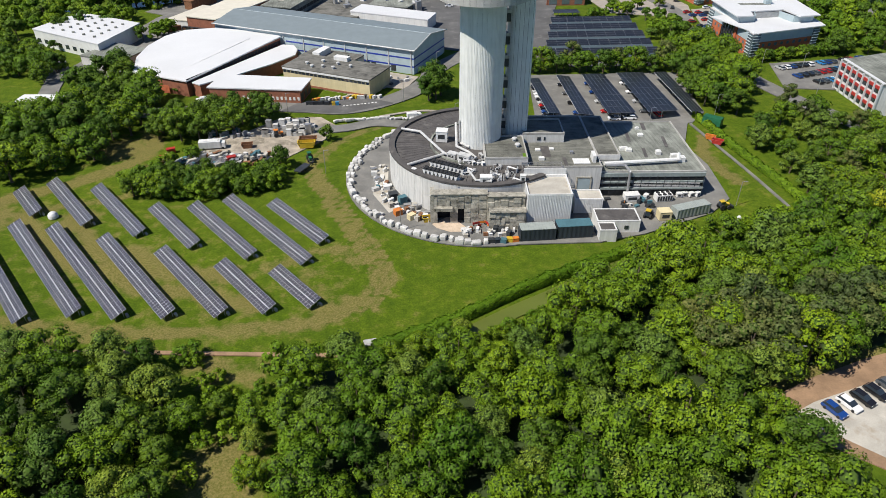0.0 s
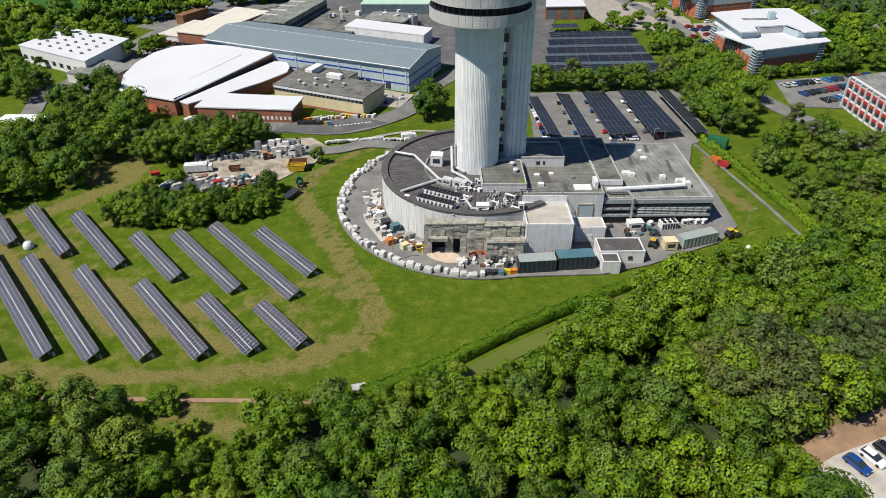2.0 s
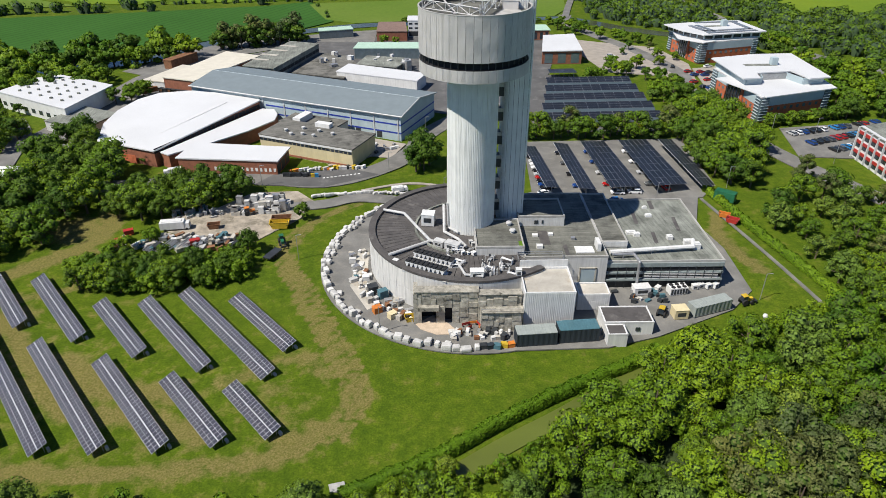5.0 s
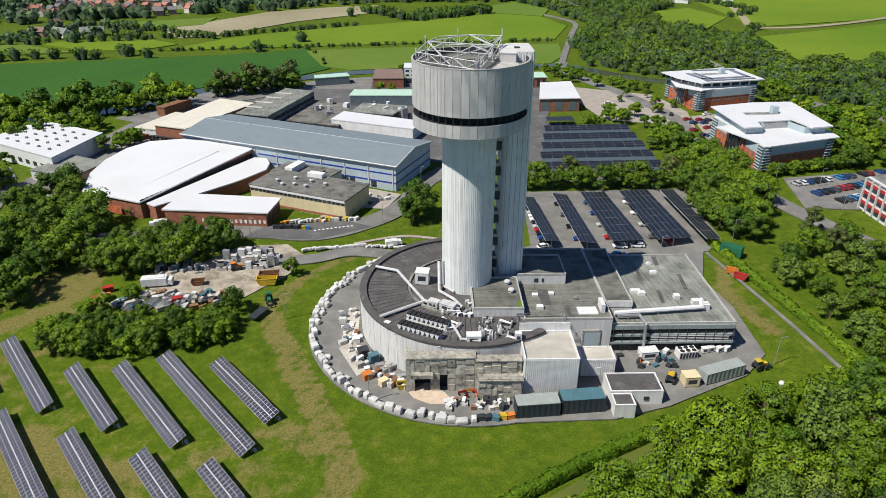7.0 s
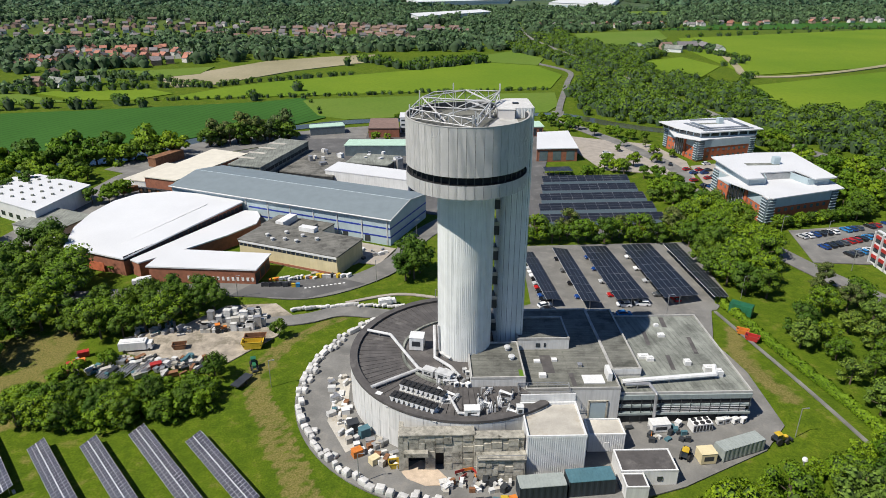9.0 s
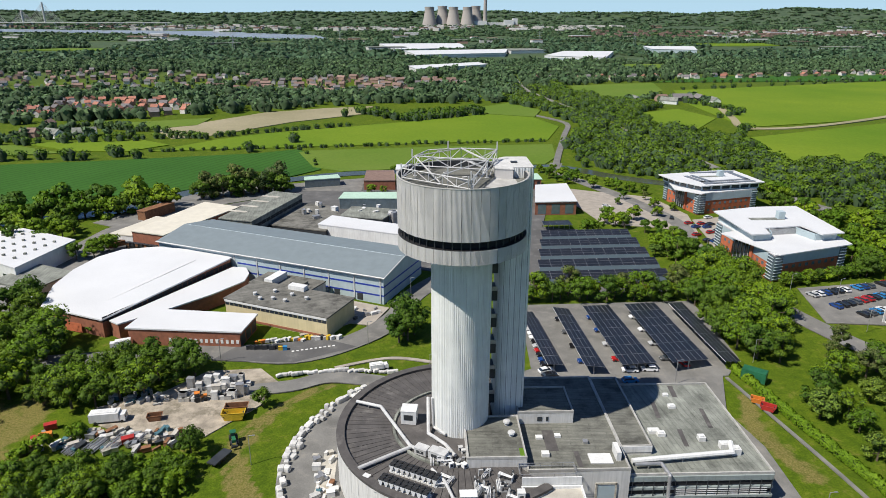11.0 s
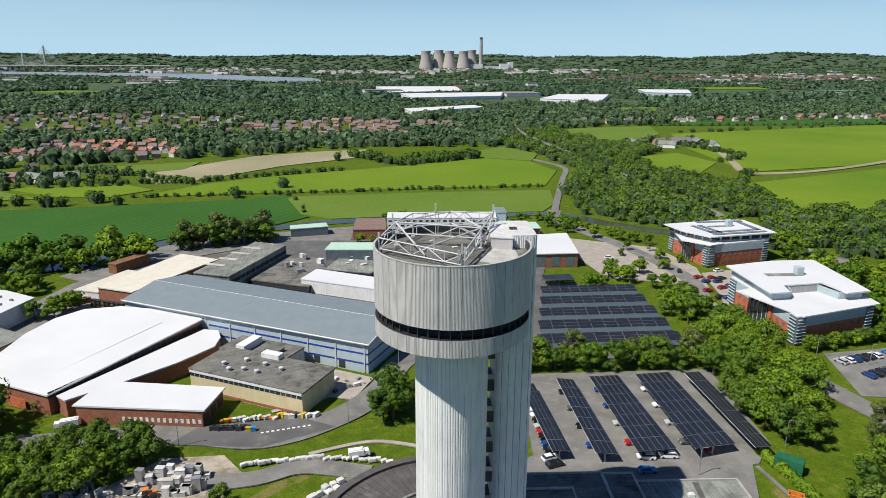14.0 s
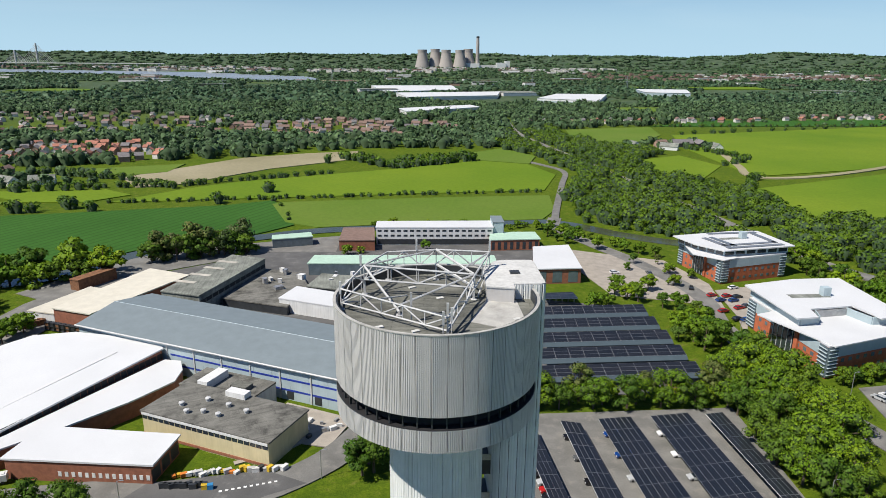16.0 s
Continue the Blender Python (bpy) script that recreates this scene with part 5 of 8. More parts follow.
for k in range(5):
    y = 266.5 + 12.0 * k
    x0 = 45.0 + 2.4 * k
    cp = carport([(93.0, y + 4.6), (93.0, y + 10.0), (x0, y + 8.2), (x0, y + 2.8)], 3.5, "very long steel carport roofed with dark solar modules", -0.5, 3, "long solar canopies", 10)
    o = cp.matrix_basis.translation
    # near strip of each canopy roof; its blue-grey holds reflected sky
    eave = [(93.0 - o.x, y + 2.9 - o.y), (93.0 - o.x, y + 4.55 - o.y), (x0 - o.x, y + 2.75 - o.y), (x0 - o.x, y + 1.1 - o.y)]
    part("eaves_sheet", Mesh().add([(eave[0][0], eave[0][1], 2.1), (eave[1][0], eave[1][1], 2.95), (eave[2][0], eave[2][1], 2.95), (eave[3][0], eave[3][1], 2.1)] + [(p[0], p[1], z) for p, z in zip(eave, (2.02, 2.87, 2.87, 2.02))], [(0, 1, 2, 3), (7, 6, 5, 4), (0, 4, 5, 1), (1, 5, 6, 2), (2, 6, 7, 3), (3, 7, 4, 0)]), "strip_sky_tint", cp, "near strip of the canopy roof, blue-grey for reflected sky")
carport([(71, 333), (71, 342), (58.5, 341), (58, 333)], 3.0, "short steel carport roofed with dark solar modules", 0.3, 4, "long solar canopies", 4)


# ---- on and round the drum building ----
def along(p, q, n):
    return [(p[0] + (q[0] - p[0]) * (i + 0.5) / n, p[1] + (q[1] - p[1]) * (i + 0.5) / n) for i in range(n)]


def build_chiller(p, q, n, z):
    """A row of peaked air coolers: sloping coil faces under a deck of dark fans."""
    rot = math.atan2(q[1] - p[1], q[0] - p[0])
    w = math.dist(p, q) / n
    for x, y in along(p, q, n):
        c = thing("air_cooler", "white peaked air cooler with black fans on the drum roof", "air cooler", "air coolers on the drum roof", pose(x, y, z, 0, 0, math.degrees(rot)))
        m = Mesh()
        for s in (-1, 1):
            a, b_ = s * w * 0.08, s * w * 0.46
            v = [(a, -1.0, 0.45), (a, 1.0, 0.45), (b_, 1.0, 1.7), (b_, -1.0, 1.7), (a - 0.1 * s, -1.0, 0.45), (a - 0.1 * s, 1.0, 0.45), (b_ - 0.1 * s, 1.0, 1.7), (b_ - 0.1 * s, -1.0, 1.7)]
            m.add(v, [(0, 1, 2, 3), (7, 6, 5, 4), (0, 3, 7, 4), (1, 5, 6, 2)])
        for y in (-1.04, 1.04):
            m.add([(-w * 0.08, y, 0.45), (w * 0.08, y, 0.45), (w * 0.46, y, 1.7), (-w * 0.46, y, 1.7)], [(0, 1, 2, 3)])
        part("coil", m, "roof_white", c)
        part("frame", Mesh().box(0, 0, 0, w * 0.9, 2.0, 0.45), "white_clad", c)
        part("fan_deck", Mesh().box(0, 0, 1.68, w * 0.84, 2.0, 0.18), "dark_metal", c)
        for s in (-0.5, 0.5):
            part("fan", Mesh().lathe(0, s, [(w * 0.4, 1.84), (w * 0.4, 1.95), (w * 0.36, 1.95), (w * 0.3, 1.88), (0, 1.9)], 12), "dark", c)


build_chiller((-3.6, 154.6), (5.4, 149.9), 9, 9.3)
build_chiller((-1.8, 158.6), (7.2, 153.8), 9, 9.3)
tagged(part("plinth", Mesh().prism([(-5.0, 152.8), (5.2, 147.4), (8.8, 155.2), (-1.5, 161.0)], 9.15, 9.3), "conc_lt", None), "pale concrete plinth under the roof air coolers", "plinth")


def pipe_run(name, pts, r, mat, label, z_leg=0.0):
    t = thing(name, label, "pipe", "", pose(pts[0][0], pts[0][1], 0))
    o = Vector((pts[0][0], pts[0][1], 0))
    for a, b_ in zip(pts, pts[1:]):
        part("pipe", Mesh().tube(Vector(a) - o, Vector(b_) - o, r, 8), mat, t)
    for p in pts[1:-1]:
        q = Vector(p) - o
        part("elbow", Mesh().lathe(q.x, q.y, [(0, q.z - r * 1.1), (r * 1.1, q.z), (0, q.z + r * 1.1)], 8), mat, t)
    for a, b_ in zip(pts, pts[1:]):
        m = (Vector(a) + Vector(b_)) / 2 - o
        if z_leg and m.z - z_leg > 0.3:
            part("support", Mesh().box(m.x, m.y, z_leg, 0.2, 0.6, m.z - z_leg), "metal", t)
    return t


pipe_run("roof_duct", [(-10.5, 180.8, 10.3), (-5.0, 178.6, 10.3), (1.6, 164.6, 10.3), (4.0, 162.4, 10.3)], 0.36, "steel_white", "pale insulated duct over the drum roof", 9.2)
pipe_run("roof_duct", [(2.0, 164.6, 10.0), (-2.1, 162.0, 10.0), (-8.0, 158.2, 10.0)], 0.4, "steel_white", "pale insulated duct over the drum roof", 9.2)
pipe_run("riser_duct", [(5.3, 176.0, 14.0), (5.3, 168.4, 10.4), (8.6, 164.6, 10.4), (10.4, 161.0, 10.4)], 0.36, "steel_white", "pale duct rising beside the tower stem", 9.2)
pipe_run("header_pipe", [(5.8, 157.4, 10.2), (8.2, 153.8, 10.2), (9.6, 149.0, 10.2), (13.6, 148.2, 10.2)], 0.3, "steel_white", "white cooling header pipe", 9.2)


def plant_box(x, y, z, sx, sy, sz, rot, mat, label, name="plant_unit", legs=True):
    t = thing(name, label, "plant unit", "", pose(x, y, z, 0, 0, rot))
    part("casing", Mesh().box(0, 0, 0.15, sx, sy, sz - 0.15), mat, t)
    part("lid", Mesh().box(0, 0, sz, sx + 0.12, sy + 0.12, 0.08), mat, t)
    part("base_frame", Mesh().box(0, 0, 0, sx * 0.95, sy * 0.95, 0.15), "dark_metal", t)
    part("grille", Mesh().box(0, -sy / 2 - 0.015, sz * 0.35, sx * 0.6, 0.03, sz * 0.4), "dark_metal", t)
    return t


plant_box(1.3, 174.2, 9.45, 3.2, 3.0, 3.2, -8, "white_clad", "large white plant cabin on the drum roof", "roof_cabin")
plant_box(12.2, 149.2, 9.3, 3.0, 1.8, 1.9, 0, "white_clad", "white plant unit at the drum's edge")
plant_box(4.0, 163.2, 9.4, 2.6, 1.8, 1.5, -30, "steel_white", "grey ventilation unit on the drum roof")
plant_box(7.2, 161.4, 9.4, 3.6, 2.0, 1.9, -30, "steel_white", "large pale ventilation unit on the drum roof")
plant_box(-6.3, 156.2, 9.3, 1.2, 0.9, 0.6, -30, "white_clad", "small white roof box")
plant_box(21.6, 149.4, 9.3, 1.3, 1.2, 2.0, 0, "white_clad", "tall white electrical cabinet on the roof")
prng = random.Random(4)
for i in range(11):
    x, y = prng.uniform(13.6, 21.2), prng.uniform(149.6, 156.4)
    t = thing("pipework_unit", "white valves and looped pipework on a roof frame", "pipework", "roof pipework", pose(x, y, 9.3, 0, 0, prng.choice((0, 90))))
    w, h = prng.uniform(0.9, 2.2), prng.uniform(0.7, 1.8)
    part("loop", Mesh().tube((-w / 2, 0, 0), (-w / 2, 0, h), 0.12).tube((-w / 2, 0, h), (w / 2, 0, h), 0.12).tube((w / 2, 0, h), (w / 2, 0, 0), 0.12), "steel_white", t)
    part("valve", Mesh().box(0, 0, h - 0.2, 0.4, 0.4, 0.5), "dark_metal", t)
    part("stand", Mesh().box(0, 0, -0.1, w, 0.5, 0.25), "metal", t)
pr2 = random.Random(14)
for i in range(14):
    x, y = (pr2.uniform(13.4, 21.4), pr2.uniform(148.8, 157.4)) if i % 2 else (pr2.uniform(5.5, 12.0), pr2.uniform(153.0, 163.5))
    t = thing("pipework_unit", "white valves and looped pipework on a roof frame", "pipework", "roof pipework", pose(x, y, 9.3, 0, 0, pr2.choice((0, 90, -30, 60))))
    w, h = pr2.uniform(1.6, 3.8), pr2.uniform(0.6, 1.5)
    for k in range(3):
        loop = Mesh().tube((-w / 2, 0.3 * k, 0), (-w / 2, 0.3 * k, h), 0.09, 6).tube((-w / 2, 0.3 * k, h), (w / 2, 0.3 * k, h - 0.1 * k), 0.09, 6).tube((w / 2, 0.3 * k, h - 0.1 * k), (w / 2, 0.3 * k, 0), 0.09, 6)
        part("loop", loop, "roof_white", t)
    part("stand", Mesh().box(0, 0.3, -0.1, w, 0.9, 0.22), "metal", t)
for i in range(9):
    x, y = prng.uniform(8.5, 12.2), prng.uniform(158.5, 166.0)
    plant_box(x, y, 9.35, prng.uniform(0.6, 1.4), prng.uniform(0.5, 0.9), prng.uniform(0.5, 1.1), prng.uniform(0, 90), prng.choice(("steel_white", "metal", "white_clad")), "small grey pump unit at the tower foot", "pump_unit")


# stained concrete shielding front of the drum
def build_shield():
    b = thing("shield_wall", "weather-stained concrete block shielding wall with openings", "concrete wall", "", pose(10, 143, 0))
    rng = random.Random(7)
    me = {}

    def blocks(x0, x1, z0, z1, y, depth, holes=()):
        x = x0
        while x < x1 - 0.2:
            w = min(rng.choice((1.2, 1.6, 2.0)), x1 - x)
            z = z0
            while z < z1 - 0.1:
                h = min(rng.choice((1.0, 1.3, 1.7)), z1 - z)
                if not any(a < x + w / 2 < c and z + h / 2 < t for a, c, t in holes):
                    k = (round(w, 1), round(h, 1))
                    if k not in me:
                        me[k] = Mesh().box(0, 0, 0.02, w - 0.05, depth, h - 0.04).data("block", MAT["conc"])
                    part("block", me[k], "conc", b, at=pose(x + w / 2 - 10, y - 143 + rng.uniform(-0.12, 0.12), z))
                z += h
            x += w

    blocks(-1.8, 12.4, 0, 8.4, 145.6, 2.0, ((-0.4, 3.0, 4.2), (5.2, 6.6, 4.6)))
    blocks(12.4, 21.8, 0, 8.2, 144.6, 1.6)
    blocks(12.8, 21.9, 0, 5.0, 142.6, 2.2)
    part("lintel", Mesh().box(-8.7, 1.6, 4.2, 4.6, 2.4, 0.9), "conc", b)
    part("side_wall", Mesh().box(-11.6, 3.8, 0, 0.9, 4.6, 8.3), "conc", b)
    # black boxes in the openings stand for the darkness inside
    part("recess", Mesh().box(-8.7, 4.6, 0, 3.6, 0.4, 4.3).box(-4.1, 3.4, 0, 1.8, 0.4, 4.8), "dark", b)
    part("cap_slab", Mesh().box(-4.7, 2.7, 8.42, 14.4, 2.6, 0.25).box(7.1, 1.7, 8.22, 9.6, 2.2, 0.2), "conc", b)
    part("ledge", Mesh().box(7.4, -0.4, 5.02, 9.4, 2.7, 0.2), "conc", b)
    part("platform_rail", Mesh().tube((2.8, -1.6, 6.1), (11.8, -1.6, 6.1), 0.06, 5).tube((2.8, -1.6, 5.2), (2.8, -1.6, 6.1), 0.06, 5).tube((11.8, -1.6, 5.2), (11.8, -1.6, 6.1), 0.06, 5), "metal", b)


build_shield()
structure("sand_ramp", flat([(-1.6, 144.2), (2.8, 148.0), (6.0, 144.0), (8.5, 140.5), (3.0, 140.4), (-0.5, 142.4)], 0.16), "sand", "pale sandy ramp in front of the shield opening", "ramp")
structure("pale_apron", flat([(-17.5, 176), (-14.6, 176), (-13.9, 160), (-10.6, 152), (-13.0, 150), (-18.0, 160)], 0.1), "gravel", "pale dusty apron beside the drum", "yard")


def bulk_bag(x, y, rot, sx, sy, sz, mat="block", name="bulk_bag", label="pale bulk bag on the edge of the service road", group="pale bags and blocks round the service road", z=0.05):
    t = thing(name, label, "bag", group, pose(x, y, z, 0, 0, rot))
    v, f = [], []
    m = Mesh()
    prof = ((0.94, 0), (1.03, 0.25 * sz), (1.02, 0.7 * sz), (0.9, 0.97 * sz), (0.5, sz * 1.02))
    for k, z_ in prof:
        for a, c in ((-1, -0.8), (-0.8, -1), (0.8, -1), (1, -0.8), (1, 0.8), (0.8, 1), (-0.8, 1), (-1, 0.8)):
            v.append((a * sx / 2 * k, c * sy / 2 * k, z_))
    for j in range(len(prof) - 1):
        for i in range(8):
            f.append((j * 8 + i, j * 8 + (i + 1) % 8, (j + 1) * 8 + (i + 1) % 8, (j + 1) * 8 + i))
    f.append(tuple(range(32, 40)))
    part("sack", m.add(v, f), mat, t)
    return t


brng = random.Random(11)
a = 128.0
while a < 272:
    r = 37.5 + brng.uniform(-0.5, 0.4)
    s = brng.uniform(0.9, 1.6)
    x, y = CX + r * math.cos(radians(a)), CY + r * math.sin(radians(a))
    tall = brng.uniform(0.8, 1.5)
    bulk_bag(x, y, a + brng.uniform(-15, 15), s, s * brng.uniform(0.8, 1.7), tall)
    if brng.random() < 0.3:
        bulk_bag(x + 1.25 * math.cos(radians(a)) * -1, y - 1.25 * math.sin(radians(a)), a + brng.uniform(-20, 20), s, s, brng.uniform(0.7, 1.2))
    a += math.degrees((s * 1.25 + brng.uniform(0.05, 0.9)) / r)
for k in range(26):
    x, y = -34.2 + k * 1.35, 209.6 + 2.2 * math.sin(k * 0.12) + brng.uniform(-0.4, 0.4)
    bulk_bag(x, y, brng.uniform(0, 40), 1.1 + brng.random(), 0.9, brng.uniform(0.6, 1.0), group="pale bags along the lane", label="pale wrapped bag beside the lane")


def crate(x, y, rot, sx, sy, sz, mat, label, name="crate", z=0.06, group=""):
    """A slatted or banded box."""
    t = thing(name, label, "crate", group, pose(x, y, z, 0, 0, rot))
    part("body", Mesh().box(0, 0, -0.05, sx, sy, sz + 0.05, 0, 0.97), mat, t)
    part("lid", Mesh().box(0, 0, sz, sx * 1.04, sy * 1.04, 0.06), mat, t)
    return t


clutter = [("conc_lt", 22), ("white_clad", 14), ("metal", 10), ("dark_metal", 7), ("gravel", 14), ("rust", 5), ("block", 14), ("orange", 1), ("cont_teal", 1)]
kinds = [k for k, n in clutter for _ in range(n)]
for i in range(58):
    a = brng.uniform(172, 243)
    r = brng.uniform(27.2, 31.4)
    x, y = CX + r * math.cos(radians(a)), CY + r * math.sin(radians(a))
    crate(x, y, brng.uniform(0, 90), brng.uniform(0.6, 2.0), brng.uniform(0.5, 1.3), brng.uniform(0.3, 1.4), brng.choice(kinds), "stored box or slab beside the drum wall", "stored_box", group="stored boxes beside the drum")
for i in range(34):
    crate(brng.uniform(5.5, 19), brng.uniform(138.4, 141.2), brng.uniform(0, 90), brng.uniform(0.5, 1.6), brng.uniform(0.5, 1.2), brng.uniform(0.3, 1.3), brng.choice(kinds), "stored box or slab in front of the shield wall", "stored_box", group="stored boxes at the shield wall")
crate(-10.6, 149.2, 30, 2.0, 1.6, 1.5, "orange", "orange wooden crate by the service road")
crate(-7.0, 147.0, 40, 1.9, 1.5, 1.4, "yellow_wall", "pale timber crate by the service road")
crate(-12.2, 157.4, 20, 2.4, 2.0, 1.9, "dark_metal", "dark steel tank by the drum wall")
crate(-9.6, 155.2, 30, 2.2, 1.6, 2.0, "cont_teal", "dark teal generator by the drum wall")
crate(-6.2, 152.2, 40, 3.4, 1.4, 0.9, "metal", "grey steel trough by the drum wall")
for i in range(5):
    crate(13.0 + 1.5 * i, 135.9 + brng.uniform(-0.3, 0.3), brng.uniform(-20, 20), 1.5, 1.1, 1.0, ("dark_metal", "cont_dark", "cont_teal", "yellow", "orange")[i], "dark wrapped waste sack beside the containers", "waste_sack", group="waste sacks")


def skip_bin(x, y, rot, sx, sy, sz, mat, label):
    t = thing("skip", label, "skip", "", pose(x, y, 0.06, 0, 0, rot))
    m = Mesh()
    o = [(-sx / 2, -sy / 2), (sx / 2, -sy / 2), (sx / 2, sy / 2), (-sx / 2, sy / 2)]
    v = [(x_ * 0.72, y_ * 0.95, 0.05) for x_, y_ in o] + [(x_, y_, sz) for x_, y_ in o] + [(x_ * 0.93, y_ * 0.9, sz) for x_, y_ in o] + [(x_ * 0.66, y_ * 0.86, 0.15) for x_, y_ in o]
    f = [(3, 2, 1, 0), (12, 13, 14, 15)]
    for k0, k1 in ((0, 4), (4, 8), (8, 12)):
        f += [(k0 + i, k0 + (i + 1) % 4, k1 + (i + 1) % 4, k1 + i) for i in range(4)]
    part("hopper", m.add(v, f), mat, t)
    for s in (-1, 1):
        part("rim", Mesh().tube((-sx / 2, s * sy / 2, sz), (sx / 2, s * sy / 2, sz), 0.07, 5), mat, t)
        part("lug", Mesh().box(s * sx * 0.38, 0, sz * 0.5, 0.2, sy * 1.04, 0.2), "dark_metal", t)
    return t


skip_bin(-2.6, 145.9, 10, 3.2, 1.7, 1.3, "yellow", "yellow steel skip beside the shield wall")
skip_bin(88.4, 190.6, -35, 3.6, 2.0, 1.3, "red", "red steel skip on the grass")
skip_bin(87.4, 194.0, -30, 3.2, 1.8, 1.2, "orange", "orange steel skip on the grass")
skip_bin(-59.6, 190.4, 10, 3.6, 1.9, 1.4, "rust", "rusty steel skip in the yard")
skip_bin(-41.0, 190.4, 5, 5.6, 2.4, 2.0, "yellow", "large yellow and brown skip in the yard")
skip_bin(-40.8, 192.6, 5, 5.6, 2.2, 2.3, "rust", "large rusty skip in the yard")


def barrier(x, y, rot, mat, label):
    t = thing("barrier", label, "barrier", "plastic barriers", pose(x, y, 0.1, 0, 0, rot))
    part("panel", Mesh().box(0, 0, 0.35, 1.9, 0.08, 0.65), mat, t)
    for s in (-0.7, 0.7):
        part("foot", Mesh().box(s, 0, 0, 0.12, 0.5, 0.4), "rubber", t)


for i, (x, y, r) in enumerate(((9.6, 143.4, 20), (11.2, 143.9, 10), (12.6, 143.2, -60), (12.6, 141.6, -80), (10.2, 142.0, 40))):
    barrier(x, y, r, ("red", "orange")[i % 2], "red or orange plastic barrier at the shield wall")


def container(x, y, rot, L, W, H, mat, roof, label):
    """A corrugated steel shipping container."""
    t = thing("shipping_container", label, "container", "containers beside the drum", pose(x, y, 0.1, 0, 0, rot))
    m = Mesh()
    n = int(L / 0.28)
    for s in (-1, 1):
        pts = []
        for i in range(n + 1):
            pts.append((-L / 2 + L * i / n, s * (W / 2 - (0.05 if i % 4 in (1, 2) else 0.0))))
        k = len(pts)
        f = [(i, i + 1, k + i + 1, k + i) if s < 0 else (i + 1, i, k + i, k + i + 1) for i in range(k - 1)]
        m.add([(x_, y_, z) for z in (0.12, H - 0.12) for x_, y_ in pts], f)
    part("side_wall", m, mat, t)
    part("roof", Mesh().box(0, 0, H - 0.16, L - 0.04, W - 0.04, 0.14), roof, t)
    part("floor", Mesh().box(0, 0, 0.0, L - 0.04, W - 0.04, 0.16), "dark_metal", t)
    for i in range(int(L / 0.6)):
        part("roof_rib", Mesh().box(-L / 2 + 0.3 + 0.6 * i, 0, H - 0.03, 0.18, W - 0.3, 0.05), roof, t)
    for sx in (-1, 1):
        part("end_wall", Mesh().box(sx * (L / 2 - 0.05), 0, 0.1, 0.08, W - 0.1, H - 0.2), mat, t)
        for sy in (-1, 1):
            part("corner_post", Mesh().box(sx * (L / 2 - 0.08), sy * (W / 2 - 0.08), 0, 0.16, 0.16, H), mat, t)
    return t


container(24.4, 137.8, 4.5, 8.8, 3.4, 3.3, "cont_dark", "cont_grey", "dark steel container with a pale grey roof")
container(33.6, 138.9, 4.5, 8.8, 3.6, 3.5, "cont_dark", "cont_teal", "dark steel container with a teal roof")
container(66.0, 148.2, 19, 10.2, 3.0, 2.8, "cont_grey", "cont_grey", "long grey-green ribbed container")
container(91.6, 204.6, -38, 6.0, 3.0, 3.0, "green", "green", "dark green container on the grass")
plant_box(58.4, 146.0, 0.06, 3.2, 2.6, 2.5, 5, "yellow_wall", "small cream store hut", "store_hut")
plant_box(52.3, 155.6, 0.06, 4.0, 2.4, 2.0, 5, "white_clad", "white plant unit in the service yard")


def chiller_unit(x, y, rot):
    t = thing("chiller", "white chiller with four black roof fans", "chiller", "", pose(x, y, 0.06, 0, 0, rot))
    part("casing", Mesh().box(0, 0, 0.1, 4.4, 2.4, 1.9), "white_clad", t)
    for i in range(3):
        for s in (-0.6, 0.6):
            part("fan", Mesh().lathe(-1.4 + 1.4 * i, s, [(0.52, 2.0), (0.52, 2.12), (0.46, 2.12), (0.4, 2.04), (0, 2.06)], 14), "dark", t)
    for i in range(6):
        part("louvre", Mesh().box(-1.8 + 0.72 * i, -1.22, 0.3, 0.5, 0.04, 1.4), "dark_metal", t)


chiller_unit(61.0, 155.6, 8)
for i, (x, y) in enumerate(((65.8, 157.0), (67.4, 157.4), (69.2, 157.2), (71.0, 157.4), (56.6, 156.4))):
    plant_box(x, y, 0.06, 1.4, 1.0, 1.3, 5 + 10 * i, "white_clad", "small white condenser in the service yard", "condenser")
for i in range(16):
    crate(prng.uniform(45.5, 58), prng.uniform(151.5, 156.5), prng.uniform(0, 90), prng.uniform(0.5, 1.6), prng.uniform(0.5, 1.2), prng.uniform(0.4, 1.3), prng.choice(("metal", "dark_metal", "cont_teal", "conc_lt", "gravel")), "stored part in the service yard", "stored_box", group="stored parts in the service yard")
barrier(49.8, 152.8, 70, "orange", "orange plastic barrier in the service yard")

# louvred front of the grey hall, doors and roof pieces
hx, hy = 58.1, 174.7
# flat black bands stand for the deep shade between the ledges
for z0, z1, mat, pr in ((5.9, 7.0, "eaves_lt", 0.3), (4.7, 5.8, "dark", 0.06), (4.1, 4.6, "eaves_lt", 0.5), (2.9, 4.0, "dark", 0.06), (2.3, 2.8, "eaves_lt", 0.8), (0.1, 2.2, "dark_metal", 0.06)):
    part("louvre_band", Mesh().box(0, -16.5 - pr / 2, z0, 28.2, pr, z1 - z0), mat, hall)
for i in range(14):
    part("louvre_post", Mesh().box(-13.6 + 2.1 * i, -17.05, 0.2, 0.12, 0.12, 6.0), "dark_metal", hall)
for i in range(4):
    part("louvre_slat", Mesh().box(4, -17.0, 2.8 + 0.45 * i, 18, 0.2, 0.12), "steel_white", hall)
part("east_band", Mesh().box(14.23, 0, 5.9, 0.1, 33, 1.4), "wall_blue", hall)
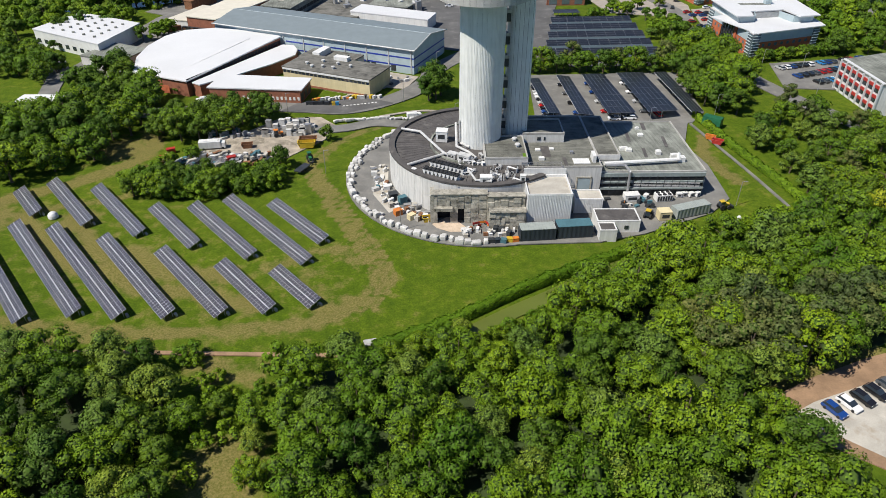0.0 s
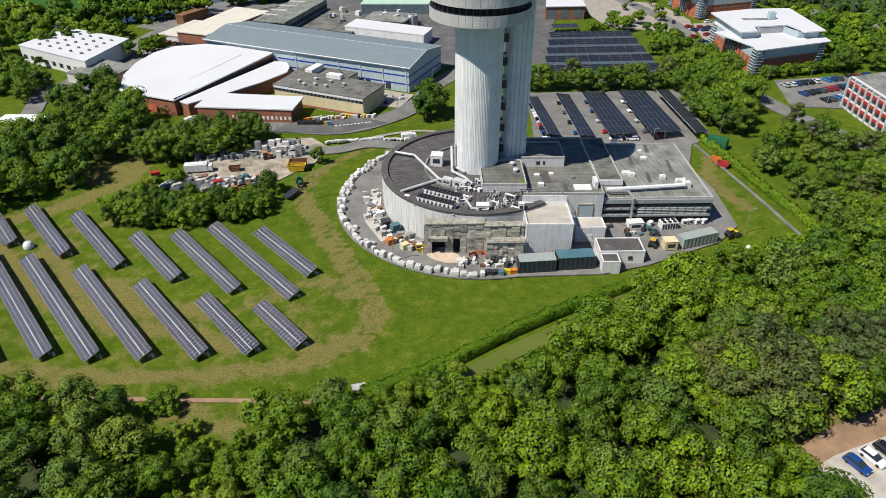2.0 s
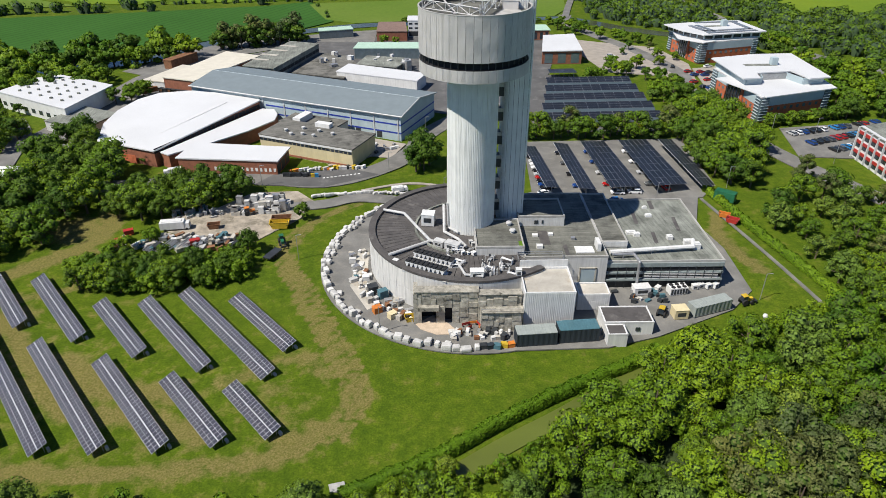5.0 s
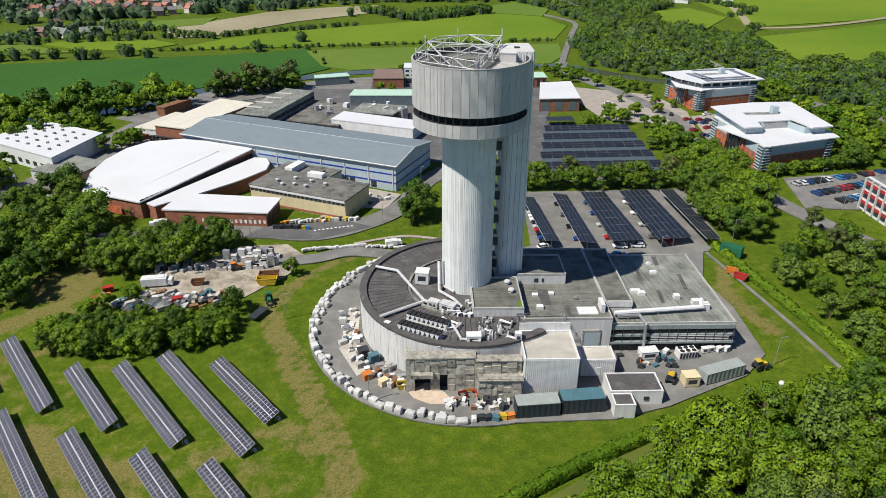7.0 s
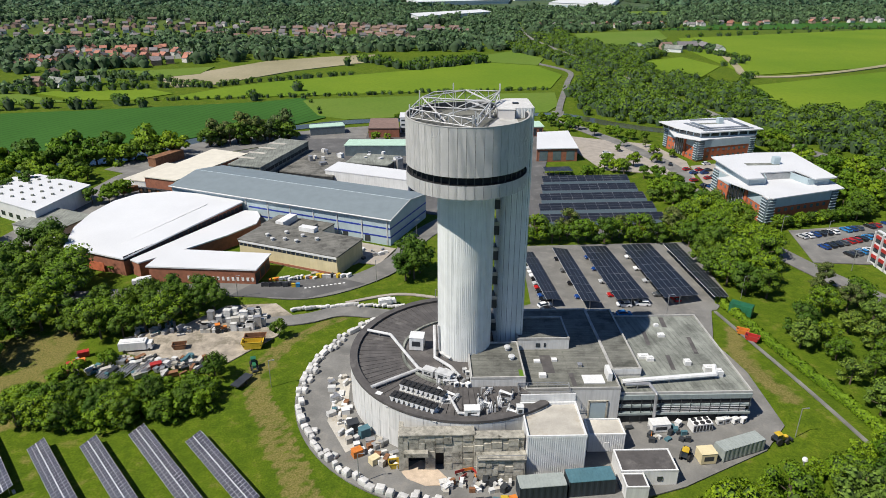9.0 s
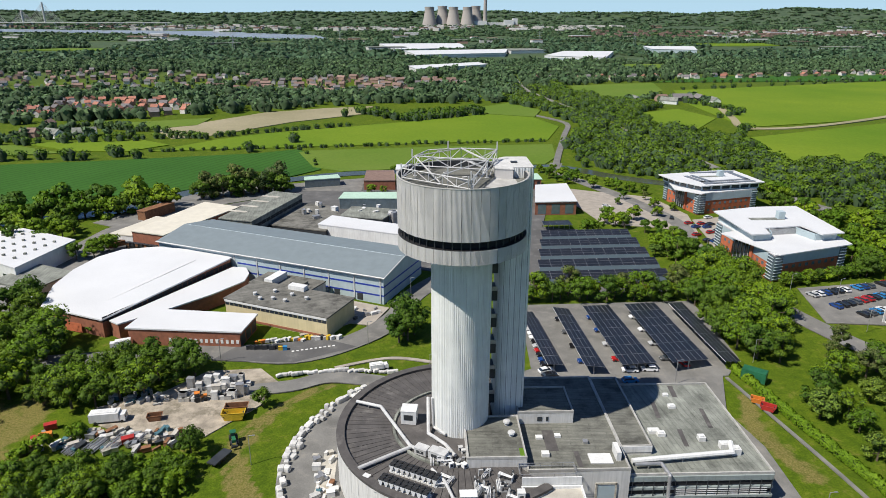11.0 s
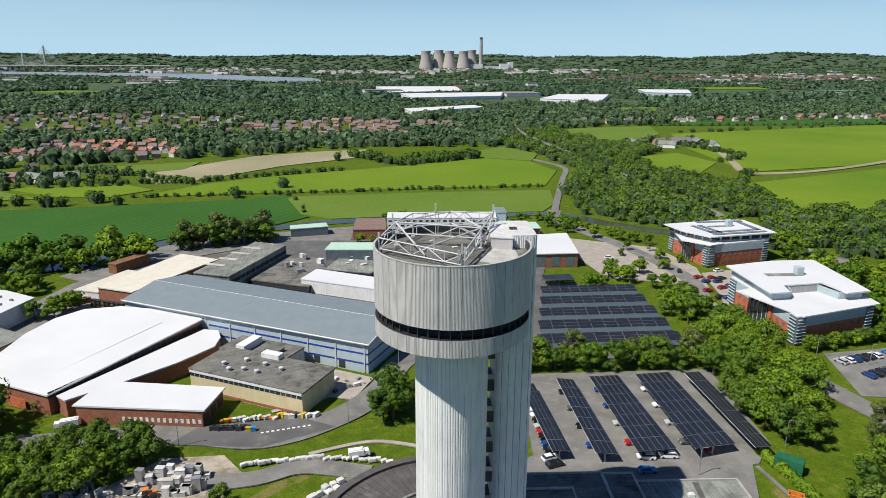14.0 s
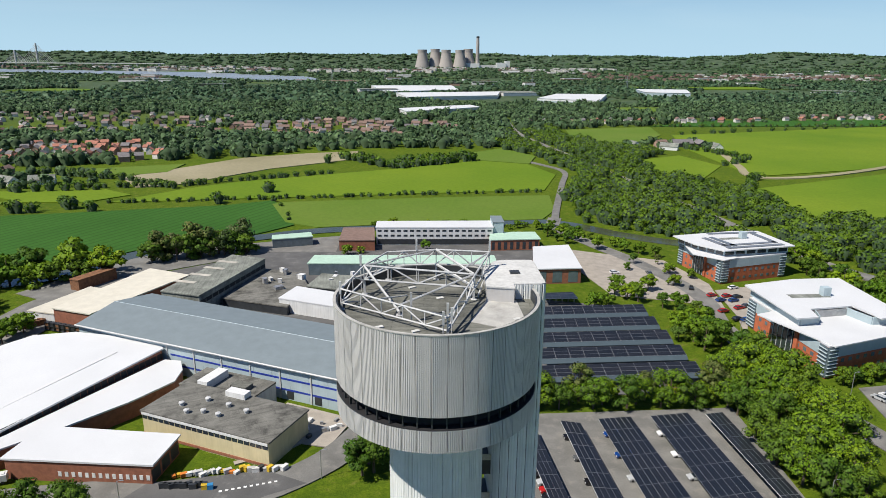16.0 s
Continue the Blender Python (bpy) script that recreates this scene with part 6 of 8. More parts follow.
for x, y, w, d, h in ((60.4, 181.4, 1.6, 1.2, 0.6), (62.3, 169.2, 1.4, 1.4, 1.0), (53.2, 172.1, 2.4, 1.4, 0.7), (54.4, 171.0, 1.6, 1.2, 0.8), (60.7, 186.2, 1.2, 0.8, 0.5), (66.0, 166.5, 2.0, 1.4, 1.2), (67.4, 164.6, 1.8, 1.6, 1.4)):
    part("roof_vent", Mesh().box(x - hx, y - hy, 7.15, w, d, h).box(x - hx, y - hy, 7.15 + h, w * 0.6, d * 0.6, 0.2), "white_clad", hall)
for x, y, w, d in ((56.5, 180.5, 1.0, 6.5), (63, 188, 1.2, 5), (66.5, 177, 1.0, 7.5), (58.8, 170, 1.0, 6.0)):
    part("roof_patch", Mesh().box(x - hx, y - hy, 7.152, w, d, 0.01, -0.1), "roof_dark", hall)
pipe_run("white_duct", [(45.2, 161.2, 8.3), (66.2, 163.4, 8.3), (67.2, 166.6, 8.3)], 0.55, "white_clad", "long white duct on the roof edge of the hall", 7.1)
pipe_run("bent_duct", [(45.6, 160.2, 8.2), (50.8, 160.4, 8.2), (51.4, 157.2, 7.9), (51.4, 156.9, 2.2)], 0.35, "metal", "galvanised duct that bends down the hall front", 7.1)
part("service_door", Mesh().box(5.4, -17.12, 0.6, 3.4, 0.14, 5.4), "wall_blue", blockC, "tall pale blue service door")
part("door_frame", Mesh().box(3.5, -17.16, 0.4, 0.35, 0.25, 5.9).box(7.3, -17.16, 0.4, 0.35, 0.25, 5.9).box(5.4, -17.16, 6.0, 4.1, 0.25, 0.35), "conc", blockC)
bx, by = (24.05 + 43.8) / 2, (157.4 + 191.5) / 2
for x, y, w, d, h, mat in ((27.9, 167.9, 1.4, 1.0, 0.5, "white_clad"), (31.8, 168.4, 1.2, 1.0, 0.5, "white_clad"), (28.2, 162.2, 1.5, 1.2, 0.8, "white_clad"), (38.8, 160.8, 4.4, 3.0, 0.3, "white_clad"), (37.0, 166, 1.0, 1.0, 0.7, "metal"), (42.2, 161.8, 0.9, 3.4, 2.0, "white_clad"), (33, 186, 1.4, 1.2, 0.5, "metal")):
    part("roof_hatch", Mesh().box(x - bx, y - by, 9.1, w, d, h), mat, blockC)
part("roof_patch", Mesh().box(30 - bx, 167 - by, 9.152, 2.4, 7, 0.01).box(34.5 - bx, 161 - by, 9.152, 1.0, 5, 0.01), "roof_dark", blockC)
ax, ay = 18.3, 165.5
for x, y in ((21.4, 169.6), (21.9, 165.8)):
    part("roof_cowl", Mesh().lathe(x - ax, y - ay, [(0.5, 11.3), (0.5, 11.9), (0.8, 12.0), (0.7, 12.3), (0, 12.45)], 12), "steel_white", blockA)
part("moss_patch", Mesh().box(5.0, -5.0, 11.353, 0.9, 2.4, 0.02), "lawn", blockA, "bright green moss on the roof")
part("window", Mesh().box(-1.2, -5.03, 9.8, 1.0, 0.1, 1.0), "glass", blockB)
part("window", Mesh().box(0.4, -5.03, 9.8, 0.5, 0.1, 1.0), "glass", blockB)
part("fascia", Mesh().box(0, -13.45, 7.8, 6.4, 0.12, 1.4), "white_clad", blockD)
part("side_fascia", Mesh().box(3.28, 0, 7.8, 0.12, 26.6, 1.2), "white_clad", blockD)
# ribs on the sheet-clad plant house, and the rail on its roof
cx_, cy_ = 27.8, 147.8
rib_me = Mesh().box(0, 0, 0, 0.14, 0.08, 9.2).data("cladding_rib", MAT["white_clad"])
for i in range(28):
    part("cladding_rib", rib_me, "white_clad", clad, at=pose(-5.4 + 0.4 * i, -5.23, 0))
for i in range(26):
    part("cladding_rib", rib_me, "white_clad", clad, at=pose(5.63, -5.0 + 0.4 * i, 0, 0, 0, 90))
part("screen_wall", Mesh().box(0, 5.4, 9.0, 11.0, 0.2, 2.2), "white_clad", clad, "ribbed screen behind the roof")
rail = thing("guard_rail", "galvanised guard rail round the plant roof", "rail", "", pose(22.3, 155.2, 9.2))
for x, y, x2, y2 in ((0, 0, 10.6, 0), (10.6, 0, 10.6, 3.2), (0, 0, 0, 3.2), (0, 3.2, 10.6, 3.2)):
    for z in (0.55, 1.1):
        part("rail_bar", Mesh().tube((x, y, z), (x2, y2, z), 0.05, 5), "metal", rail)
    for k in range(5):
        px, py = x + (x2 - x) * k / 5, y + (y2 - y) * k / 5
        part("rail_post", Mesh().tube((px, py, -0.1), (px, py, 1.1), 0.05, 5), "metal", rail)
part("window", Mesh().box(2.0, -3.12, 1.2, 1.0, 0.1, 0.9), "glass", shed)
part("door", Mesh().box(0, -2.55, 0.2, 1.1, 0.1, 2.1), "white_clad", cabin)
for i in range(17):
    part("cladding_rib", Mesh().box(-3.5 + 0.44 * i, -2.53, 0.1, 0.1, 0.06, 4.1), "white_clad", cabin)
ball = thing("white_sphere", "white ball-shaped instrument on the grass bank", "instrument", "", pose(77.4, 144.4, 0))
part("sphere", Mesh().lathe(0, 0, [(0, 0.5), (0.42, 0.66), (0.6, 1.1), (0.42, 1.52), (0, 1.7)], 14), "white_clad", ball)
part("stand", Mesh().tube((0, 0, -0.2), (0, 0, 0.6), 0.15, 6), "metal", ball)
dome = thing("white_sphere", "white dome cover beside the solar tables", "instrument", "", pose(-101.0, 149.6, 0))
part("sphere", Mesh().lathe(0, 0, [(1.3, -0.1), (1.25, 0.6), (0.9, 1.2), (0.4, 1.5), (0, 1.6)], 14), "white_clad", dome)


# ---- vehicles ----
CARS = {}
for nm, c in (("white", (0.75, 0.75, 0.75)), ("silver", (0.4, 0.41, 0.42)), ("black", (0.012, 0.012, 0.014)), ("grey", (0.09, 0.095, 0.1)), ("blue", (0.012, 0.05, 0.2)), ("red", (0.38, 0.015, 0.015)), ("sky", (0.03, 0.2, 0.45))):
    MAT["car_" + nm] = plain("car_paint_" + nm, c, 0.25, 0.0, var=0.02, vary=0.05, bump=0, spec=0.7)


def car_kind(paint):
    """A hatchback: body with sloping bonnet and tail, glazed cabin, roof, four wheels, lamps."""
    t = thing("car", "small " + {"sky": "bright blue", "grey": "dark grey"}.get(paint, paint) + " hatchback car parked in a bay", "car", "parked cars", pose(0, 0, -50))
    L, W = 4.3, 1.78
    side = [(-2.15, 0.35), (-2.15, 0.78), (-2.05, 0.92), (-1.0, 0.98), (1.1, 0.92), (2.05, 0.74), (2.15, 0.55), (2.1, 0.3), (1.0, 0.24), (-1.0, 0.24)]
    n = len(side)
    v = [(x, s * W / 2 * (0.94 if z > 0.85 else 1.0), z) for s in (-1, 1) for x, z in side]
    f = [tuple(range(n)), tuple(range(2 * n - 1, n - 1, -1))] + [(i, n + i, n + (i + 1) % n, (i + 1) % n) for i in range(n)]
    part("body", Mesh().add(v, f), "car_" + paint, t)
    cab = [(-2.0, 0.93), (-1.6, 1.38), (0.2, 1.42), (1.05, 0.93)]
    v = [(x, s * (W / 2 - 0.08 - (0.16 if z > 1.2 else 0)), z) for s in (-1, 1) for x, z in cab]
    part("cabin_glass", Mesh().add(v, [(0, 1, 2, 3), (7, 6, 5, 4), (0, 4, 5, 1), (2, 6, 7, 3), (1, 5, 6, 2)]), "glass", t)
    part("car_roof", Mesh().box(-0.7, 0, 1.4, 1.75, W - 0.46, 0.05), "car_" + paint, t)
    for sx in (-1.3, 1.32):
        for sy in (-1, 1):
            part("wheel", Mesh().tube((sx, sy * (W / 2 - 0.2), 0.32), (sx, sy * (W / 2 + 0.01), 0.32), 0.32, 10), "rubber", t)
    for sy in (-1, 1):
        part("headlight", Mesh().box(2.05, sy * 0.62, 0.58, 0.16, 0.4, 0.14), "paint", t)
    return t


first = {}


def car(x, y, rot, paint, z=0.07):
    if paint not in first:
        first[paint] = car_kind(paint)
        first[paint].matrix_basis = pose(x, y, z, 0, 0, rot)
        return first[paint]
    return copy_thing(first[paint], pose(x, y, z, 0, 0, rot))


for x, y, r, p in ((69.9, 80.6, -62, "blue"), (73.2, 81.9, -62, "white"), (76.4, 83.2, -62, "black"), (79.6, 84.6, -62, "black"), (82.8, 86.0, -62, "grey"),
                   (37.9, 207.4, 20, "black"), (37.4, 210.0, 20, "white"), (60.1, 209.8, 175, "white"), (65.5, 210.2, 175, "white"), (76.0, 213.2, 100, "red"), (58.6, 204.4, 5, "sky")):
    car(x, y, r, p)
crng = random.Random(21)
paints = ["white", "silver", "black", "black", "grey", "grey", "blue", "red", "silver", "white"]
for i in range(11):
    car(38.4 - 0.09 * i, 213.5 + 2.7 * i, 190, crng.choice(paints))
    if i % 3 == 1:
        car(49.2 - 0.13 * i, 212 + 3.0 * i, 182, crng.choice(paints))
        car(72.6 - 0.07 * i, 213 + 3.0 * i, 184, crng.choice(paints))
        car(59.0 - 0.07 * i, 213 + 3.0 * i, 184, crng.choice(paints))
for i in range(16):
    if crng.random() < 0.85:
        car(135.6 + 2.75 * i, 258.3 + 0.82 * i, 108 + crng.uniform(-3, 3), ["grey", "silver", "white", "blue", "black", "black", "white", "silver", "sky", "blue", "grey", "white", "black", "red", "grey", "blue"][i])
for i in range(9):
    car(141 + 2.9 * i, 249.6 + 1.15 * i, 108 + crng.uniform(-3, 3), ["blue", "black", "black", "grey", "red", "red", "black", "sky", "grey"][i])
for i in range(4):
    car(146 + 2.9 * i, 243.0 + 1.1 * i, 108, ["black", "grey", "sky", "white"][i])
for x, y, r, p in ((127.6, 343, 20, "red"), (128.7, 337.4, 20, "blue"), (133.2, 342, 20, "red"), (133.6, 337, 20, "blue"), (137, 341, 20, "black"), (132.1, 329, 20, "red"), (136, 331, 20, "grey"), (124.6, 326, 20, "red"), (126.2, 318, 20, "black"), (129, 317, 20, "blue"), (140.5, 352, 20, "white"), (122.8, 352, 70, "black"), (112, 372, 90, "grey"), (97, 373, 0, "white"), (143, 206, 100, "black"), (137, 198, 60, "red"), (-20, 247.5, 20, "white"), (7, 358, 10, "white"), (-16, 352, 0, "grey")):
    car(x, y, r, p)


def trailer(x, y, rot, L, W, H, mat, label, name="parked_van"):
    t = thing(name, label, "van", "", pose(x, y, 0.06, 0, 0, rot))
    part("box_body", Mesh().box(0, 0, 0.5, L, W, H - 0.5).box(0, 0, H, L * 0.8, W * 0.6, 0.15), mat, t)
    part("cab", Mesh().box(L / 2 + 0.7, 0, 0.45, 1.4, W * 0.95, H * 0.62, 0, 0.9), mat, t)
    part("windscreen", Mesh().box(L / 2 + 1.28, 0, 1.1, 0.2, W * 0.8, 0.6), "glass", t)
    for sx in (-L * 0.3, L / 2 + 0.6):
        for sy in (-1, 1):
            part("wheel", Mesh().tube((sx, sy * (W / 2 - 0.25), 0.38), (sx, sy * W / 2, 0.38), 0.38, 10), "rubber", t)


trailer(-71.0, 190.0, 8, 6.6, 2.6, 2.6, "white_clad", "long white parked van in the yard")
trailer(-8.5, 212.5, 15, 3.6, 1.9, 1.9, "white_clad", "white van beside the lane")
trailer(-83, 228, 200, 4.2, 2.0, 2.1, "white_clad", "white van behind the brick workshop")


def tractor(x, y, rot, mat, label):
    t = thing("tractor", label, "tractor", "", pose(x, y, 0.05, 0, 0, rot))
    part("bonnet", Mesh().box(0.9, 0, 0.8, 1.7, 0.8, 0.7), mat, t)
    part("cab", Mesh().box(-0.5, 0, 0.9, 1.3, 1.2, 1.4, 0, 0.85), "glass", t)
    part("cab_roof", Mesh().box(-0.5, 0, 2.3, 1.4, 1.3, 0.12), mat, t)
    for sx, r in ((-0.6, 0.75), (1.3, 0.5)):
        for sy in (-1, 1):
            part("wheel", Mesh().tube((sx, sy * 0.6, r), (sx, sy * 0.95, r), r, 12), "rubber", t)
    part("loader_arm", Mesh().tube((1.0, 0.5, 1.2), (2.6, 0.5, 0.5), 0.1).tube((1.0, -0.5, 1.2), (2.6, -0.5, 0.5), 0.1).box(2.7, 0, 0.2, 0.4, 1.4, 0.5), "dark_metal", t)


tractor(-38.6, 181.2, -70, "green", "bright green tractor on the edge of the yard")
tractor(54.6, 146.8, 60, "yellow", "small yellow and grey forklift beside the hut")
tractor(-51.6, 198.4, 20, "orange", "orange digger beside the stacked blocks")
tractor(75.6, 150.8, 15, "yellow", "yellow compact loader beside the long container")
fb = thing("flat_trailer", "dark flat trailer parked on the track", "trailer", "", pose(-39.8, 174.6, 0.05, 0, 0, 65))
part("deck", Mesh().box(0, 0, 0.7, 5.4, 2.3, 0.3), "dark_metal", fb)
for sx in (-1.2, 0.2):
    for sy in (-1, 1):
        part("wheel", Mesh().tube((sx, sy * 0.8, 0.4), (sx, sy * 1.1, 0.4), 0.4, 10), "rubber", fb)
part("drawbar", Mesh().tube((2.6, 0, 0.6), (4.0, 0, 0.4), 0.08), "dark_metal", fb)

# ---- the storage yard ----
yr = random.Random(33)
for i in range(60):
    x, y = yr.uniform(-56, -41), yr.uniform(198, 206)
    lvl = yr.choice((0, 0, 0, 1.1, 1.1, 2.2))
    crate(x, y, yr.uniform(-10, 10), yr.uniform(1.2, 2.2), yr.uniform(1.0, 1.5), 1.05 + lvl, yr.choice(("conc_lt", "conc_lt", "kerb", "block", "metal", "gravel")), "stacked white concrete block in the yard", "stacked_block", group="stacked blocks in the yard")
for i in range(85):
    x, y = yr.uniform(-84, -50), yr.uniform(177.5, 186.5)
    crate(x, y, yr.uniform(0, 90), yr.uniform(0.6, 2.8), yr.uniform(0.4, 1.3), yr.uniform(0.25, 1.3), yr.choice(("metal", "dark_metal", "conc", "kerb", "gravel", "rust", "block", "metal", "conc_lt", "cont_teal")), "stored materials heaped in the yard", "stored_box", group="stored materials in the yard")
for i in range(30):
    x, y = yr.uniform(-74, -58), yr.uniform(196, 202)
    crate(x, y, yr.uniform(0, 90), yr.uniform(0.6, 2.4), yr.uniform(0.4, 1.3), yr.uniform(0.3, 1.4), yr.choice(("metal", "dark_metal", "conc", "kerb", "gravel", "rust", "block", "metal", "conc_lt", "cont_teal")), "stored materials heaped in the yard", "stored_box", group="stored materials in the yard")
for i in range(4):
    t = thing("pipe_stack", "stack of long grey pipes in the yard", "pipe stack", "pipe stacks", pose(-73 + 4.2 * i, 179.4 + 0.8 * i, 0.05, 0, 0, 75 - 3 * i))
    for k in range(9):
        part("long_pipe", Mesh().tube((-2.6, -1.2 + 0.3 * k, 0.18 + 0.3 * (k % 3)), (2.6, -1.2 + 0.3 * k, 0.18 + 0.3 * (k % 3)), 0.15, 6), "metal", t)
t = thing("tarpaulin", "bright blue tarpaulin spread over a low heap", "tarpaulin", "", pose(-84.3, 173.4, 0.0, 0, 0, 12))
part("sheet", Mesh().lathe(0, 0, [(2.4, 0.02), (1.8, 0.5), (0.8, 0.75), (0, 0.8)], 9), "blue", t)
for x, y, m in ((-82.6, 187.6, "red"), (-82.8, 182.6, "red"), (-81.6, 183.6, "orange"), (-62.4, 181.8, "red")):
    crate(x, y, 25, 2.6, 1.5, 1.2, m, "red painted machine in the yard", "yard_machine")
# beside the brick workshop
for i in range(24):
    crate(-45 + 1.05 * i, 229.2 + 0.1 * i + yr.uniform(-0.5, 0.6), yr.uniform(0, 60), yr.uniform(0.7, 1.8), 0.9, yr.uniform(0.5, 1.2), yr.choice(("white_clad", "block", "conc_lt", "white_clad", "block", "block", "yellow", "orange", "dark_metal")), "goods stacked along the cream workshop wall", "stacked_goods", group="goods along the cream workshop")
for i in range(9):
    crate(-46 + 1.1 * i, 225.2 + yr.uniform(-0.5, 0.5), yr.uniform(0, 40), 1.6, 0.7, 1.2, "dark_metal", "dark steel rack in the forecourt", "steel_rack", group="racks in the forecourt")
for i, m in enumerate(("sky", "yellow")):
    crate(-35.6 - 1.3 * i, 224.6, 10, 1.2, 1.0, 1.1, {"sky": "blue", "yellow": "yellow"}[m], "coloured wheeled bin in the forecourt", "wheeled_bin")
for i in range(10):
    structure("crossing_mark", Mesh().box(-33.2 + 1.25 * i, 223.6 + 0.35 * i, 0.08, 0.7, 0.6, 0.02, 0.2), "paint", "white painted road mark", "road mark")
bulk = thing("blue_skip", "blue covered skip beside the long hall", "skip", "", pose(-26.5, 249.0, 0.06, 0, 0, -24))
part("body", Mesh().box(0, 0, 0.1, 4.6, 2.2, 1.9, 0, 1.0), "stripe", bulk)
part("cover", Mesh().box(0, 0, 2.0, 4.7, 2.3, 0.2, 0, 0.85), "wall_blue", bulk)
for i in range(14):
    crate(yr.uniform(-24, -10), yr.uniform(244, 254) , yr.uniform(0, 90), yr.uniform(0.6, 2.0), yr.uniform(0.5, 1.2), yr.uniform(0.3, 1.0), yr.choice(("white_clad", "metal", "conc_lt", "dark_metal")), "goods on the hatched paving", "stacked_goods", group="goods on the hatched paving")
for i in range(9):
    crate(-126 + 2.4 * i * 0.5, 316 + 1.2 * i, 24, 2.4, 2.0, 2.0, "rust", "brown steel tank beside the cream shed", "steel_tank", group="tanks beside the cream shed")
for i in range(20):
    crate(yr.uniform(-55, -8), yr.uniform(345, 368), yr.uniform(0, 90), yr.uniform(1, 3.5), yr.uniform(1, 2.5), yr.uniform(1, 2.5) + 3.2, yr.choice(("white_clad", "metal", "conc_lt")), "roof plant cabinet among the low workshops", "plant_cabinet", group="plant among the workshops")


def lamp_post(x, y, h=7.0):
    t = thing("lamp_post", "slim grey street lamp post", "street lamp", "lamp posts", pose(x, y, 0))
    part("post", Mesh().tube((0, 0, -0.3), (0, 0, h), 0.09, 6), "metal", t)
    part("arm", Mesh().tube((0, 0, h), (0.9, 0, h + 0.15), 0.06, 5), "metal", t)
    part("lamp_head", Mesh().box(1.1, 0, h + 0.08, 0.6, 0.25, 0.12), "metal", t)


for x, y in ((80, 152.6), (-9.5, 141.5), (-32.8, 173.3), (-52, 218), (-12, 228), (6, 208), (70, 203), (132, 262), (146, 257), (118, 300), (96, 214), (140, 232), (66, 90), (80, 97), (0, 262), (-92, 205)):
    lamp_post(x, y)

# dark racks in front of the cream-roofed shed
for i in range(7):
    t = thing("storage_rack", "dark steel rack of stored goods against the brick shed", "rack", "racks at the shed", pose(-117.6 + 2.1 * i, 315.2 - 0.8 * i, 0.05, 0, 0, -21))
    part("frame", Mesh().box(0, 0, 0, 1.9, 1.6, 0.2).box(0, 0, 1.3, 1.9, 1.6, 0.12).box(0, 0, 2.6, 1.9, 1.6, 0.12).box(-0.9, 0, 0, 0.1, 1.6, 2.7).box(0.9, 0, 0, 0.1, 1.6, 2.7), "dark_metal", t)
    part("load", Mesh().box(0, 0.1, 0.2, 1.5, 1.2, 0.8).box(0.1, 0, 1.42, 1.4, 1.3, 0.7 + 0.1 * (i % 3)), ("rust", "dark_metal")[i % 2], t)


# ---- trees ----
def crown_points(rng, n, radius, height, lobes, low=0.25):
    """Points on the outside of many overlapping lobes that make up an uneven crown."""
    cen, rad = [], []
    for i in range(lobes):
        a, r = rng.random() * np.pi * 2, radius * np.sqrt(rng.random()) * 0.82
        h = height * (low + (1 - low) * (0.12 + 0.74 * np.sqrt(rng.random())) * (1 - 0.45 * (r / radius) ** 2))
        cen.append((r * np.cos(a), r * np.sin(a), h))
        rad.append(radius * (0.25 + 0.18 * rng.random()))
    cen, rad = np.array(cen), np.array(rad)
    k = rng.integers(0, lobes, n * 2)
    d = rng.normal(0, 1, (n * 2, 3))
    d /= np.linalg.norm(d, axis=1)[:, None]
    d[:, 2] = np.where(d[:, 2] < -0.15, -d[:, 2], d[:, 2])
    p = cen[k] + d * rad[k][:, None] * (0.84 + 0.24 * rng.random(n * 2))[:, None] * np.array([1, 1, 0.85])
    keep = np.ones(len(p), bool)
    for c, r in zip(cen, rad):
        keep &= np.linalg.norm((p - c) / np.array([1, 1, 0.85]), axis=1) > r * 0.8
    p, d = p[keep][:n], d[keep][:n]
    return p, d, cen, rad


def blob(cen, rad, scale=0.72):
    """Plain bodies that close the inside of a crown."""
    v, f = [], []
    for c, r in zip(cen, rad):
        k = len(v)
        r = r * scale
        v += [(c[0] + r, c[1], c[2]), (c[0], c[1] + r, c[2]), (c[0] - r, c[1], c[2]), (c[0], c[1] - r, c[2]), (c[0], c[1], c[2] + r * 0.85), (c[0], c[1], c[2] - r)]
        for i in range(4):
            f += [(k + i, k + (i + 1) % 4, k + 4), (k + (i + 1) % 4, k + i, k + 5)]
    v = np.array(v)
    n = v - np.repeat(np.array(cen), 6, axis=0)
    return v, np.array(f), n / np.linalg.norm(n, axis=1)[:, None]


def tree_kind(seed, radius, height, leaves, size, mat, lobes=16, low=0.25, pine=False):
    rng = np.random.default_rng(seed)
    p, d, cen, rad = crown_points(rng, leaves, radius, height, lobes, low)
    v, f, vn = leaf_cards(p, d, size, rng, 0.36)
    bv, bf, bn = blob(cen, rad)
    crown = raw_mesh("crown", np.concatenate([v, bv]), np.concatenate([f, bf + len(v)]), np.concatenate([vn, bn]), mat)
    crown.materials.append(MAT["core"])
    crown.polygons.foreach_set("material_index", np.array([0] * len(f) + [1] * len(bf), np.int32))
    tr = Mesh()
    tr.lathe(0, 0, [(0.035 * height, -0.5), (0.022 * height, 0.3 * height), (0.008 * height, 0.8 * height)], 7)
    for i in range(min(7, lobes)):
        tr.tube((0, 0, height * (0.2 + 0.05 * i)), tuple(cen[i]), 0.008 * height, 4)
    return tr.data("trunk", MAT["bark"]), crown, (v, f, vn, bv, bf, bn)


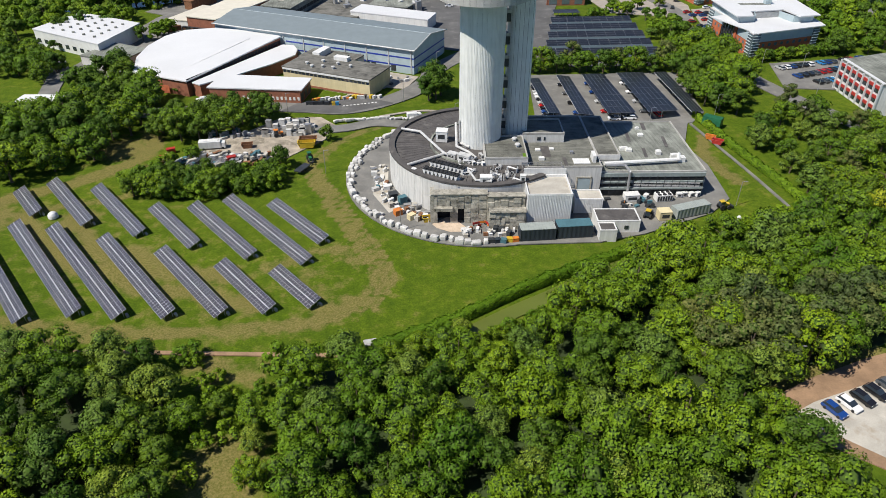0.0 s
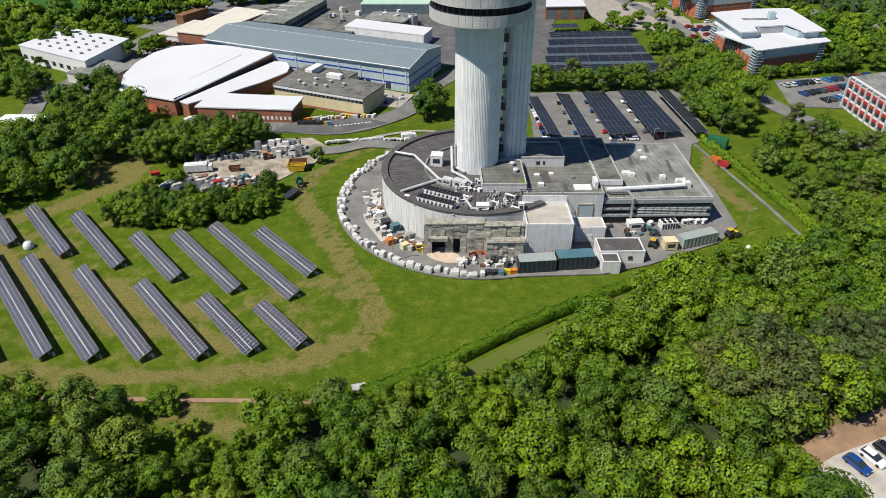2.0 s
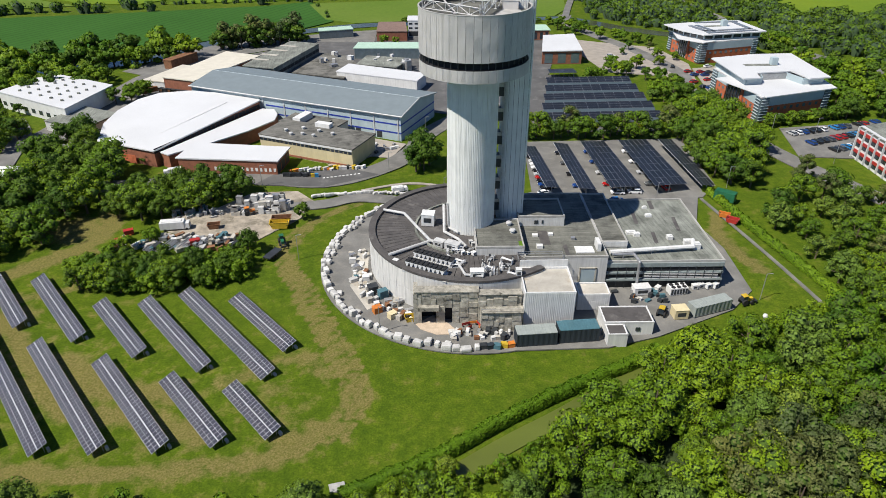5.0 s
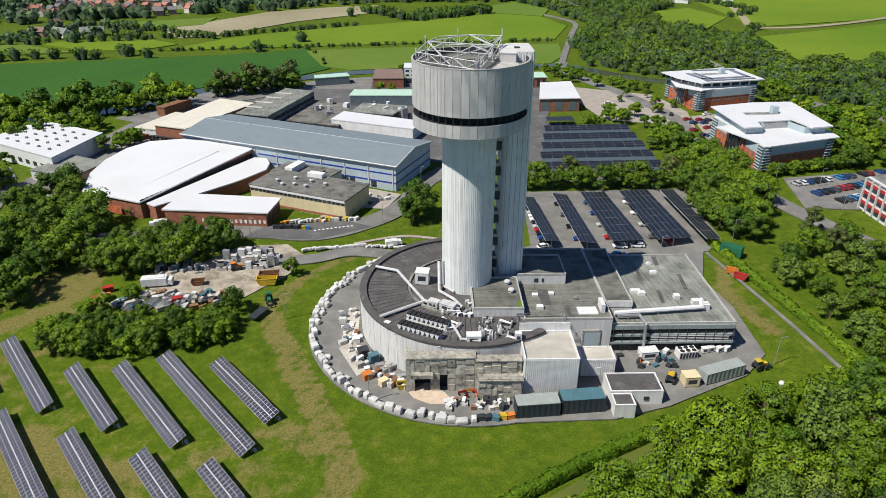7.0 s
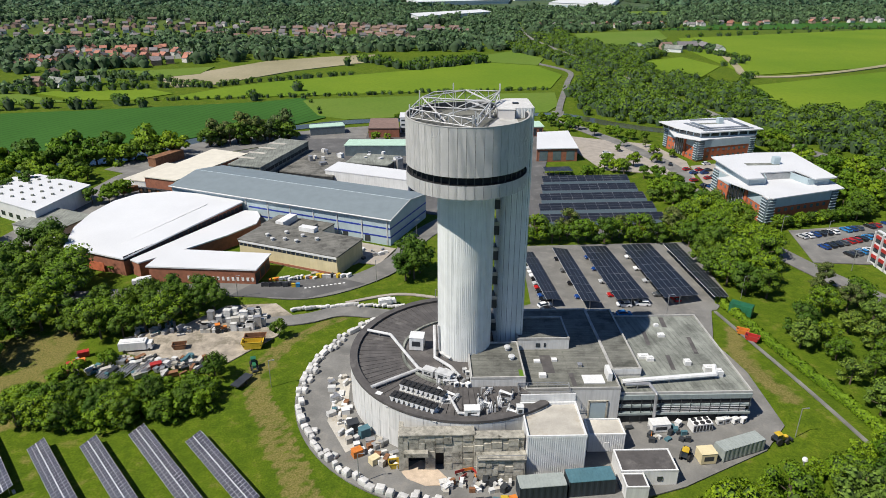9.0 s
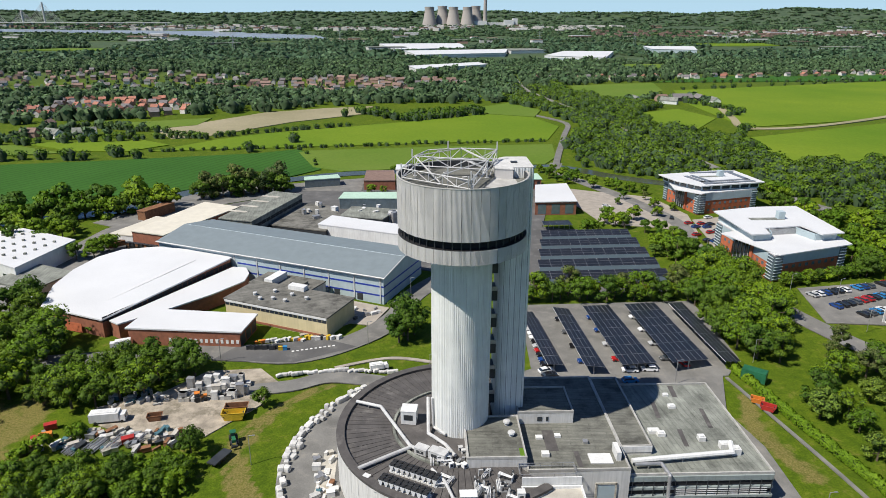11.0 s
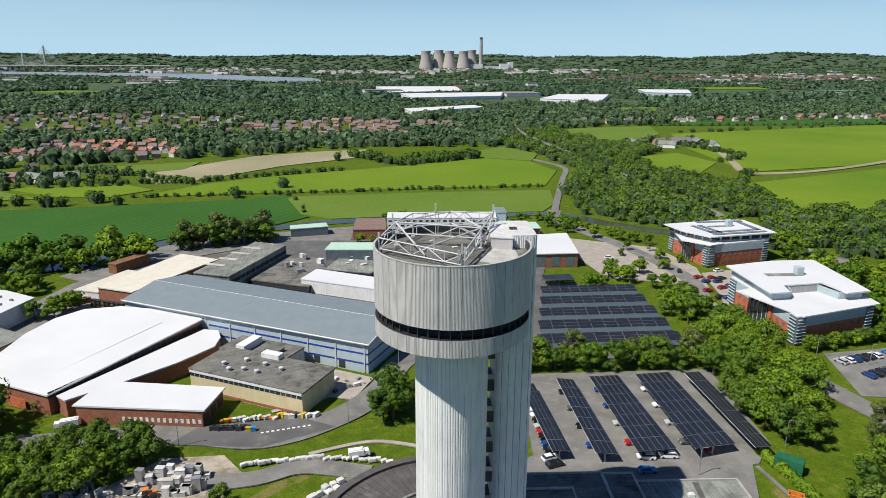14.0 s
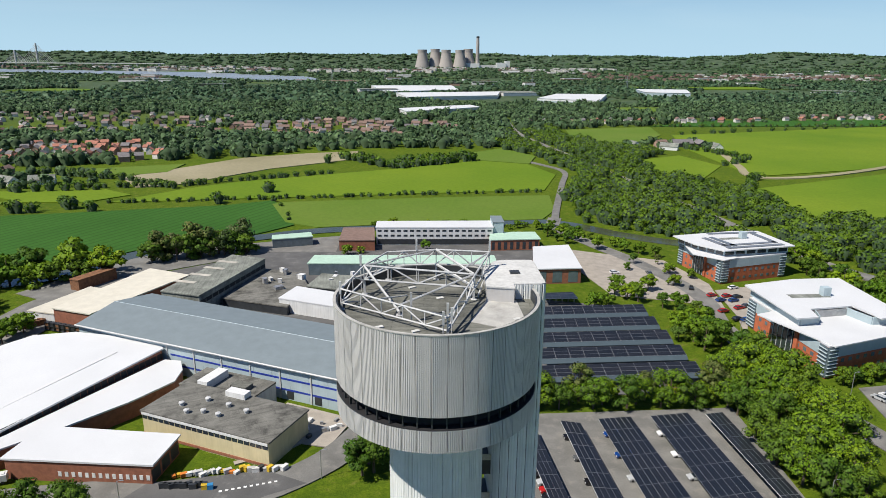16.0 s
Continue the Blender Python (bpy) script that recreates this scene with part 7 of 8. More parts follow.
KINDS = {
    "oak": [tree_kind(10 + i, 4.7, 9.5, 2200, 0.36, "leaf", 27, 0.02) for i in range(5)],
    "ash": [tree_kind(20 + i, 3.9, 9.0, 1700, 0.34, "leaf_dark", 25, 0.04) for i in range(3)],
    "pine": [tree_kind(30 + i, 3.8, 10.5, 1600, 0.36, "leaf_pine", 24, 0.12) for i in range(2)],
    "gold": [tree_kind(40, 3.4, 7.0, 1400, 0.36, "leaf_gold", 22, 0.04)],
    "willow": [tree_kind(45 + i, 4.0, 8.4, 1900, 0.32, "leaf_grey", 34, 0.02) for i in range(2)],
    "bush": [tree_kind(50 + i, 2.6, 3.6, 420, 0.42, "leaf", 14, 0.0) for i in range(2)],
}
OUTER = {
    "oak": [tree_kind(60 + i, 4.7, 9.5, 1200, 0.44, "leaf", 28, 0.02) for i in range(4)],
    "ash": [tree_kind(70 + i, 3.9, 9.0, 1150, 0.39, "leaf_dark", 26, 0.04) for i in range(3)],
    "pine": [tree_kind(80 + i, 3.8, 10.5, 850, 0.46, "leaf_pine", 22, 0.12) for i in range(2)],
    "gold": [tree_kind(90, 3.4, 7.0, 800, 0.44, "leaf_gold", 20, 0.04)],
    "willow": [tree_kind(92, 4.0, 8.4, 1000, 0.46, "leaf_grey", 28, 0.02)],
    "bush": [tree_kind(95 + i, 2.6, 3.6, 340, 0.5, "leaf", 12, 0.0) for i in range(2)],
}
DISTANT = {
    "oak": [tree_kind(110 + i, 4.7, 9.5, 680, 0.78, "leaf", 20, 0.02) for i in range(3)],
    "ash": [tree_kind(120 + i, 3.9, 9.0, 600, 0.7, "leaf_dark", 18, 0.02) for i in range(3)],
    "pine": [tree_kind(130, 3.8, 10.5, 520, 0.55, "leaf_pine", 18, 0.1)],
    "gold": [tree_kind(140, 3.4, 7.0, 480, 0.52, "leaf_gold", 16, 0.04)],
    "bush": [tree_kind(145, 2.6, 3.6, 220, 0.55, "leaf", 10, 0.0)],
    "willow": [tree_kind(150, 4.0, 8.4, 560, 0.56, "leaf_grey", 18, 0.02)],
}
WORDS = {"oak": ("broad green tree with a dense rounded crown", "tree"), "ash": ("dark green broadleaf tree", "tree"), "pine": ("dark grey-green pine tree", "tree"), "willow": ("olive-green willow with a soft feathery crown", "tree"), "gold": ("yellow-green tree in fresh leaf", "tree"), "bush": ("low rounded green bush in rough grass", "bush")}
NAMES = {"oak": "broadleaf_tree", "ash": "dark_tree", "pine": "pine_tree", "willow": "willow_tree", "gold": "golden_tree", "bush": "bush"}
trees_made = 0


def plant(kind, x, y, s=1.0, group="", z=0.0, sz=1.0):
    global trees_made
    trees_made += 1
    pick = (KINDS if y < 125 else OUTER if y < 285 else DISTANT)[kind]
    k = pick[trees_made % len(pick)]
    m = pose(x, y, z, 0, 0, random.random() * 360) @ Matrix.Diagonal((s, s, s * sz, 1))
    t = thing(NAMES[kind], WORDS[kind][0], WORDS[kind][1], group, m)
    part("trunk", k[0], "bark", t)
    part("crown", k[1], "leaf", t)
    return t


def scatter(poly, gap, kinds, smin, smax, seed, group="", avoid=()):
    """Trees at uneven places, at least gap apart, inside poly."""
    rng = random.Random(seed)
    xs, ys = [p[0] for p in poly], [p[1] for p in poly]
    got = []
    area = (max(xs) - min(xs)) * (max(ys) - min(ys))
    for _ in range(int(area / gap ** 2 * 9)):
        x, y = rng.uniform(min(xs), max(xs)), rng.uniform(min(ys), max(ys))
        if not inside(poly, x, y) or any(inside(a, x, y) for a in avoid):
            continue
        if all((x - a) ** 2 + (y - b) ** 2 > gap * gap for a, b in got):
            got.append((x, y))
            plant(rng.choice(kinds), x, y, rng.uniform(smin, smax), group)
    return got


def thicket(poly, gap, kind, smin, smax, seed, name, label):
    """Growth too dense to count: many crowns joined into one mesh."""
    rng = random.Random(seed)
    xs, ys = [p[0] for p in poly], [p[1] for p in poly]
    V_, F_, M_, N_, k = [], [], [], [], 0
    taken = set()
    for _ in range(int((max(xs) - min(xs)) * (max(ys) - min(ys)) / gap ** 2 * 2.5)):
        x, y = rng.uniform(min(xs), max(xs)), rng.uniform(min(ys), max(ys))
        key = (int(x / gap), int(y / gap))
        if key in taken or not inside(poly, x, y):
            continue
        taken.add(key)
        v, f, vn, bv, bf, bn = KINDS[kind][rng.randrange(len(KINDS[kind]))][2]
        s, a = rng.uniform(smin, smax), rng.uniform(0, math.tau)
        rot = np.array([[math.cos(a), -math.sin(a), 0], [math.sin(a), math.cos(a), 0], [0, 0, 1]])
        vv = np.concatenate([v, bv]) @ rot.T * s + np.array([x, y, 0])
        N_.append(np.concatenate([vn, bn]) @ rot.T)
        V_.append(vv), F_.append(np.concatenate([f, bf + len(v)]) + k), M_.append(np.array([0] * len(f) + [1] * len(bf), np.int32))
        k += len(vv)
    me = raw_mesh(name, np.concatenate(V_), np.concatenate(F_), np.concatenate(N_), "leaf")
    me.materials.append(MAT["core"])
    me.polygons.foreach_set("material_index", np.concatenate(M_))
    tagged(new(name, me), label, "undergrowth", "", "stuff")


# the wood in front of the site
WOOD = "trees of the wood below the site"
MAIN_WOOD = [(-30, 93), (-22, 95), (-14, 93), (-9, 88), (2, 91), (14, 99), (30, 110), (46, 122), (56, 131), (78, 137), (100, 145), (100, 102), (84, 97), (69, 92), (58, 86), (58, 76), (64, 66), (66, 40), (-27, 40), (-24, 66), (-28, 80)]
LEFT_WOOD = [(-112, 96), (-62, 94), (-54, 92), (-50, 84), (-46, 62), (-45, 40), (-112, 40)]
structure("wood_floor", flat([(-29, 92), (-14, 92), (-9, 87.5), (2, 90), (14, 97), (30, 108), (50, 123), (78, 135), (100, 143), (100, 101), (84, 96.5), (69, 91.5), (58, 86), (58, 76), (64, 66), (66, 40), (-26, 40), (-23, 66), (-27, 80)], 0.05), "litter", "woodland floor with leaf litter, coloured dark for tree shade", "woodland floor")
structure("west_wood_floor", flat([(-112, 95), (-62, 93), (-53, 90), (-48, 78), (-45, 40), (-112, 40)], 0.05), "litter", "woodland floor with leaf litter, coloured dark for tree shade", "woodland floor")
scatter(MAIN_WOOD, 5.8, ["oak", "oak", "oak", "oak", "oak", "ash", "willow", "willow"], 0.84, 1.3, 5, WOOD)
scatter(LEFT_WOOD, 6.1, ["oak", "ash", "ash", "willow"], 0.85, 1.3, 6, WOOD)
scatter([(48, 92), (57, 87), (68, 92.5), (83, 97.5), (96, 102), (94, 112), (72, 108), (52, 102)], 4.6, ["pine"], 1.0, 1.3, 8, WOOD)
thicket(MAIN_WOOD, 9.5, "bush", 1.0, 1.6, 31, "wood_thicket", "dense green thicket beneath the wood")
thicket(LEFT_WOOD, 9.5, "bush", 0.9, 1.4, 32, "west_thicket", "dense green thicket beneath the trees")
thicket([(46, 131), (60, 133), (80, 139), (100, 147), (100, 152), (84, 144), (60, 137)], 2.4, "bush", 0.5, 0.9, 33, "bank_scrub", "low green scrub on the grass bank")
for x, y, s in ((-48.5, 96.0, 1.0), (-47, 94.6, 0.8), (-50.2, 94.8, 0.9), (-41, 84, 1.0), (-44, 88, 0.9), (-38, 86, 0.7)):
    plant("bush", x, y, s)
for k, x, y, s in (("oak", -32.5, 80, 0.7), ("ash", -38.5, 81.5, 0.6), ("willow", -31.5, 74, 0.62), ("oak", -43.5, 78, 0.75), ("ash", -45, 70, 0.85), ("ash", -44.5, 63, 0.95), ("oak", -30, 67, 0.6)):
    plant(k, x, y, s, WOOD)
for x, y, s in ((-36, 77, 1.0), (-40, 74.5, 0.9), (-33, 86.5, 0.8), (-40.5, 68, 0.8), (-32, 70, 0.7), (-41.5, 90, 0.7)):
    plant("bush", x, y, s)
# growth along the near bank of the canal, thickest at its closed end
for i in range(6):
    t = i / 17
    plant(("bush", "bush", "willow")[i % 3], -12 + 56 * t, 92.5 + 33 * t + random.uniform(-1.2, 0.4), (1.0, 0.8, 0.5)[i % 3], WOOD)
for i in range(24):
    t = i / 23
    plant("bush", 8.6 + 44 * t + random.uniform(-0.6, 0.6), 99.3 + 30 * t + random.uniform(-0.6, 0.6), random.uniform(0.5, 0.85), WOOD)
for k, x, y, s in (("oak", -4, 96, 0.62), ("ash", 1, 98.6, 0.55), ("oak", -9, 94, 0.6), ("bush", 4.5, 101.8, 0.9), ("bush", 2.5, 103.2, 0.8), ("bush", -1.5, 100.6, 0.8)):
    plant(k, x, y, s, WOOD)

# trees round the yard and the campus
YARD = "trees round the storage yard"
scatter([(-95, 198), (-78, 193), (-66, 200), (-57, 207), (-53, 211), (-56, 214), (-68, 216), (-88, 212)], 4.6, ["ash", "oak", "ash"], 0.95, 1.2, 12, YARD)
scatter([(-84, 160), (-70, 158.5), (-54, 161), (-46, 166), (-47, 172), (-58, 171), (-72, 169), (-85, 168)], 3.4, ["oak", "bush", "ash"], 0.6, 0.85, 13, YARD)
thicket([(-86, 161), (-70, 158), (-54, 160), (-45, 165), (-46, 173), (-58, 171), (-72, 170), (-87, 168)], 2.6, "bush", 0.9, 1.35, 34, "yard_thicket", "dense green bushes along the storage yard")
scatter([(-86, 163), (-92, 170), (-84, 174), (-76, 170)], 3.0, ["bush"], 0.7, 1.2, 14, YARD)
scatter([(-150, 200), (-100, 200), (-97, 214), (-104, 232), (-150, 240)], 6.0, ["oak", "ash", "oak"], 1.1, 1.45, 15, YARD, [[(-165, 208), (-124, 208), (-128, 230), (-138, 262), (-165, 270)]])
scatter([(-145, 160), (-112, 172), (-102, 182), (-104, 198), (-150, 198)], 6.0, ["oak", "oak", "ash"], 1.0, 1.35, 16, YARD)
for k, x, y, s in (("ash", -46.6, 176.6, 0.75), ("ash", -35.4, 195.5, 0.6), ("bush", -80, 178, 1.2), ("bush", -75, 184, 1.0), ("bush", -47, 180, 0.9)):
    plant(k, x, y, s, YARD, sz=1.15)
CAMP = "trees on the campus"
for k, x, y, s in (("ash", -3.0, 229, 1.15), ("ash", -0.4, 230, 1.25), ("ash", 1.4, 234, 1.3), ("ash", -1.8, 233.5, 1.55),
                   ("ash", -122, 252, 1.5), ("ash", -119, 246, 1.35), ("ash", -126, 247, 1.4), ("oak", -152, 262, 0.9), ("oak", -160, 268, 0.9), ("ash", -166, 288, 0.6),
                   ("oak", 77, 331, 0.75), ("oak", 83, 334, 0.6), ("oak", 92.6, 341, 0.7), ("oak", 97, 346, 0.65), ("oak", 89, 346, 0.6), ("ash", 110, 388, 0.6), ("oak", 117, 356, 0.6), ("ash", 104, 378, 0.5), ("bush", -96, 238, 0.9),
                   ("oak", 118, 404, 0.7), ("ash", 96, 338, 0.9), ("oak", 104, 350, 0.8), ("oak", 92, 352, 0.75), ("ash", 124, 398, 0.8), ("oak", 112, 408, 0.75), ("oak", 121, 372, 0.6), ("ash", 128, 366, 0.6), ("oak", 100, 412, 0.8), ("oak", 109.8, 417, 0.6), ("ash", 101, 432, 0.5), ("pine", 121, 386, 0.5), ("oak", -24, 404, 0.6), ("bush", -18, 407, 1.0), ("oak", 14, 412, 0.6)):
    plant(k, x, y, s, CAMP)
for i in range(19):
    plant(("oak", "oak", "gold", "ash", "oak", "pine")[i % 6], 38.5 + 3.1 * i, 257.0 + (i % 3) * 2.0, 0.72 + 0.14 * ((i * 7) % 4), CAMP)
GROVE = "trees in the park beside the car park"
scatter([(91, 222), (97, 212), (104, 214), (118, 240), (117, 275), (114, 290), (98, 268), (92, 252)], 5.4, ["oak", "oak", "ash", "oak", "ash"], 1.05, 1.4, 18, GROVE)
scatter([(100, 290), (112, 296), (112, 318), (100, 306)], 6.5, ["pine", "ash", "oak"], 0.9, 1.15, 19, GROVE)
scatter([(101, 150), (112, 152), (132, 182), (136, 200), (124, 226), (106, 206), (99, 190)], 6.8, ["oak", "ash", "pine", "willow"], 0.65, 1.1, 20, GROVE)
scatter([(99, 118), (150, 120), (160, 170), (140, 178), (108, 150), (100, 146)], 7.0, ["oak", "oak", "gold", "pine", "ash"], 0.9, 1.25, 22, GROVE)
scatter([(134, 182), (150, 186), (148, 200), (138, 204)], 6.0, ["oak"], 0.6, 0.9, 23, GROVE)
for i in range(14):
    plant(("oak", "ash", "bush")[i % 3], 134 + 3.3 * i, 268.5 + 0.9 * i, (0.6, 0.62, 1.2)[i % 3], GROVE)
scatter([(164, 268), (205, 285), (215, 330), (182, 372), (178, 340), (172, 300)], 8, ["oak", "ash"], 0.9, 1.25, 24, GROVE)
FAR = "trees along the far canal"
for i in range(13):
    plant(("ash", "pine")[i % 2], -112 + 3.3 * i, 393 + 1.2 * i + (i % 3) * 2, 1.6 + 0.2 * (i % 3), FAR, -2.6)
for i in range(17):
    plant(("oak", "ash")[i % 2], -212 + 5.4 * i, 335 + 2.3 * i + (i % 3) * 4, 1.5 + 0.3 * (i % 3), FAR, -2.6)
for i in range(22):
    plant(("oak", "bush", "oak", "bush")[i % 4], -14 + 5.0 * i, 455 + (i % 3) * 3 - 0.1 * i, (0.5, 0.9, 0.6, 0.8)[i % 4], FAR)
scatter([(-190, 262), (-152, 248), (-150, 266), (-184, 288), (-215, 300)], 7, ["oak", "ash"], 0.9, 1.2, 26, CAMP)
scatter([(-240, 330), (-185, 322), (-170, 342), (-230, 352)], 7, ["ash", "oak"], 1.0, 1.3, 27, CAMP)
scatter([(97, 300), (112, 298), (116, 330), (104, 338)], 6.0, ["oak", "ash", "willow"], 0.6, 0.95, 61, GROVE)
scatter([(122, 404), (176, 412), (200, 396), (196, 376), (184, 366), (182, 384), (174, 408)], 7.0, ["oak", "ash", "willow"], 0.8, 1.15, 62, GROVE)
scatter([(-200, 300), (-150, 316), (-150, 346), (-190, 330)], 6.5, ["ash", "oak", "ash"], 0.9, 1.3, 63, CAMP)
scatter([(-133, 300), (-125, 300), (-123, 312), (-131, 314)], 4.5, ["ash", "oak"], 0.7, 0.9, 64, CAMP)
scatter([(82, 418), (98, 430), (92, 452), (78, 446)], 6, ["oak", "ash"], 0.5, 0.8, 25, FAR)


# ---- fields beyond the canal ----
def field(name, poly, mat, label, z=0.25):
    """A field lies on the land, cut up so that it follows it."""
    structure(name, Mesh().prism(poly, -0.8, z), mat, label, "field")


CROP = [(-340, 355), (-200, 372), (-150, 386), (-128, 412), (-104, 430), (-76, 444), (-60, 464), (-70, 500), (-86, 532), (-112, 517), (-215, 492), (-330, 470)]
MEADOW_B = [(-66, 470), (-46, 458), (30, 470), (84, 476), (96, 500), (102, 548), (20, 540), (-78, 526), (-84, 520)]
MEADOW_C = [(-190, 526), (-104, 538), (20, 556), (102, 566), (124, 633), (110, 690), (68, 712), (-8, 664), (-123, 603), (-156, 574)]
FALLOW = [(-222, 620), (-194, 578), (-172, 584), (-116, 664), (-50, 720), (-50, 778), (-100, 760), (-155, 728)]
FIELD_R1 = [(287, 625), (425, 668), (760, 900), (780, 1060), (700, 1058), (458, 975), (336, 936), (300, 800)]
FIELD_R2 = [(232, 470), (300, 476), (420, 560), (520, 690), (414, 640), (254, 568)]
FIELD_R3 = [(208, 634), (229, 598), (284, 680), (272, 748), (214, 712)]
FIELD_R4 = [(198, 902), (242, 820), (320, 932), (344, 1042), (213, 1000)]
FIELD_L1 = [(-245, 526), (-206, 526), (-186, 550), (-212, 570), (-300, 560)]
FIELD_L2 = [(-300, 640), (-230, 622), (-196, 646), (-196, 690), (-270, 660)]
FIELD_L3 = [(-420, 480), (-250, 520), (-300, 550), (-420, 540)]
FIELD_R5 = [(345, 1050), (700, 1065), (900, 1180), (480, 1150)]
FIELD_R6 = [(300, 1330), (460, 1340), (520, 1460), (340, 1440)]
FIELD_M = [(70, 712), (112, 692), (126, 740), (100, 800), (60, 760)]
FIELDS = [CROP, MEADOW_B, MEADOW_C, FALLOW, FIELD_R1, FIELD_R2, FIELD_R3, FIELD_R4, FIELD_L1, FIELD_L2, FIELD_L3, FIELD_R5, FIELD_R6, FIELD_M]
for nm, poly, mat, lab in (("crop_field", CROP, "crop", "deep green young crop with faint drill lines"), ("meadow", MEADOW_B, "pasture", "rough green meadow"), ("bright_meadow", MEADOW_C, "meadow", "bright yellow-green meadow"), ("fallow_field", FALLOW, "fallow", "pale brown fallow field"), ("large_meadow", FIELD_R1, "meadow", "large bright green field"), ("yellow_meadow", FIELD_R2, "meadow", "bright yellow-green field"), ("small_meadow", FIELD_R3, "meadow", "small bright green field"), ("farm_field", FIELD_R4, "pasture", "rough green farm field"), ("strip_field", FIELD_L1, "meadow", "narrow green field"), ("strip_meadow", FIELD_L2, "pasture", "narrow rough field"), ("outer_field", FIELD_L3, "pasture", "pale green field"), ("long_field", FIELD_R5, "crop", "long dark green field"), ("clearing", FIELD_R6, "pasture", "pale green clearing in the woods"), ("bank_meadow", FIELD_M, "pasture", "rough green bank")):
    field(nm, poly, mat, lab, 0.2 + 0.03 * FIELDS.index(poly))
MAIN_ROAD = smooth_line([(230, 335), (200, 380), (188, 480), (177, 585), (165, 700), (149, 840), (140, 960), (150, 1150)])
LANE = smooth_line([(90, 470), (99, 508), (120, 590), (134, 646), (125, 682), (100, 730)])
structure("main_road", strip(MAIN_ROAD, 9, -0.5, 0.45), "asphalt", "pale grey main road between trees", "road")
structure("country_lane", strip(LANE, 4.5, -0.5, 0.4), "asphalt", "narrow grey country lane", "road")
structure("farm_track", strip(smooth_line([(322, 760), (300, 680), (287, 622), (345, 627), (460, 690), (560, 765)]), 7, -0.5, 0.62), "fallow", "pale farm track", "path")


# ---- woods: uncounted trees ----
def woods(name, spots, mat, label, cards, size, seed):
    """Many rough crowns in one mesh: a faceted body with leaf sprays over it."""
    rng = np.random.default_rng(seed)
    V_, F_, M_, N_, k = [], [], [], [], 0
    for x, y, r, h in spots:
        z = terrain(x, y)
        lobes = 3
        cen = np.array([(x + rng.normal(0, 0.35) * r, y + rng.normal(0, 0.35) * r, z + h * (0.42 + 0.18 * rng.random())) for _ in range(lobes)])
        rad = r * (0.62 + 0.3 * rng.random(lobes))
        d = rng.normal(0, 1, (cards, 3))
        d[:, 2] = np.where(d[:, 2] < -0.6, -d[:, 2], d[:, 2])
        d /= np.linalg.norm(d, axis=1)[:, None]
        c = rng.integers(0, lobes, cards)
        p = cen[c] + d * rad[c][:, None] * np.array([1, 1, 0.55 * h / r])
        v, f, vn = leaf_cards(p, d, r * size, rng, 0.4)
        N_.append(vn)
        V_.append(v), F_.append(f + k), M_.append(np.zeros(len(f), np.int32))
        k += len(v)
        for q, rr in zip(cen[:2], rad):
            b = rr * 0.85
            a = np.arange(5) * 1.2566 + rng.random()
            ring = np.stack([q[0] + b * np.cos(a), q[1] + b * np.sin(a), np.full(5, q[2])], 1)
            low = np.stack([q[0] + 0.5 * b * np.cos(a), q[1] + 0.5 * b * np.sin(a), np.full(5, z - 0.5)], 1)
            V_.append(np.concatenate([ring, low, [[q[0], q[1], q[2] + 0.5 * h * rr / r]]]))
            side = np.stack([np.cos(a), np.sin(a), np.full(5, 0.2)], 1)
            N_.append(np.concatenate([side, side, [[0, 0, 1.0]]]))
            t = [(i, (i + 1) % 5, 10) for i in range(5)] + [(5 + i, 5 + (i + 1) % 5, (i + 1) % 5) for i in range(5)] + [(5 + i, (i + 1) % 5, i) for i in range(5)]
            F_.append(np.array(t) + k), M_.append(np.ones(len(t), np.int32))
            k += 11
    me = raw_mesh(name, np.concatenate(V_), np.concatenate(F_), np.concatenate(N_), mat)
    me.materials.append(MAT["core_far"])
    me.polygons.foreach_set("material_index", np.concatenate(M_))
    tagged(new(name, me), label, "woodland", "", "stuff")


def spots_in(poly, gap, seed, rmin, rmax, hmul, avoid=(), roads=(), clear=8.0):
    rng = random.Random(seed)
    xs, ys = [p[0] for p in poly], [p[1] for p in poly]
    out = []
    cell = {}
    for _ in range(int((max(xs) - min(xs)) * (max(ys) - min(ys)) / gap ** 2 * 2.2)):
        x, y = rng.uniform(min(xs), max(xs)), rng.uniform(min(ys), max(ys))
        key = (int(x // gap), int(y // gap))
        if key in cell or not inside(poly, x, y) or abs(x - 8) > 0.78 * (y + 60):
            continue
        if any(inside(a, x, y) for a in avoid) or any(line_distance(rd, x, y) < clear for rd in roads):
            continue
        cell[key] = 1
        r = rng.uniform(rmin, rmax)
        out.append((x, y, r, r * hmul * rng.uniform(0.8, 1.25)))
    return out


EST1 = [(-395, 690), (-225, 708), (-232, 760), (-300, 838), (-400, 815)]
EST2 = [(-250, 915), (-120, 880), (-10, 905), (-20, 1090), (-130, 1150), (-250, 1040)]
EST3 = [(-800, 930), (-420, 900), (-260, 960), (-260, 1160), (-520, 1290), (-840, 1190)]
ROW_R = [(160, 1085), (330, 1075), (880, 1190), (900, 1240), (480, 1170), (150, 1125)]
FARM_R = [(236, 800), (330, 790), (345, 840), (250, 860)]
FARM_L = [(-330, 560), (-235, 585), (-215, 625), (-320, 640)]
EST4 = [(-10, 1000), (70, 990), (60, 1080), (0, 1090)]
SHEDS = [[(-150, 1900), (135, 2030), (135, 2420), (-150, 2380)], [(-50, 1640), (245, 1640), (245, 1960), (-50, 1860)], [(-30, 1200), (135, 1310), (135, 1400), (-30, 1310)], [(280, 1510), (510, 1510), (510, 1840), (280, 1840)], [(590, 1770), (790, 1770), (790, 2040), (590, 2040)]]
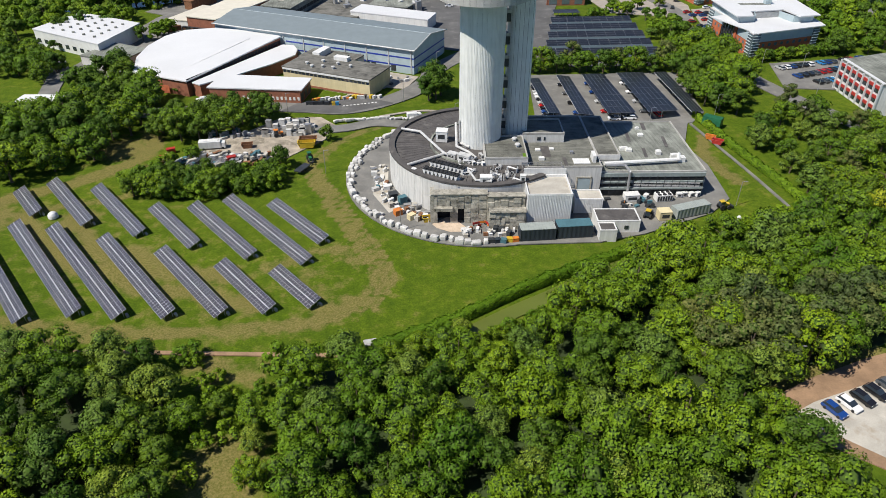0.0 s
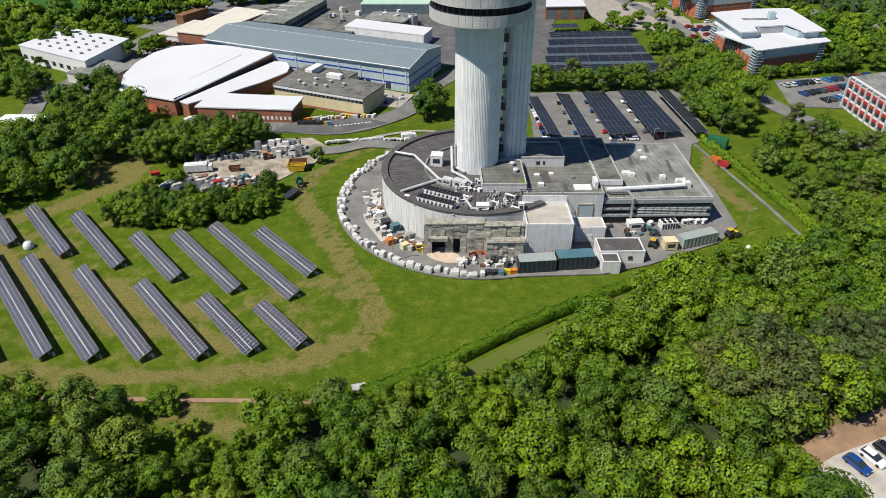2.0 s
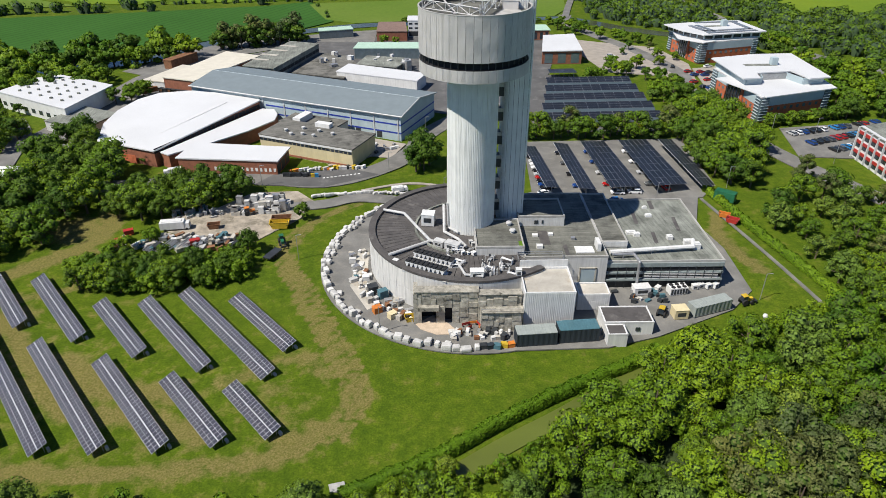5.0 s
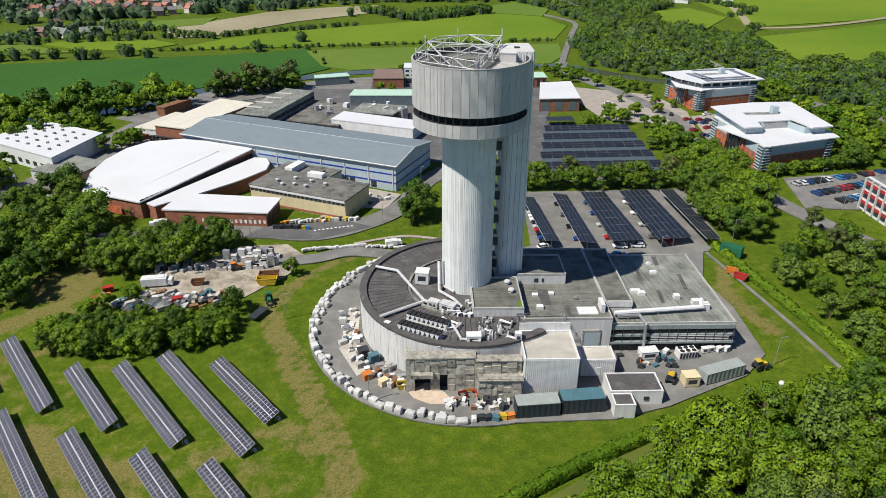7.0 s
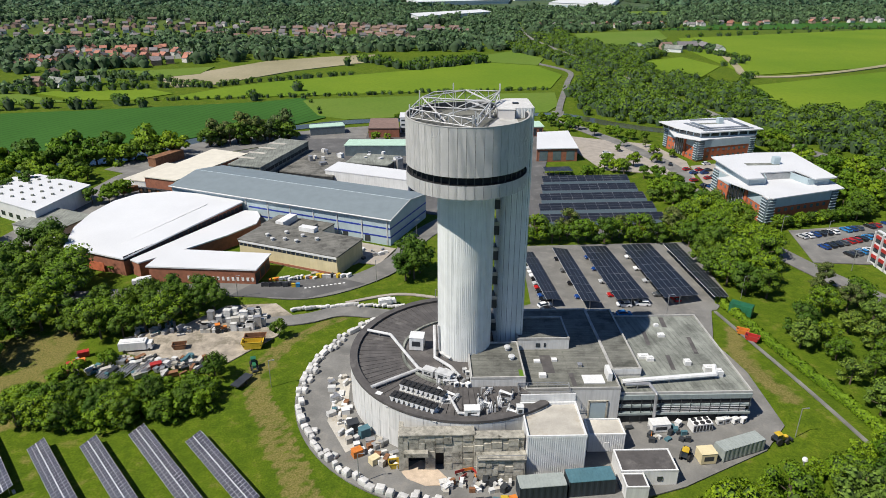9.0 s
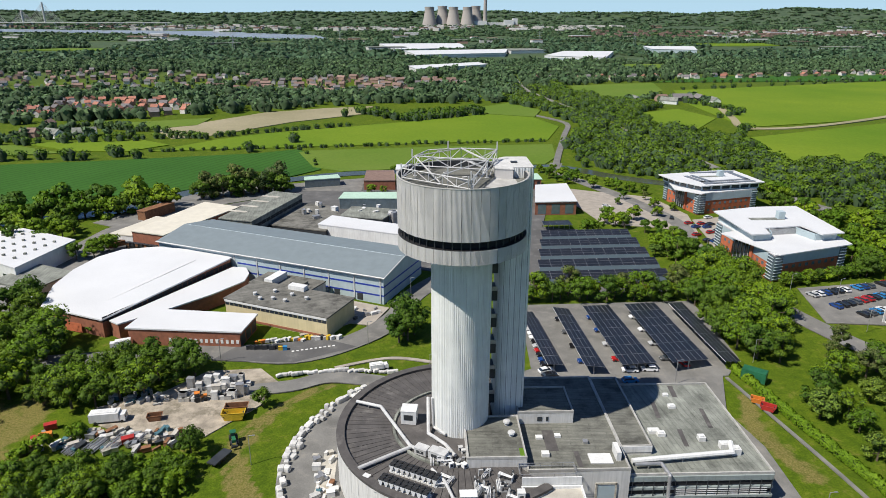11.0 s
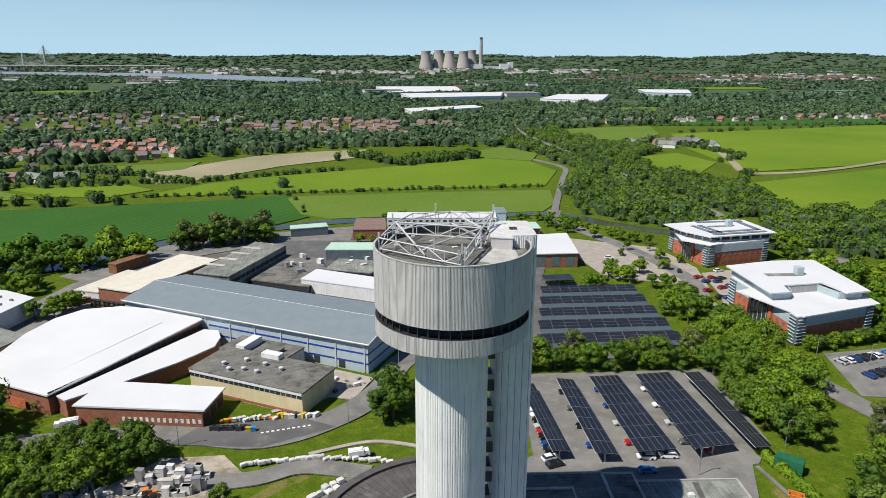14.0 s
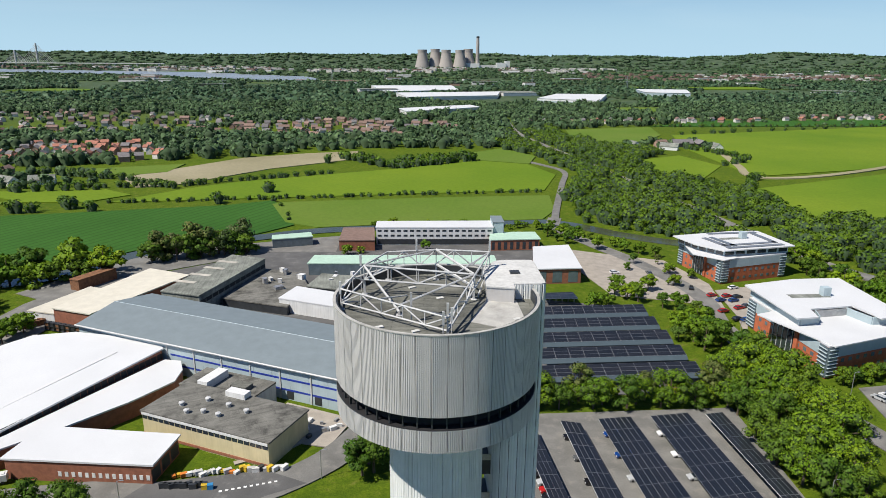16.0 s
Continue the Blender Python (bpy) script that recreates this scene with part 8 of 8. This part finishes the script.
RIVER = [(-3300, 3780), (-2000, 3700), (-1280, 3560), (-930, 3280), (-680, 3060), (-470, 3020), (-430, 3230), (-520, 3520), (-1100, 3760), (-2300, 3880), (-3300, 3960)]
built = [EST1, EST2, EST3, ROW_R, FARM_R, FARM_L, EST4] + SHEDS
roads = [MAIN_ROAD, LANE]
FAR_FIELDS = [[(700, 2330), (1240, 2400), (1290, 2620), (790, 2560)], [(-420, 2760), (-100, 2700), (60, 2860), (-380, 2920)], [(1500, 2150), (1900, 2250), (1860, 2420), (1500, 2330)], [(-1150, 2050), (-820, 2000), (-760, 2120), (-1100, 2180)], [(240, 2900), (520, 2920), (560, 3060), (260, 3050)]]
for poly, mat, lab in zip(FAR_FIELDS, ("meadow", "fallow", "pasture", "pasture", "meadow"), ("far yellow-green meadow", "far pale flats", "far green pasture", "far pasture between woods", "far bright meadow")):
    field("far_field", poly, mat, lab, 1.5)
near_wood = [(105, 470), (128, 445), (230, 400), (236, 455), (250, 560), (230, 592), (206, 636), (215, 715), (262, 760), (235, 815), (196, 890), (190, 1000), (110, 1000), (96, 800), (128, 740), (138, 650), (122, 580)]
canal_spots = spots_in(near_wood, 7.6, 41, 3.2, 7.0, 1.2, FIELDS + [FARM_R], roads, 8.5)
east_spots = spots_in([(185, 385), (236, 330), (420, 330), (420, 470), (300, 472), (232, 462), (205, 430)], 8.0, 42, 3.2, 6.6, 1.2, FIELDS, roads, 8.5)
for spots, stem, seed in ((canal_spots, "canal_wood", 51), (east_spots, "east_wood", 53)):
    woods(stem, spots[::2], "leaf_dark", "dense dark green wood between road and fields", 105, 0.23, seed)
    woods(stem, spots[1::2], "leaf_dark", "fresh green trees in the wood beside the road", 105, 0.23, seed + 1)
belts = []
hr = random.Random(60)
for line, gap, r0, r1 in (([(-190, 524), (-104, 536), (20, 553), (102, 560)], 5, 1.2, 2.2), ([(-60, 466), (-86, 534)], 16, 1.2, 2.0), ([(-60, 725), (-8, 668), (66, 714)], 7, 4, 6.5), ([(-230, 580), (-172, 580), (-130, 606), (-60, 640)], 6, 2.2, 3.2), ([(-420, 545), (-300, 556), (-212, 572)], 9, 3, 5.5), ([(-300, 640), (-230, 618), (-160, 572)], 9, 2.5, 4.5), ([(232, 466), (254, 570), (286, 622)], 9, 3, 5), ([(284, 680), (330, 720), (300, 800)], 9, 3, 5), ([(-340, 350), (-260, 352), (-210, 360)], 9, 4, 6), ([(344, 1046), (700, 1062), (900, 1180)], 11, 2, 4), ([(-380, 470), (-260, 500), (-215, 494)], 12, 4, 6), ([(-8, 690), (20, 700), (60, 735)], 6, 4, 6.5), ([(336, 936), (480, 985), (640, 1040)], 25, 3, 5)):
    for (x0, y0), (x1, y1) in zip(line, line[1:]):
        n = max(1, int(math.dist((x0, y0), (x1, y1)) / gap))
        for i in range(n):
            t, r = (i + hr.random() * 0.8) / n, hr.uniform(r0, r1)
            belts.append((x0 + (x1 - x0) * t + hr.uniform(-2, 2), y0 + (y1 - y0) * t + hr.uniform(-2, 2), r, r * 1.5))
for x, y in ((-120, 524), (-205, 508), (-190, 500), (-212, 512), (-95, 560), (-70, 700), (-45, 716), (160, 630), (300, 470)):
    belts.append((x, y, 5.0, 8.0))
woods("field_hedges", belts, "leaf_dark", "field hedges and single trees", 80, 0.34, 53)
mid = spots_in([(-1000, 640), (-400, 640), (-200, 720), (-60, 800), (90, 800), (190, 1000), (330, 1060), (1100, 1060), (1400, 1500), (-1400, 1500)], 14.5, 43, 4.6, 11.0, 1.15, FIELDS + built, roads, 10)
woods("mid_woods", [s for s in mid if noise.noise((s[0] * 0.006, s[1] * 0.006, 3)) > -0.42], "leaf_haze", "woods and garden trees round the villages", 18, 0.48, 54)
side = spots_in([(-700, 300), (-210, 330), (-330, 470), (-420, 540), (-420, 640), (-900, 640)], 11, 44, 4.5, 7.0, 1.3, FIELDS + built)
side += spots_in([(420, 330), (1000, 500), (1300, 1060), (800, 1060), (780, 900), (520, 690), (420, 560)], 12, 45, 4.5, 7, 1.3, FIELDS + built)
woods("outer_woods", [s for s in side if noise.noise((s[0] * 0.008, s[1] * 0.008, 7)) > -0.1], "leaf_dark", "scattered woods at the edge of the fields", 30, 0.52, 55)
gap_trees = spots_in(EST1, 26, 46, 2.5, 4.0, 1.4) + spots_in(EST2, 27, 47, 2.2, 4.0, 1.4) + spots_in(EST3, 28, 48, 2.4, 4.5, 1.4) + spots_in(ROW_R, 24, 49, 3.5, 6, 1.4) + spots_in(FARM_L, 16, 50, 4, 6, 1.3) + spots_in(FARM_R, 18, 51, 4, 6, 1.3)
woods("garden_trees", gap_trees, "leaf_haze", "garden trees between houses", 18, 0.6, 56)
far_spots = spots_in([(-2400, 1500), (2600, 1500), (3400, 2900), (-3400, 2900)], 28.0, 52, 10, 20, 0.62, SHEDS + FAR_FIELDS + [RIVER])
woods("far_woods", [s for s in far_spots if noise.noise((s[0] * 0.0022, s[1] * 0.0022, 11)) > -0.1], "leaf_haze", "far woods across the plain", 8, 0.6, 57)
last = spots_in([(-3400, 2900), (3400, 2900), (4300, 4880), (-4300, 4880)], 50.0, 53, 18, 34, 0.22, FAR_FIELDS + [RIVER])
woods("farthest_woods", [s for s in last if noise.noise((s[0] * 0.0016, s[1] * 0.003, 17)) > (-0.3 if s[1] < 4150 else -0.7)], "leaf_haze", "farthest woods towards the hills", 7, 0.5, 58)


# ---- houses ----
def house_kind(w, d, h, rise, wall, roof, label):
    t = thing("house", label, "house", "village houses", pose(0, 0, 0))
    v = [(-w / 2, -d / 2, -1), (w / 2, -d / 2, -1), (w / 2, d / 2, -1), (-w / 2, d / 2, -1), (-w / 2, -d / 2, h), (w / 2, -d / 2, h), (w / 2, d / 2, h), (-w / 2, d / 2, h), (-w / 2, 0, h + rise), (w / 2, 0, h + rise)]
    part("wall", Mesh().add(v, [(0, 1, 5, 4), (2, 3, 7, 6), (1, 2, 6, 9, 5), (3, 0, 4, 8, 7)]), wall, t)
    e = 0.4
    r = [(-w / 2 - e, -d / 2 - e, h - 0.2), (w / 2 + e, -d / 2 - e, h - 0.2), (w / 2 + e, 0, h + rise + 0.1), (-w / 2 - e, 0, h + rise + 0.1), (-w / 2 - e, d / 2 + e, h - 0.2), (w / 2 + e, d / 2 + e, h - 0.2)]
    part("roof", Mesh().add(r + [(x, y, z - 0.25) for x, y, z in r], [(0, 1, 2, 3), (3, 2, 5, 4), (7, 6, 9, 8), (8, 9, 10, 11), (0, 6, 7, 1), (4, 5, 11, 10)]), roof, t)
    if roof == "tile_red":
        part("chimney", Mesh().box(w * 0.3, 0.3, h + rise - 0.6, 0.9, 0.7, 1.6), wall, t)
    return t


HOUSES = {
    "red": [("house_wall", "tile_red", 9, 7.5, 5), ("house_white", "tile_red", 8, 7, 5), ("house_wall", "tile_grey", 9, 8, 5)],
    "mixed": [("house_wall", "tile_grey", 9, 8, 5.2), ("house_wall", "tile_brown", 8.5, 7.5, 5), ("house_white", "tile_grey", 9, 7.5, 5), ("house_wall", "tile_brown", 16, 8, 5.2)],
    "white": [("house_white", "tile_brown", 12, 8, 5), ("house_white", "tile_grey", 9, 8, 5), ("house_wall", "tile_red", 10, 8, 5)],
    "farm": [("dark_metal", "tile_grey", 24, 11, 4.5), ("house_wall", "tile_brown", 14, 9, 5), ("clad", "roof_grey", 20, 10, 4)],
}
made = {}


def village(poly, gap, seed, style, rows=None):
    rng = random.Random(seed)
    xs, ys = [p[0] for p in poly], [p[1] for p in poly]
    y = min(ys)
    j = 0
    while y < max(ys):
        x = min(xs) + rng.uniform(0, gap)
        while x < max(xs):
            px, py = x + rng.uniform(-4, 4), y + rng.uniform(-4, 4) + 0.12 * (x - min(xs))
            if inside(poly, px, py) and rng.random() < 0.86:
                wall, roof, w, d, h = rng.choice(HOUSES[style])
                k = (style, wall, roof, w)
                m = pose(px, py, 0, 0, 0, rng.choice((0, 8, 90, 95, 20, -30))) @ Matrix.Diagonal((0.93, 0.93, 0.93, 1))
                if k not in made:
                    word = {"tile_red": "red", "tile_grey": "grey", "tile_brown": "brown", "roof_grey": "grey"}[roof]
                    base = {"house_wall": "brick", "house_white": "pale rendered", "dark_metal": "dark barn", "clad": "grey barn"}[wall]
                    made[k] = house_kind(w, d, h, d * 0.38, wall, roof, base + " house with a " + word + " pitched roof" if style != "farm" else base + " farm building with a " + word + " roof")
                    made[k].matrix_basis = m
                else:
                    copy_thing(made[k], m)
            x += gap * rng.uniform(0.8, 1.3)
        j += 1
        y += gap * (1.0 if j % 2 else 1.7)


village(EST1, 13.5, 71, "red")
village(EST2, 18.5, 72, "mixed")
village(EST3, 31, 73, "mixed")
village(ROW_R, 24, 74, "white")
village(FARM_R, 26, 75, "farm")
village(FARM_L, 26, 76, "farm")
village(EST4, 16, 77, "mixed")


# ---- far sheds, river, bridge and power station ----
def far_shed(poly, h, mat, label, wall="white_clad"):
    b = poly_building("warehouse", poly, h, wall, mat, label, 1.0, None, "warehouse")
    n = len(poly)
    local_box(b, "dock_band", poly[0], poly[1], 1, h * 0.5, 0.5, "wall_blue", out=0.4)
    return b


far_shed([(-75, 1915), (130, 2040), (128, 2380), (-140, 2340)], 9, "roof_white", "very large warehouse with white roof")
far_shed([(-12, 1645), (206, 1738), (238, 1945), (-44, 1850)], 9, "roof_white", "large warehouse with white roof")
far_shed([(-7, 1212), (126, 1330), (112, 1392), (-22, 1290)], 8, "roof_white", "long warehouse with white roof")
far_shed([(400, 1525), (284, 1620), (372, 1832), (498, 1815)], 9, "roof_white", "white-roofed warehouse among trees")
far_shed([(602, 1830), (704, 1784), (782, 2005), (642, 2024)], 14, "roof_white", "blue and white distribution warehouse", "wall_blue")
far_shed([(240, 1880), (340, 1910), (330, 2010), (230, 1990)], 8, "roof_grey", "low warehouse with grey roof")
fr = random.Random(80)
for i in range(70):
    x, y = fr.uniform(-2600, 2600), fr.uniform(2000, 4150)
    if inside(RIVER, x, y) or abs(x) > 0.7 * y:
        continue
    z = terrain(x, y)
    w, d = fr.uniform(30, 110), fr.uniform(20, 50)
    b = thing("far_shed", fr.choice(("pale far-off industrial shed", "grey far-off industrial shed")), "shed", "far sheds", pose(x, y, z, 0, 0, fr.uniform(-20, 20)))
    part("wall", Mesh().box(0, 0, -6, w, d, 6 + fr.uniform(6, 12)), fr.choice(("white_clad", "conc_lt", "house_wall")), b)
    part("roof", Mesh().box(0, 0, 12.2, w + 1, d + 1, 0.8), fr.choice(("roof_white", "roof_grey", "tile_brown")), b)


def far_town(name, spots, mat, label):
    """Roofs of a town too far off to count."""
    m = Mesh()
    for x, y, w, d, h in spots:
        m.box(x, y, terrain(x, y) - 5, w, d, 5 + h, 0.3 * math.sin(x))
    tagged(new(name, m.data(name, MAT[mat])), label, "town", "", "stuff")


def town_spots(n, x0, x1, y0, y1, w0, w1):
    out = []
    while len(out) < n:
        x, y = fr.uniform(x0, x1), fr.uniform(y0, y1)
        if not inside(RIVER, x, y) and noise.noise((x * 0.004, y * 0.004, 5)) > -0.15:
            out.append((x, y, fr.uniform(w0, w1), fr.uniform(w0, w1), fr.uniform(6, 13)))
    return out


far_town("far_town_pale", town_spots(260, -1700, 1200, 3820, 4180, 12, 44) + town_spots(60, 1500, 2700, 3350, 3800, 12, 34), "house_white", "pale roofs of a far town")
far_town("far_town_brick", town_spots(240, 900, 2700, 3350, 3800, 10, 26) + town_spots(120, -2400, 600, 3850, 4200, 10, 30), "tile_brown", "brown roofs of a far town")
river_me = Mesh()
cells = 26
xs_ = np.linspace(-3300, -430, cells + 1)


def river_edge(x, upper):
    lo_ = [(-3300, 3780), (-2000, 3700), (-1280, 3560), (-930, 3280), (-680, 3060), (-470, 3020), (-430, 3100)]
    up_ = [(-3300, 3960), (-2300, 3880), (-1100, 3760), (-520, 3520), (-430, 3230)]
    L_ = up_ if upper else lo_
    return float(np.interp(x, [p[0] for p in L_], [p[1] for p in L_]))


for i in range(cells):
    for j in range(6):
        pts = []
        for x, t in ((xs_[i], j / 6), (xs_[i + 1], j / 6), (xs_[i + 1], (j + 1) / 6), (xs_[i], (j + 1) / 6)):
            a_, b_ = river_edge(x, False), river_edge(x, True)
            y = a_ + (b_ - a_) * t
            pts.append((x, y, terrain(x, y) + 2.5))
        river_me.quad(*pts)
structure("river", river_me, "river", "wide tidal river, pale with reflected sky in its colour", "river")
structure("river_flat", Mesh().prism([(-410, 3060), (-130, 3000), (-90, 3080), (-390, 3300)], -2, 3), "fallow", "pale sand flat beside the river", "sand flat")


def cooling_tower(x, y):
    z = terrain(x, y)
    t = thing("cooling_tower", "grey concrete cooling tower of the far power station", "cooling tower", "cooling towers", pose(x, y, z - 4))
    part("shell", Mesh().lathe(0, 0, [(47, 0), (43, 18), (36, 45), (30, 75), (28, 92), (29.5, 112), (28.5, 112), (27, 92), (29, 70)], 32), "tower_conc", t)
    part("basin", Mesh().lathe(0, 0, [(49, -4), (49, 3), (46, 3)], 32), "conc_lt", t)


for x, y in ((55, 4280), (135, 4330), (200, 4280), (285, 4270), (340, 4340)):
    cooling_tower(x - 10, y)
z0 = terrain(390, 4300)
t = thing("chimney_stack", "tall grey power station chimney", "chimney", "", pose(385, 4300, z0 - 4))
part("shaft", Mesh().lathe(0, 0, [(13, 0), (9, 180), (8, 190), (0, 190)], 20), "tower_conc", t)
part("cap_ring", Mesh().lathe(0, 0, [(9.4, 180), (9.6, 184), (9, 191)], 20), "dark_metal", t)
t = thing("power_station", "pale power station blocks beside the chimney", "power station", "", pose(330, 4290, z0 - 4))
for x, y, w, d, h, m in ((20, 0, 90, 40, 36, "clad"), (120, 20, 120, 50, 26, "conc_lt"), (200, 0, 60, 40, 40, "clad"), (-120, 60, 160, 40, 18, "conc_lt"), (240, 20, 30, 30, 50, "white_clad")):
    part("block", Mesh().box(x, y, -4, w, d, h), m, t)
zb = terrain(-2500, 4250)
t = thing("cable_bridge", "far cable-stayed river bridge with three pylons", "bridge", "", pose(-2500, 4250, zb))
part("deck", Mesh().box(250, 0, 14, 1500, 24, 5), "conc_lt", t)
for x, h in ((-60, 126), (133, 88), (261, 130)):
    py = part("pylon", Mesh().tube((x, 0, -5), (x, 0, h), 5.0, 8), "conc_lt", t)
    for k in range(1, 9):
        for s in (-1, 1):
            part("stay_cable", Mesh().tube((x, 0, h * (0.45 + 0.065 * k)), (x + s * k * h * 0.1, 0, 19), 0.8, 4), "steel_white", py)
for i in range(12):
    part("pier", Mesh().box(-460 + 130 * i, 0, -10, 8, 20, 25), "conc_lt", t)
for x, y in ((-300, 2600), (420, 2500), (-120, 2900), (700, 2300), (1100, 2500), (-500, 1900)):
    t = thing("electricity_pylon", "slim steel electricity pylon", "pylon", "pylons", pose(x, y, terrain(x, y)))
    part("leg_frame", Mesh().tube((-4, 0, -2), (0, 0, 46), 0.5, 4).tube((4, 0, -2), (0, 0, 46), 0.5, 4), "metal", t)
    for z in (28, 35, 42):
        part("cross_arm", Mesh().tube((-9, 0, z), (9, 0, z), 0.5, 4), "metal", t)
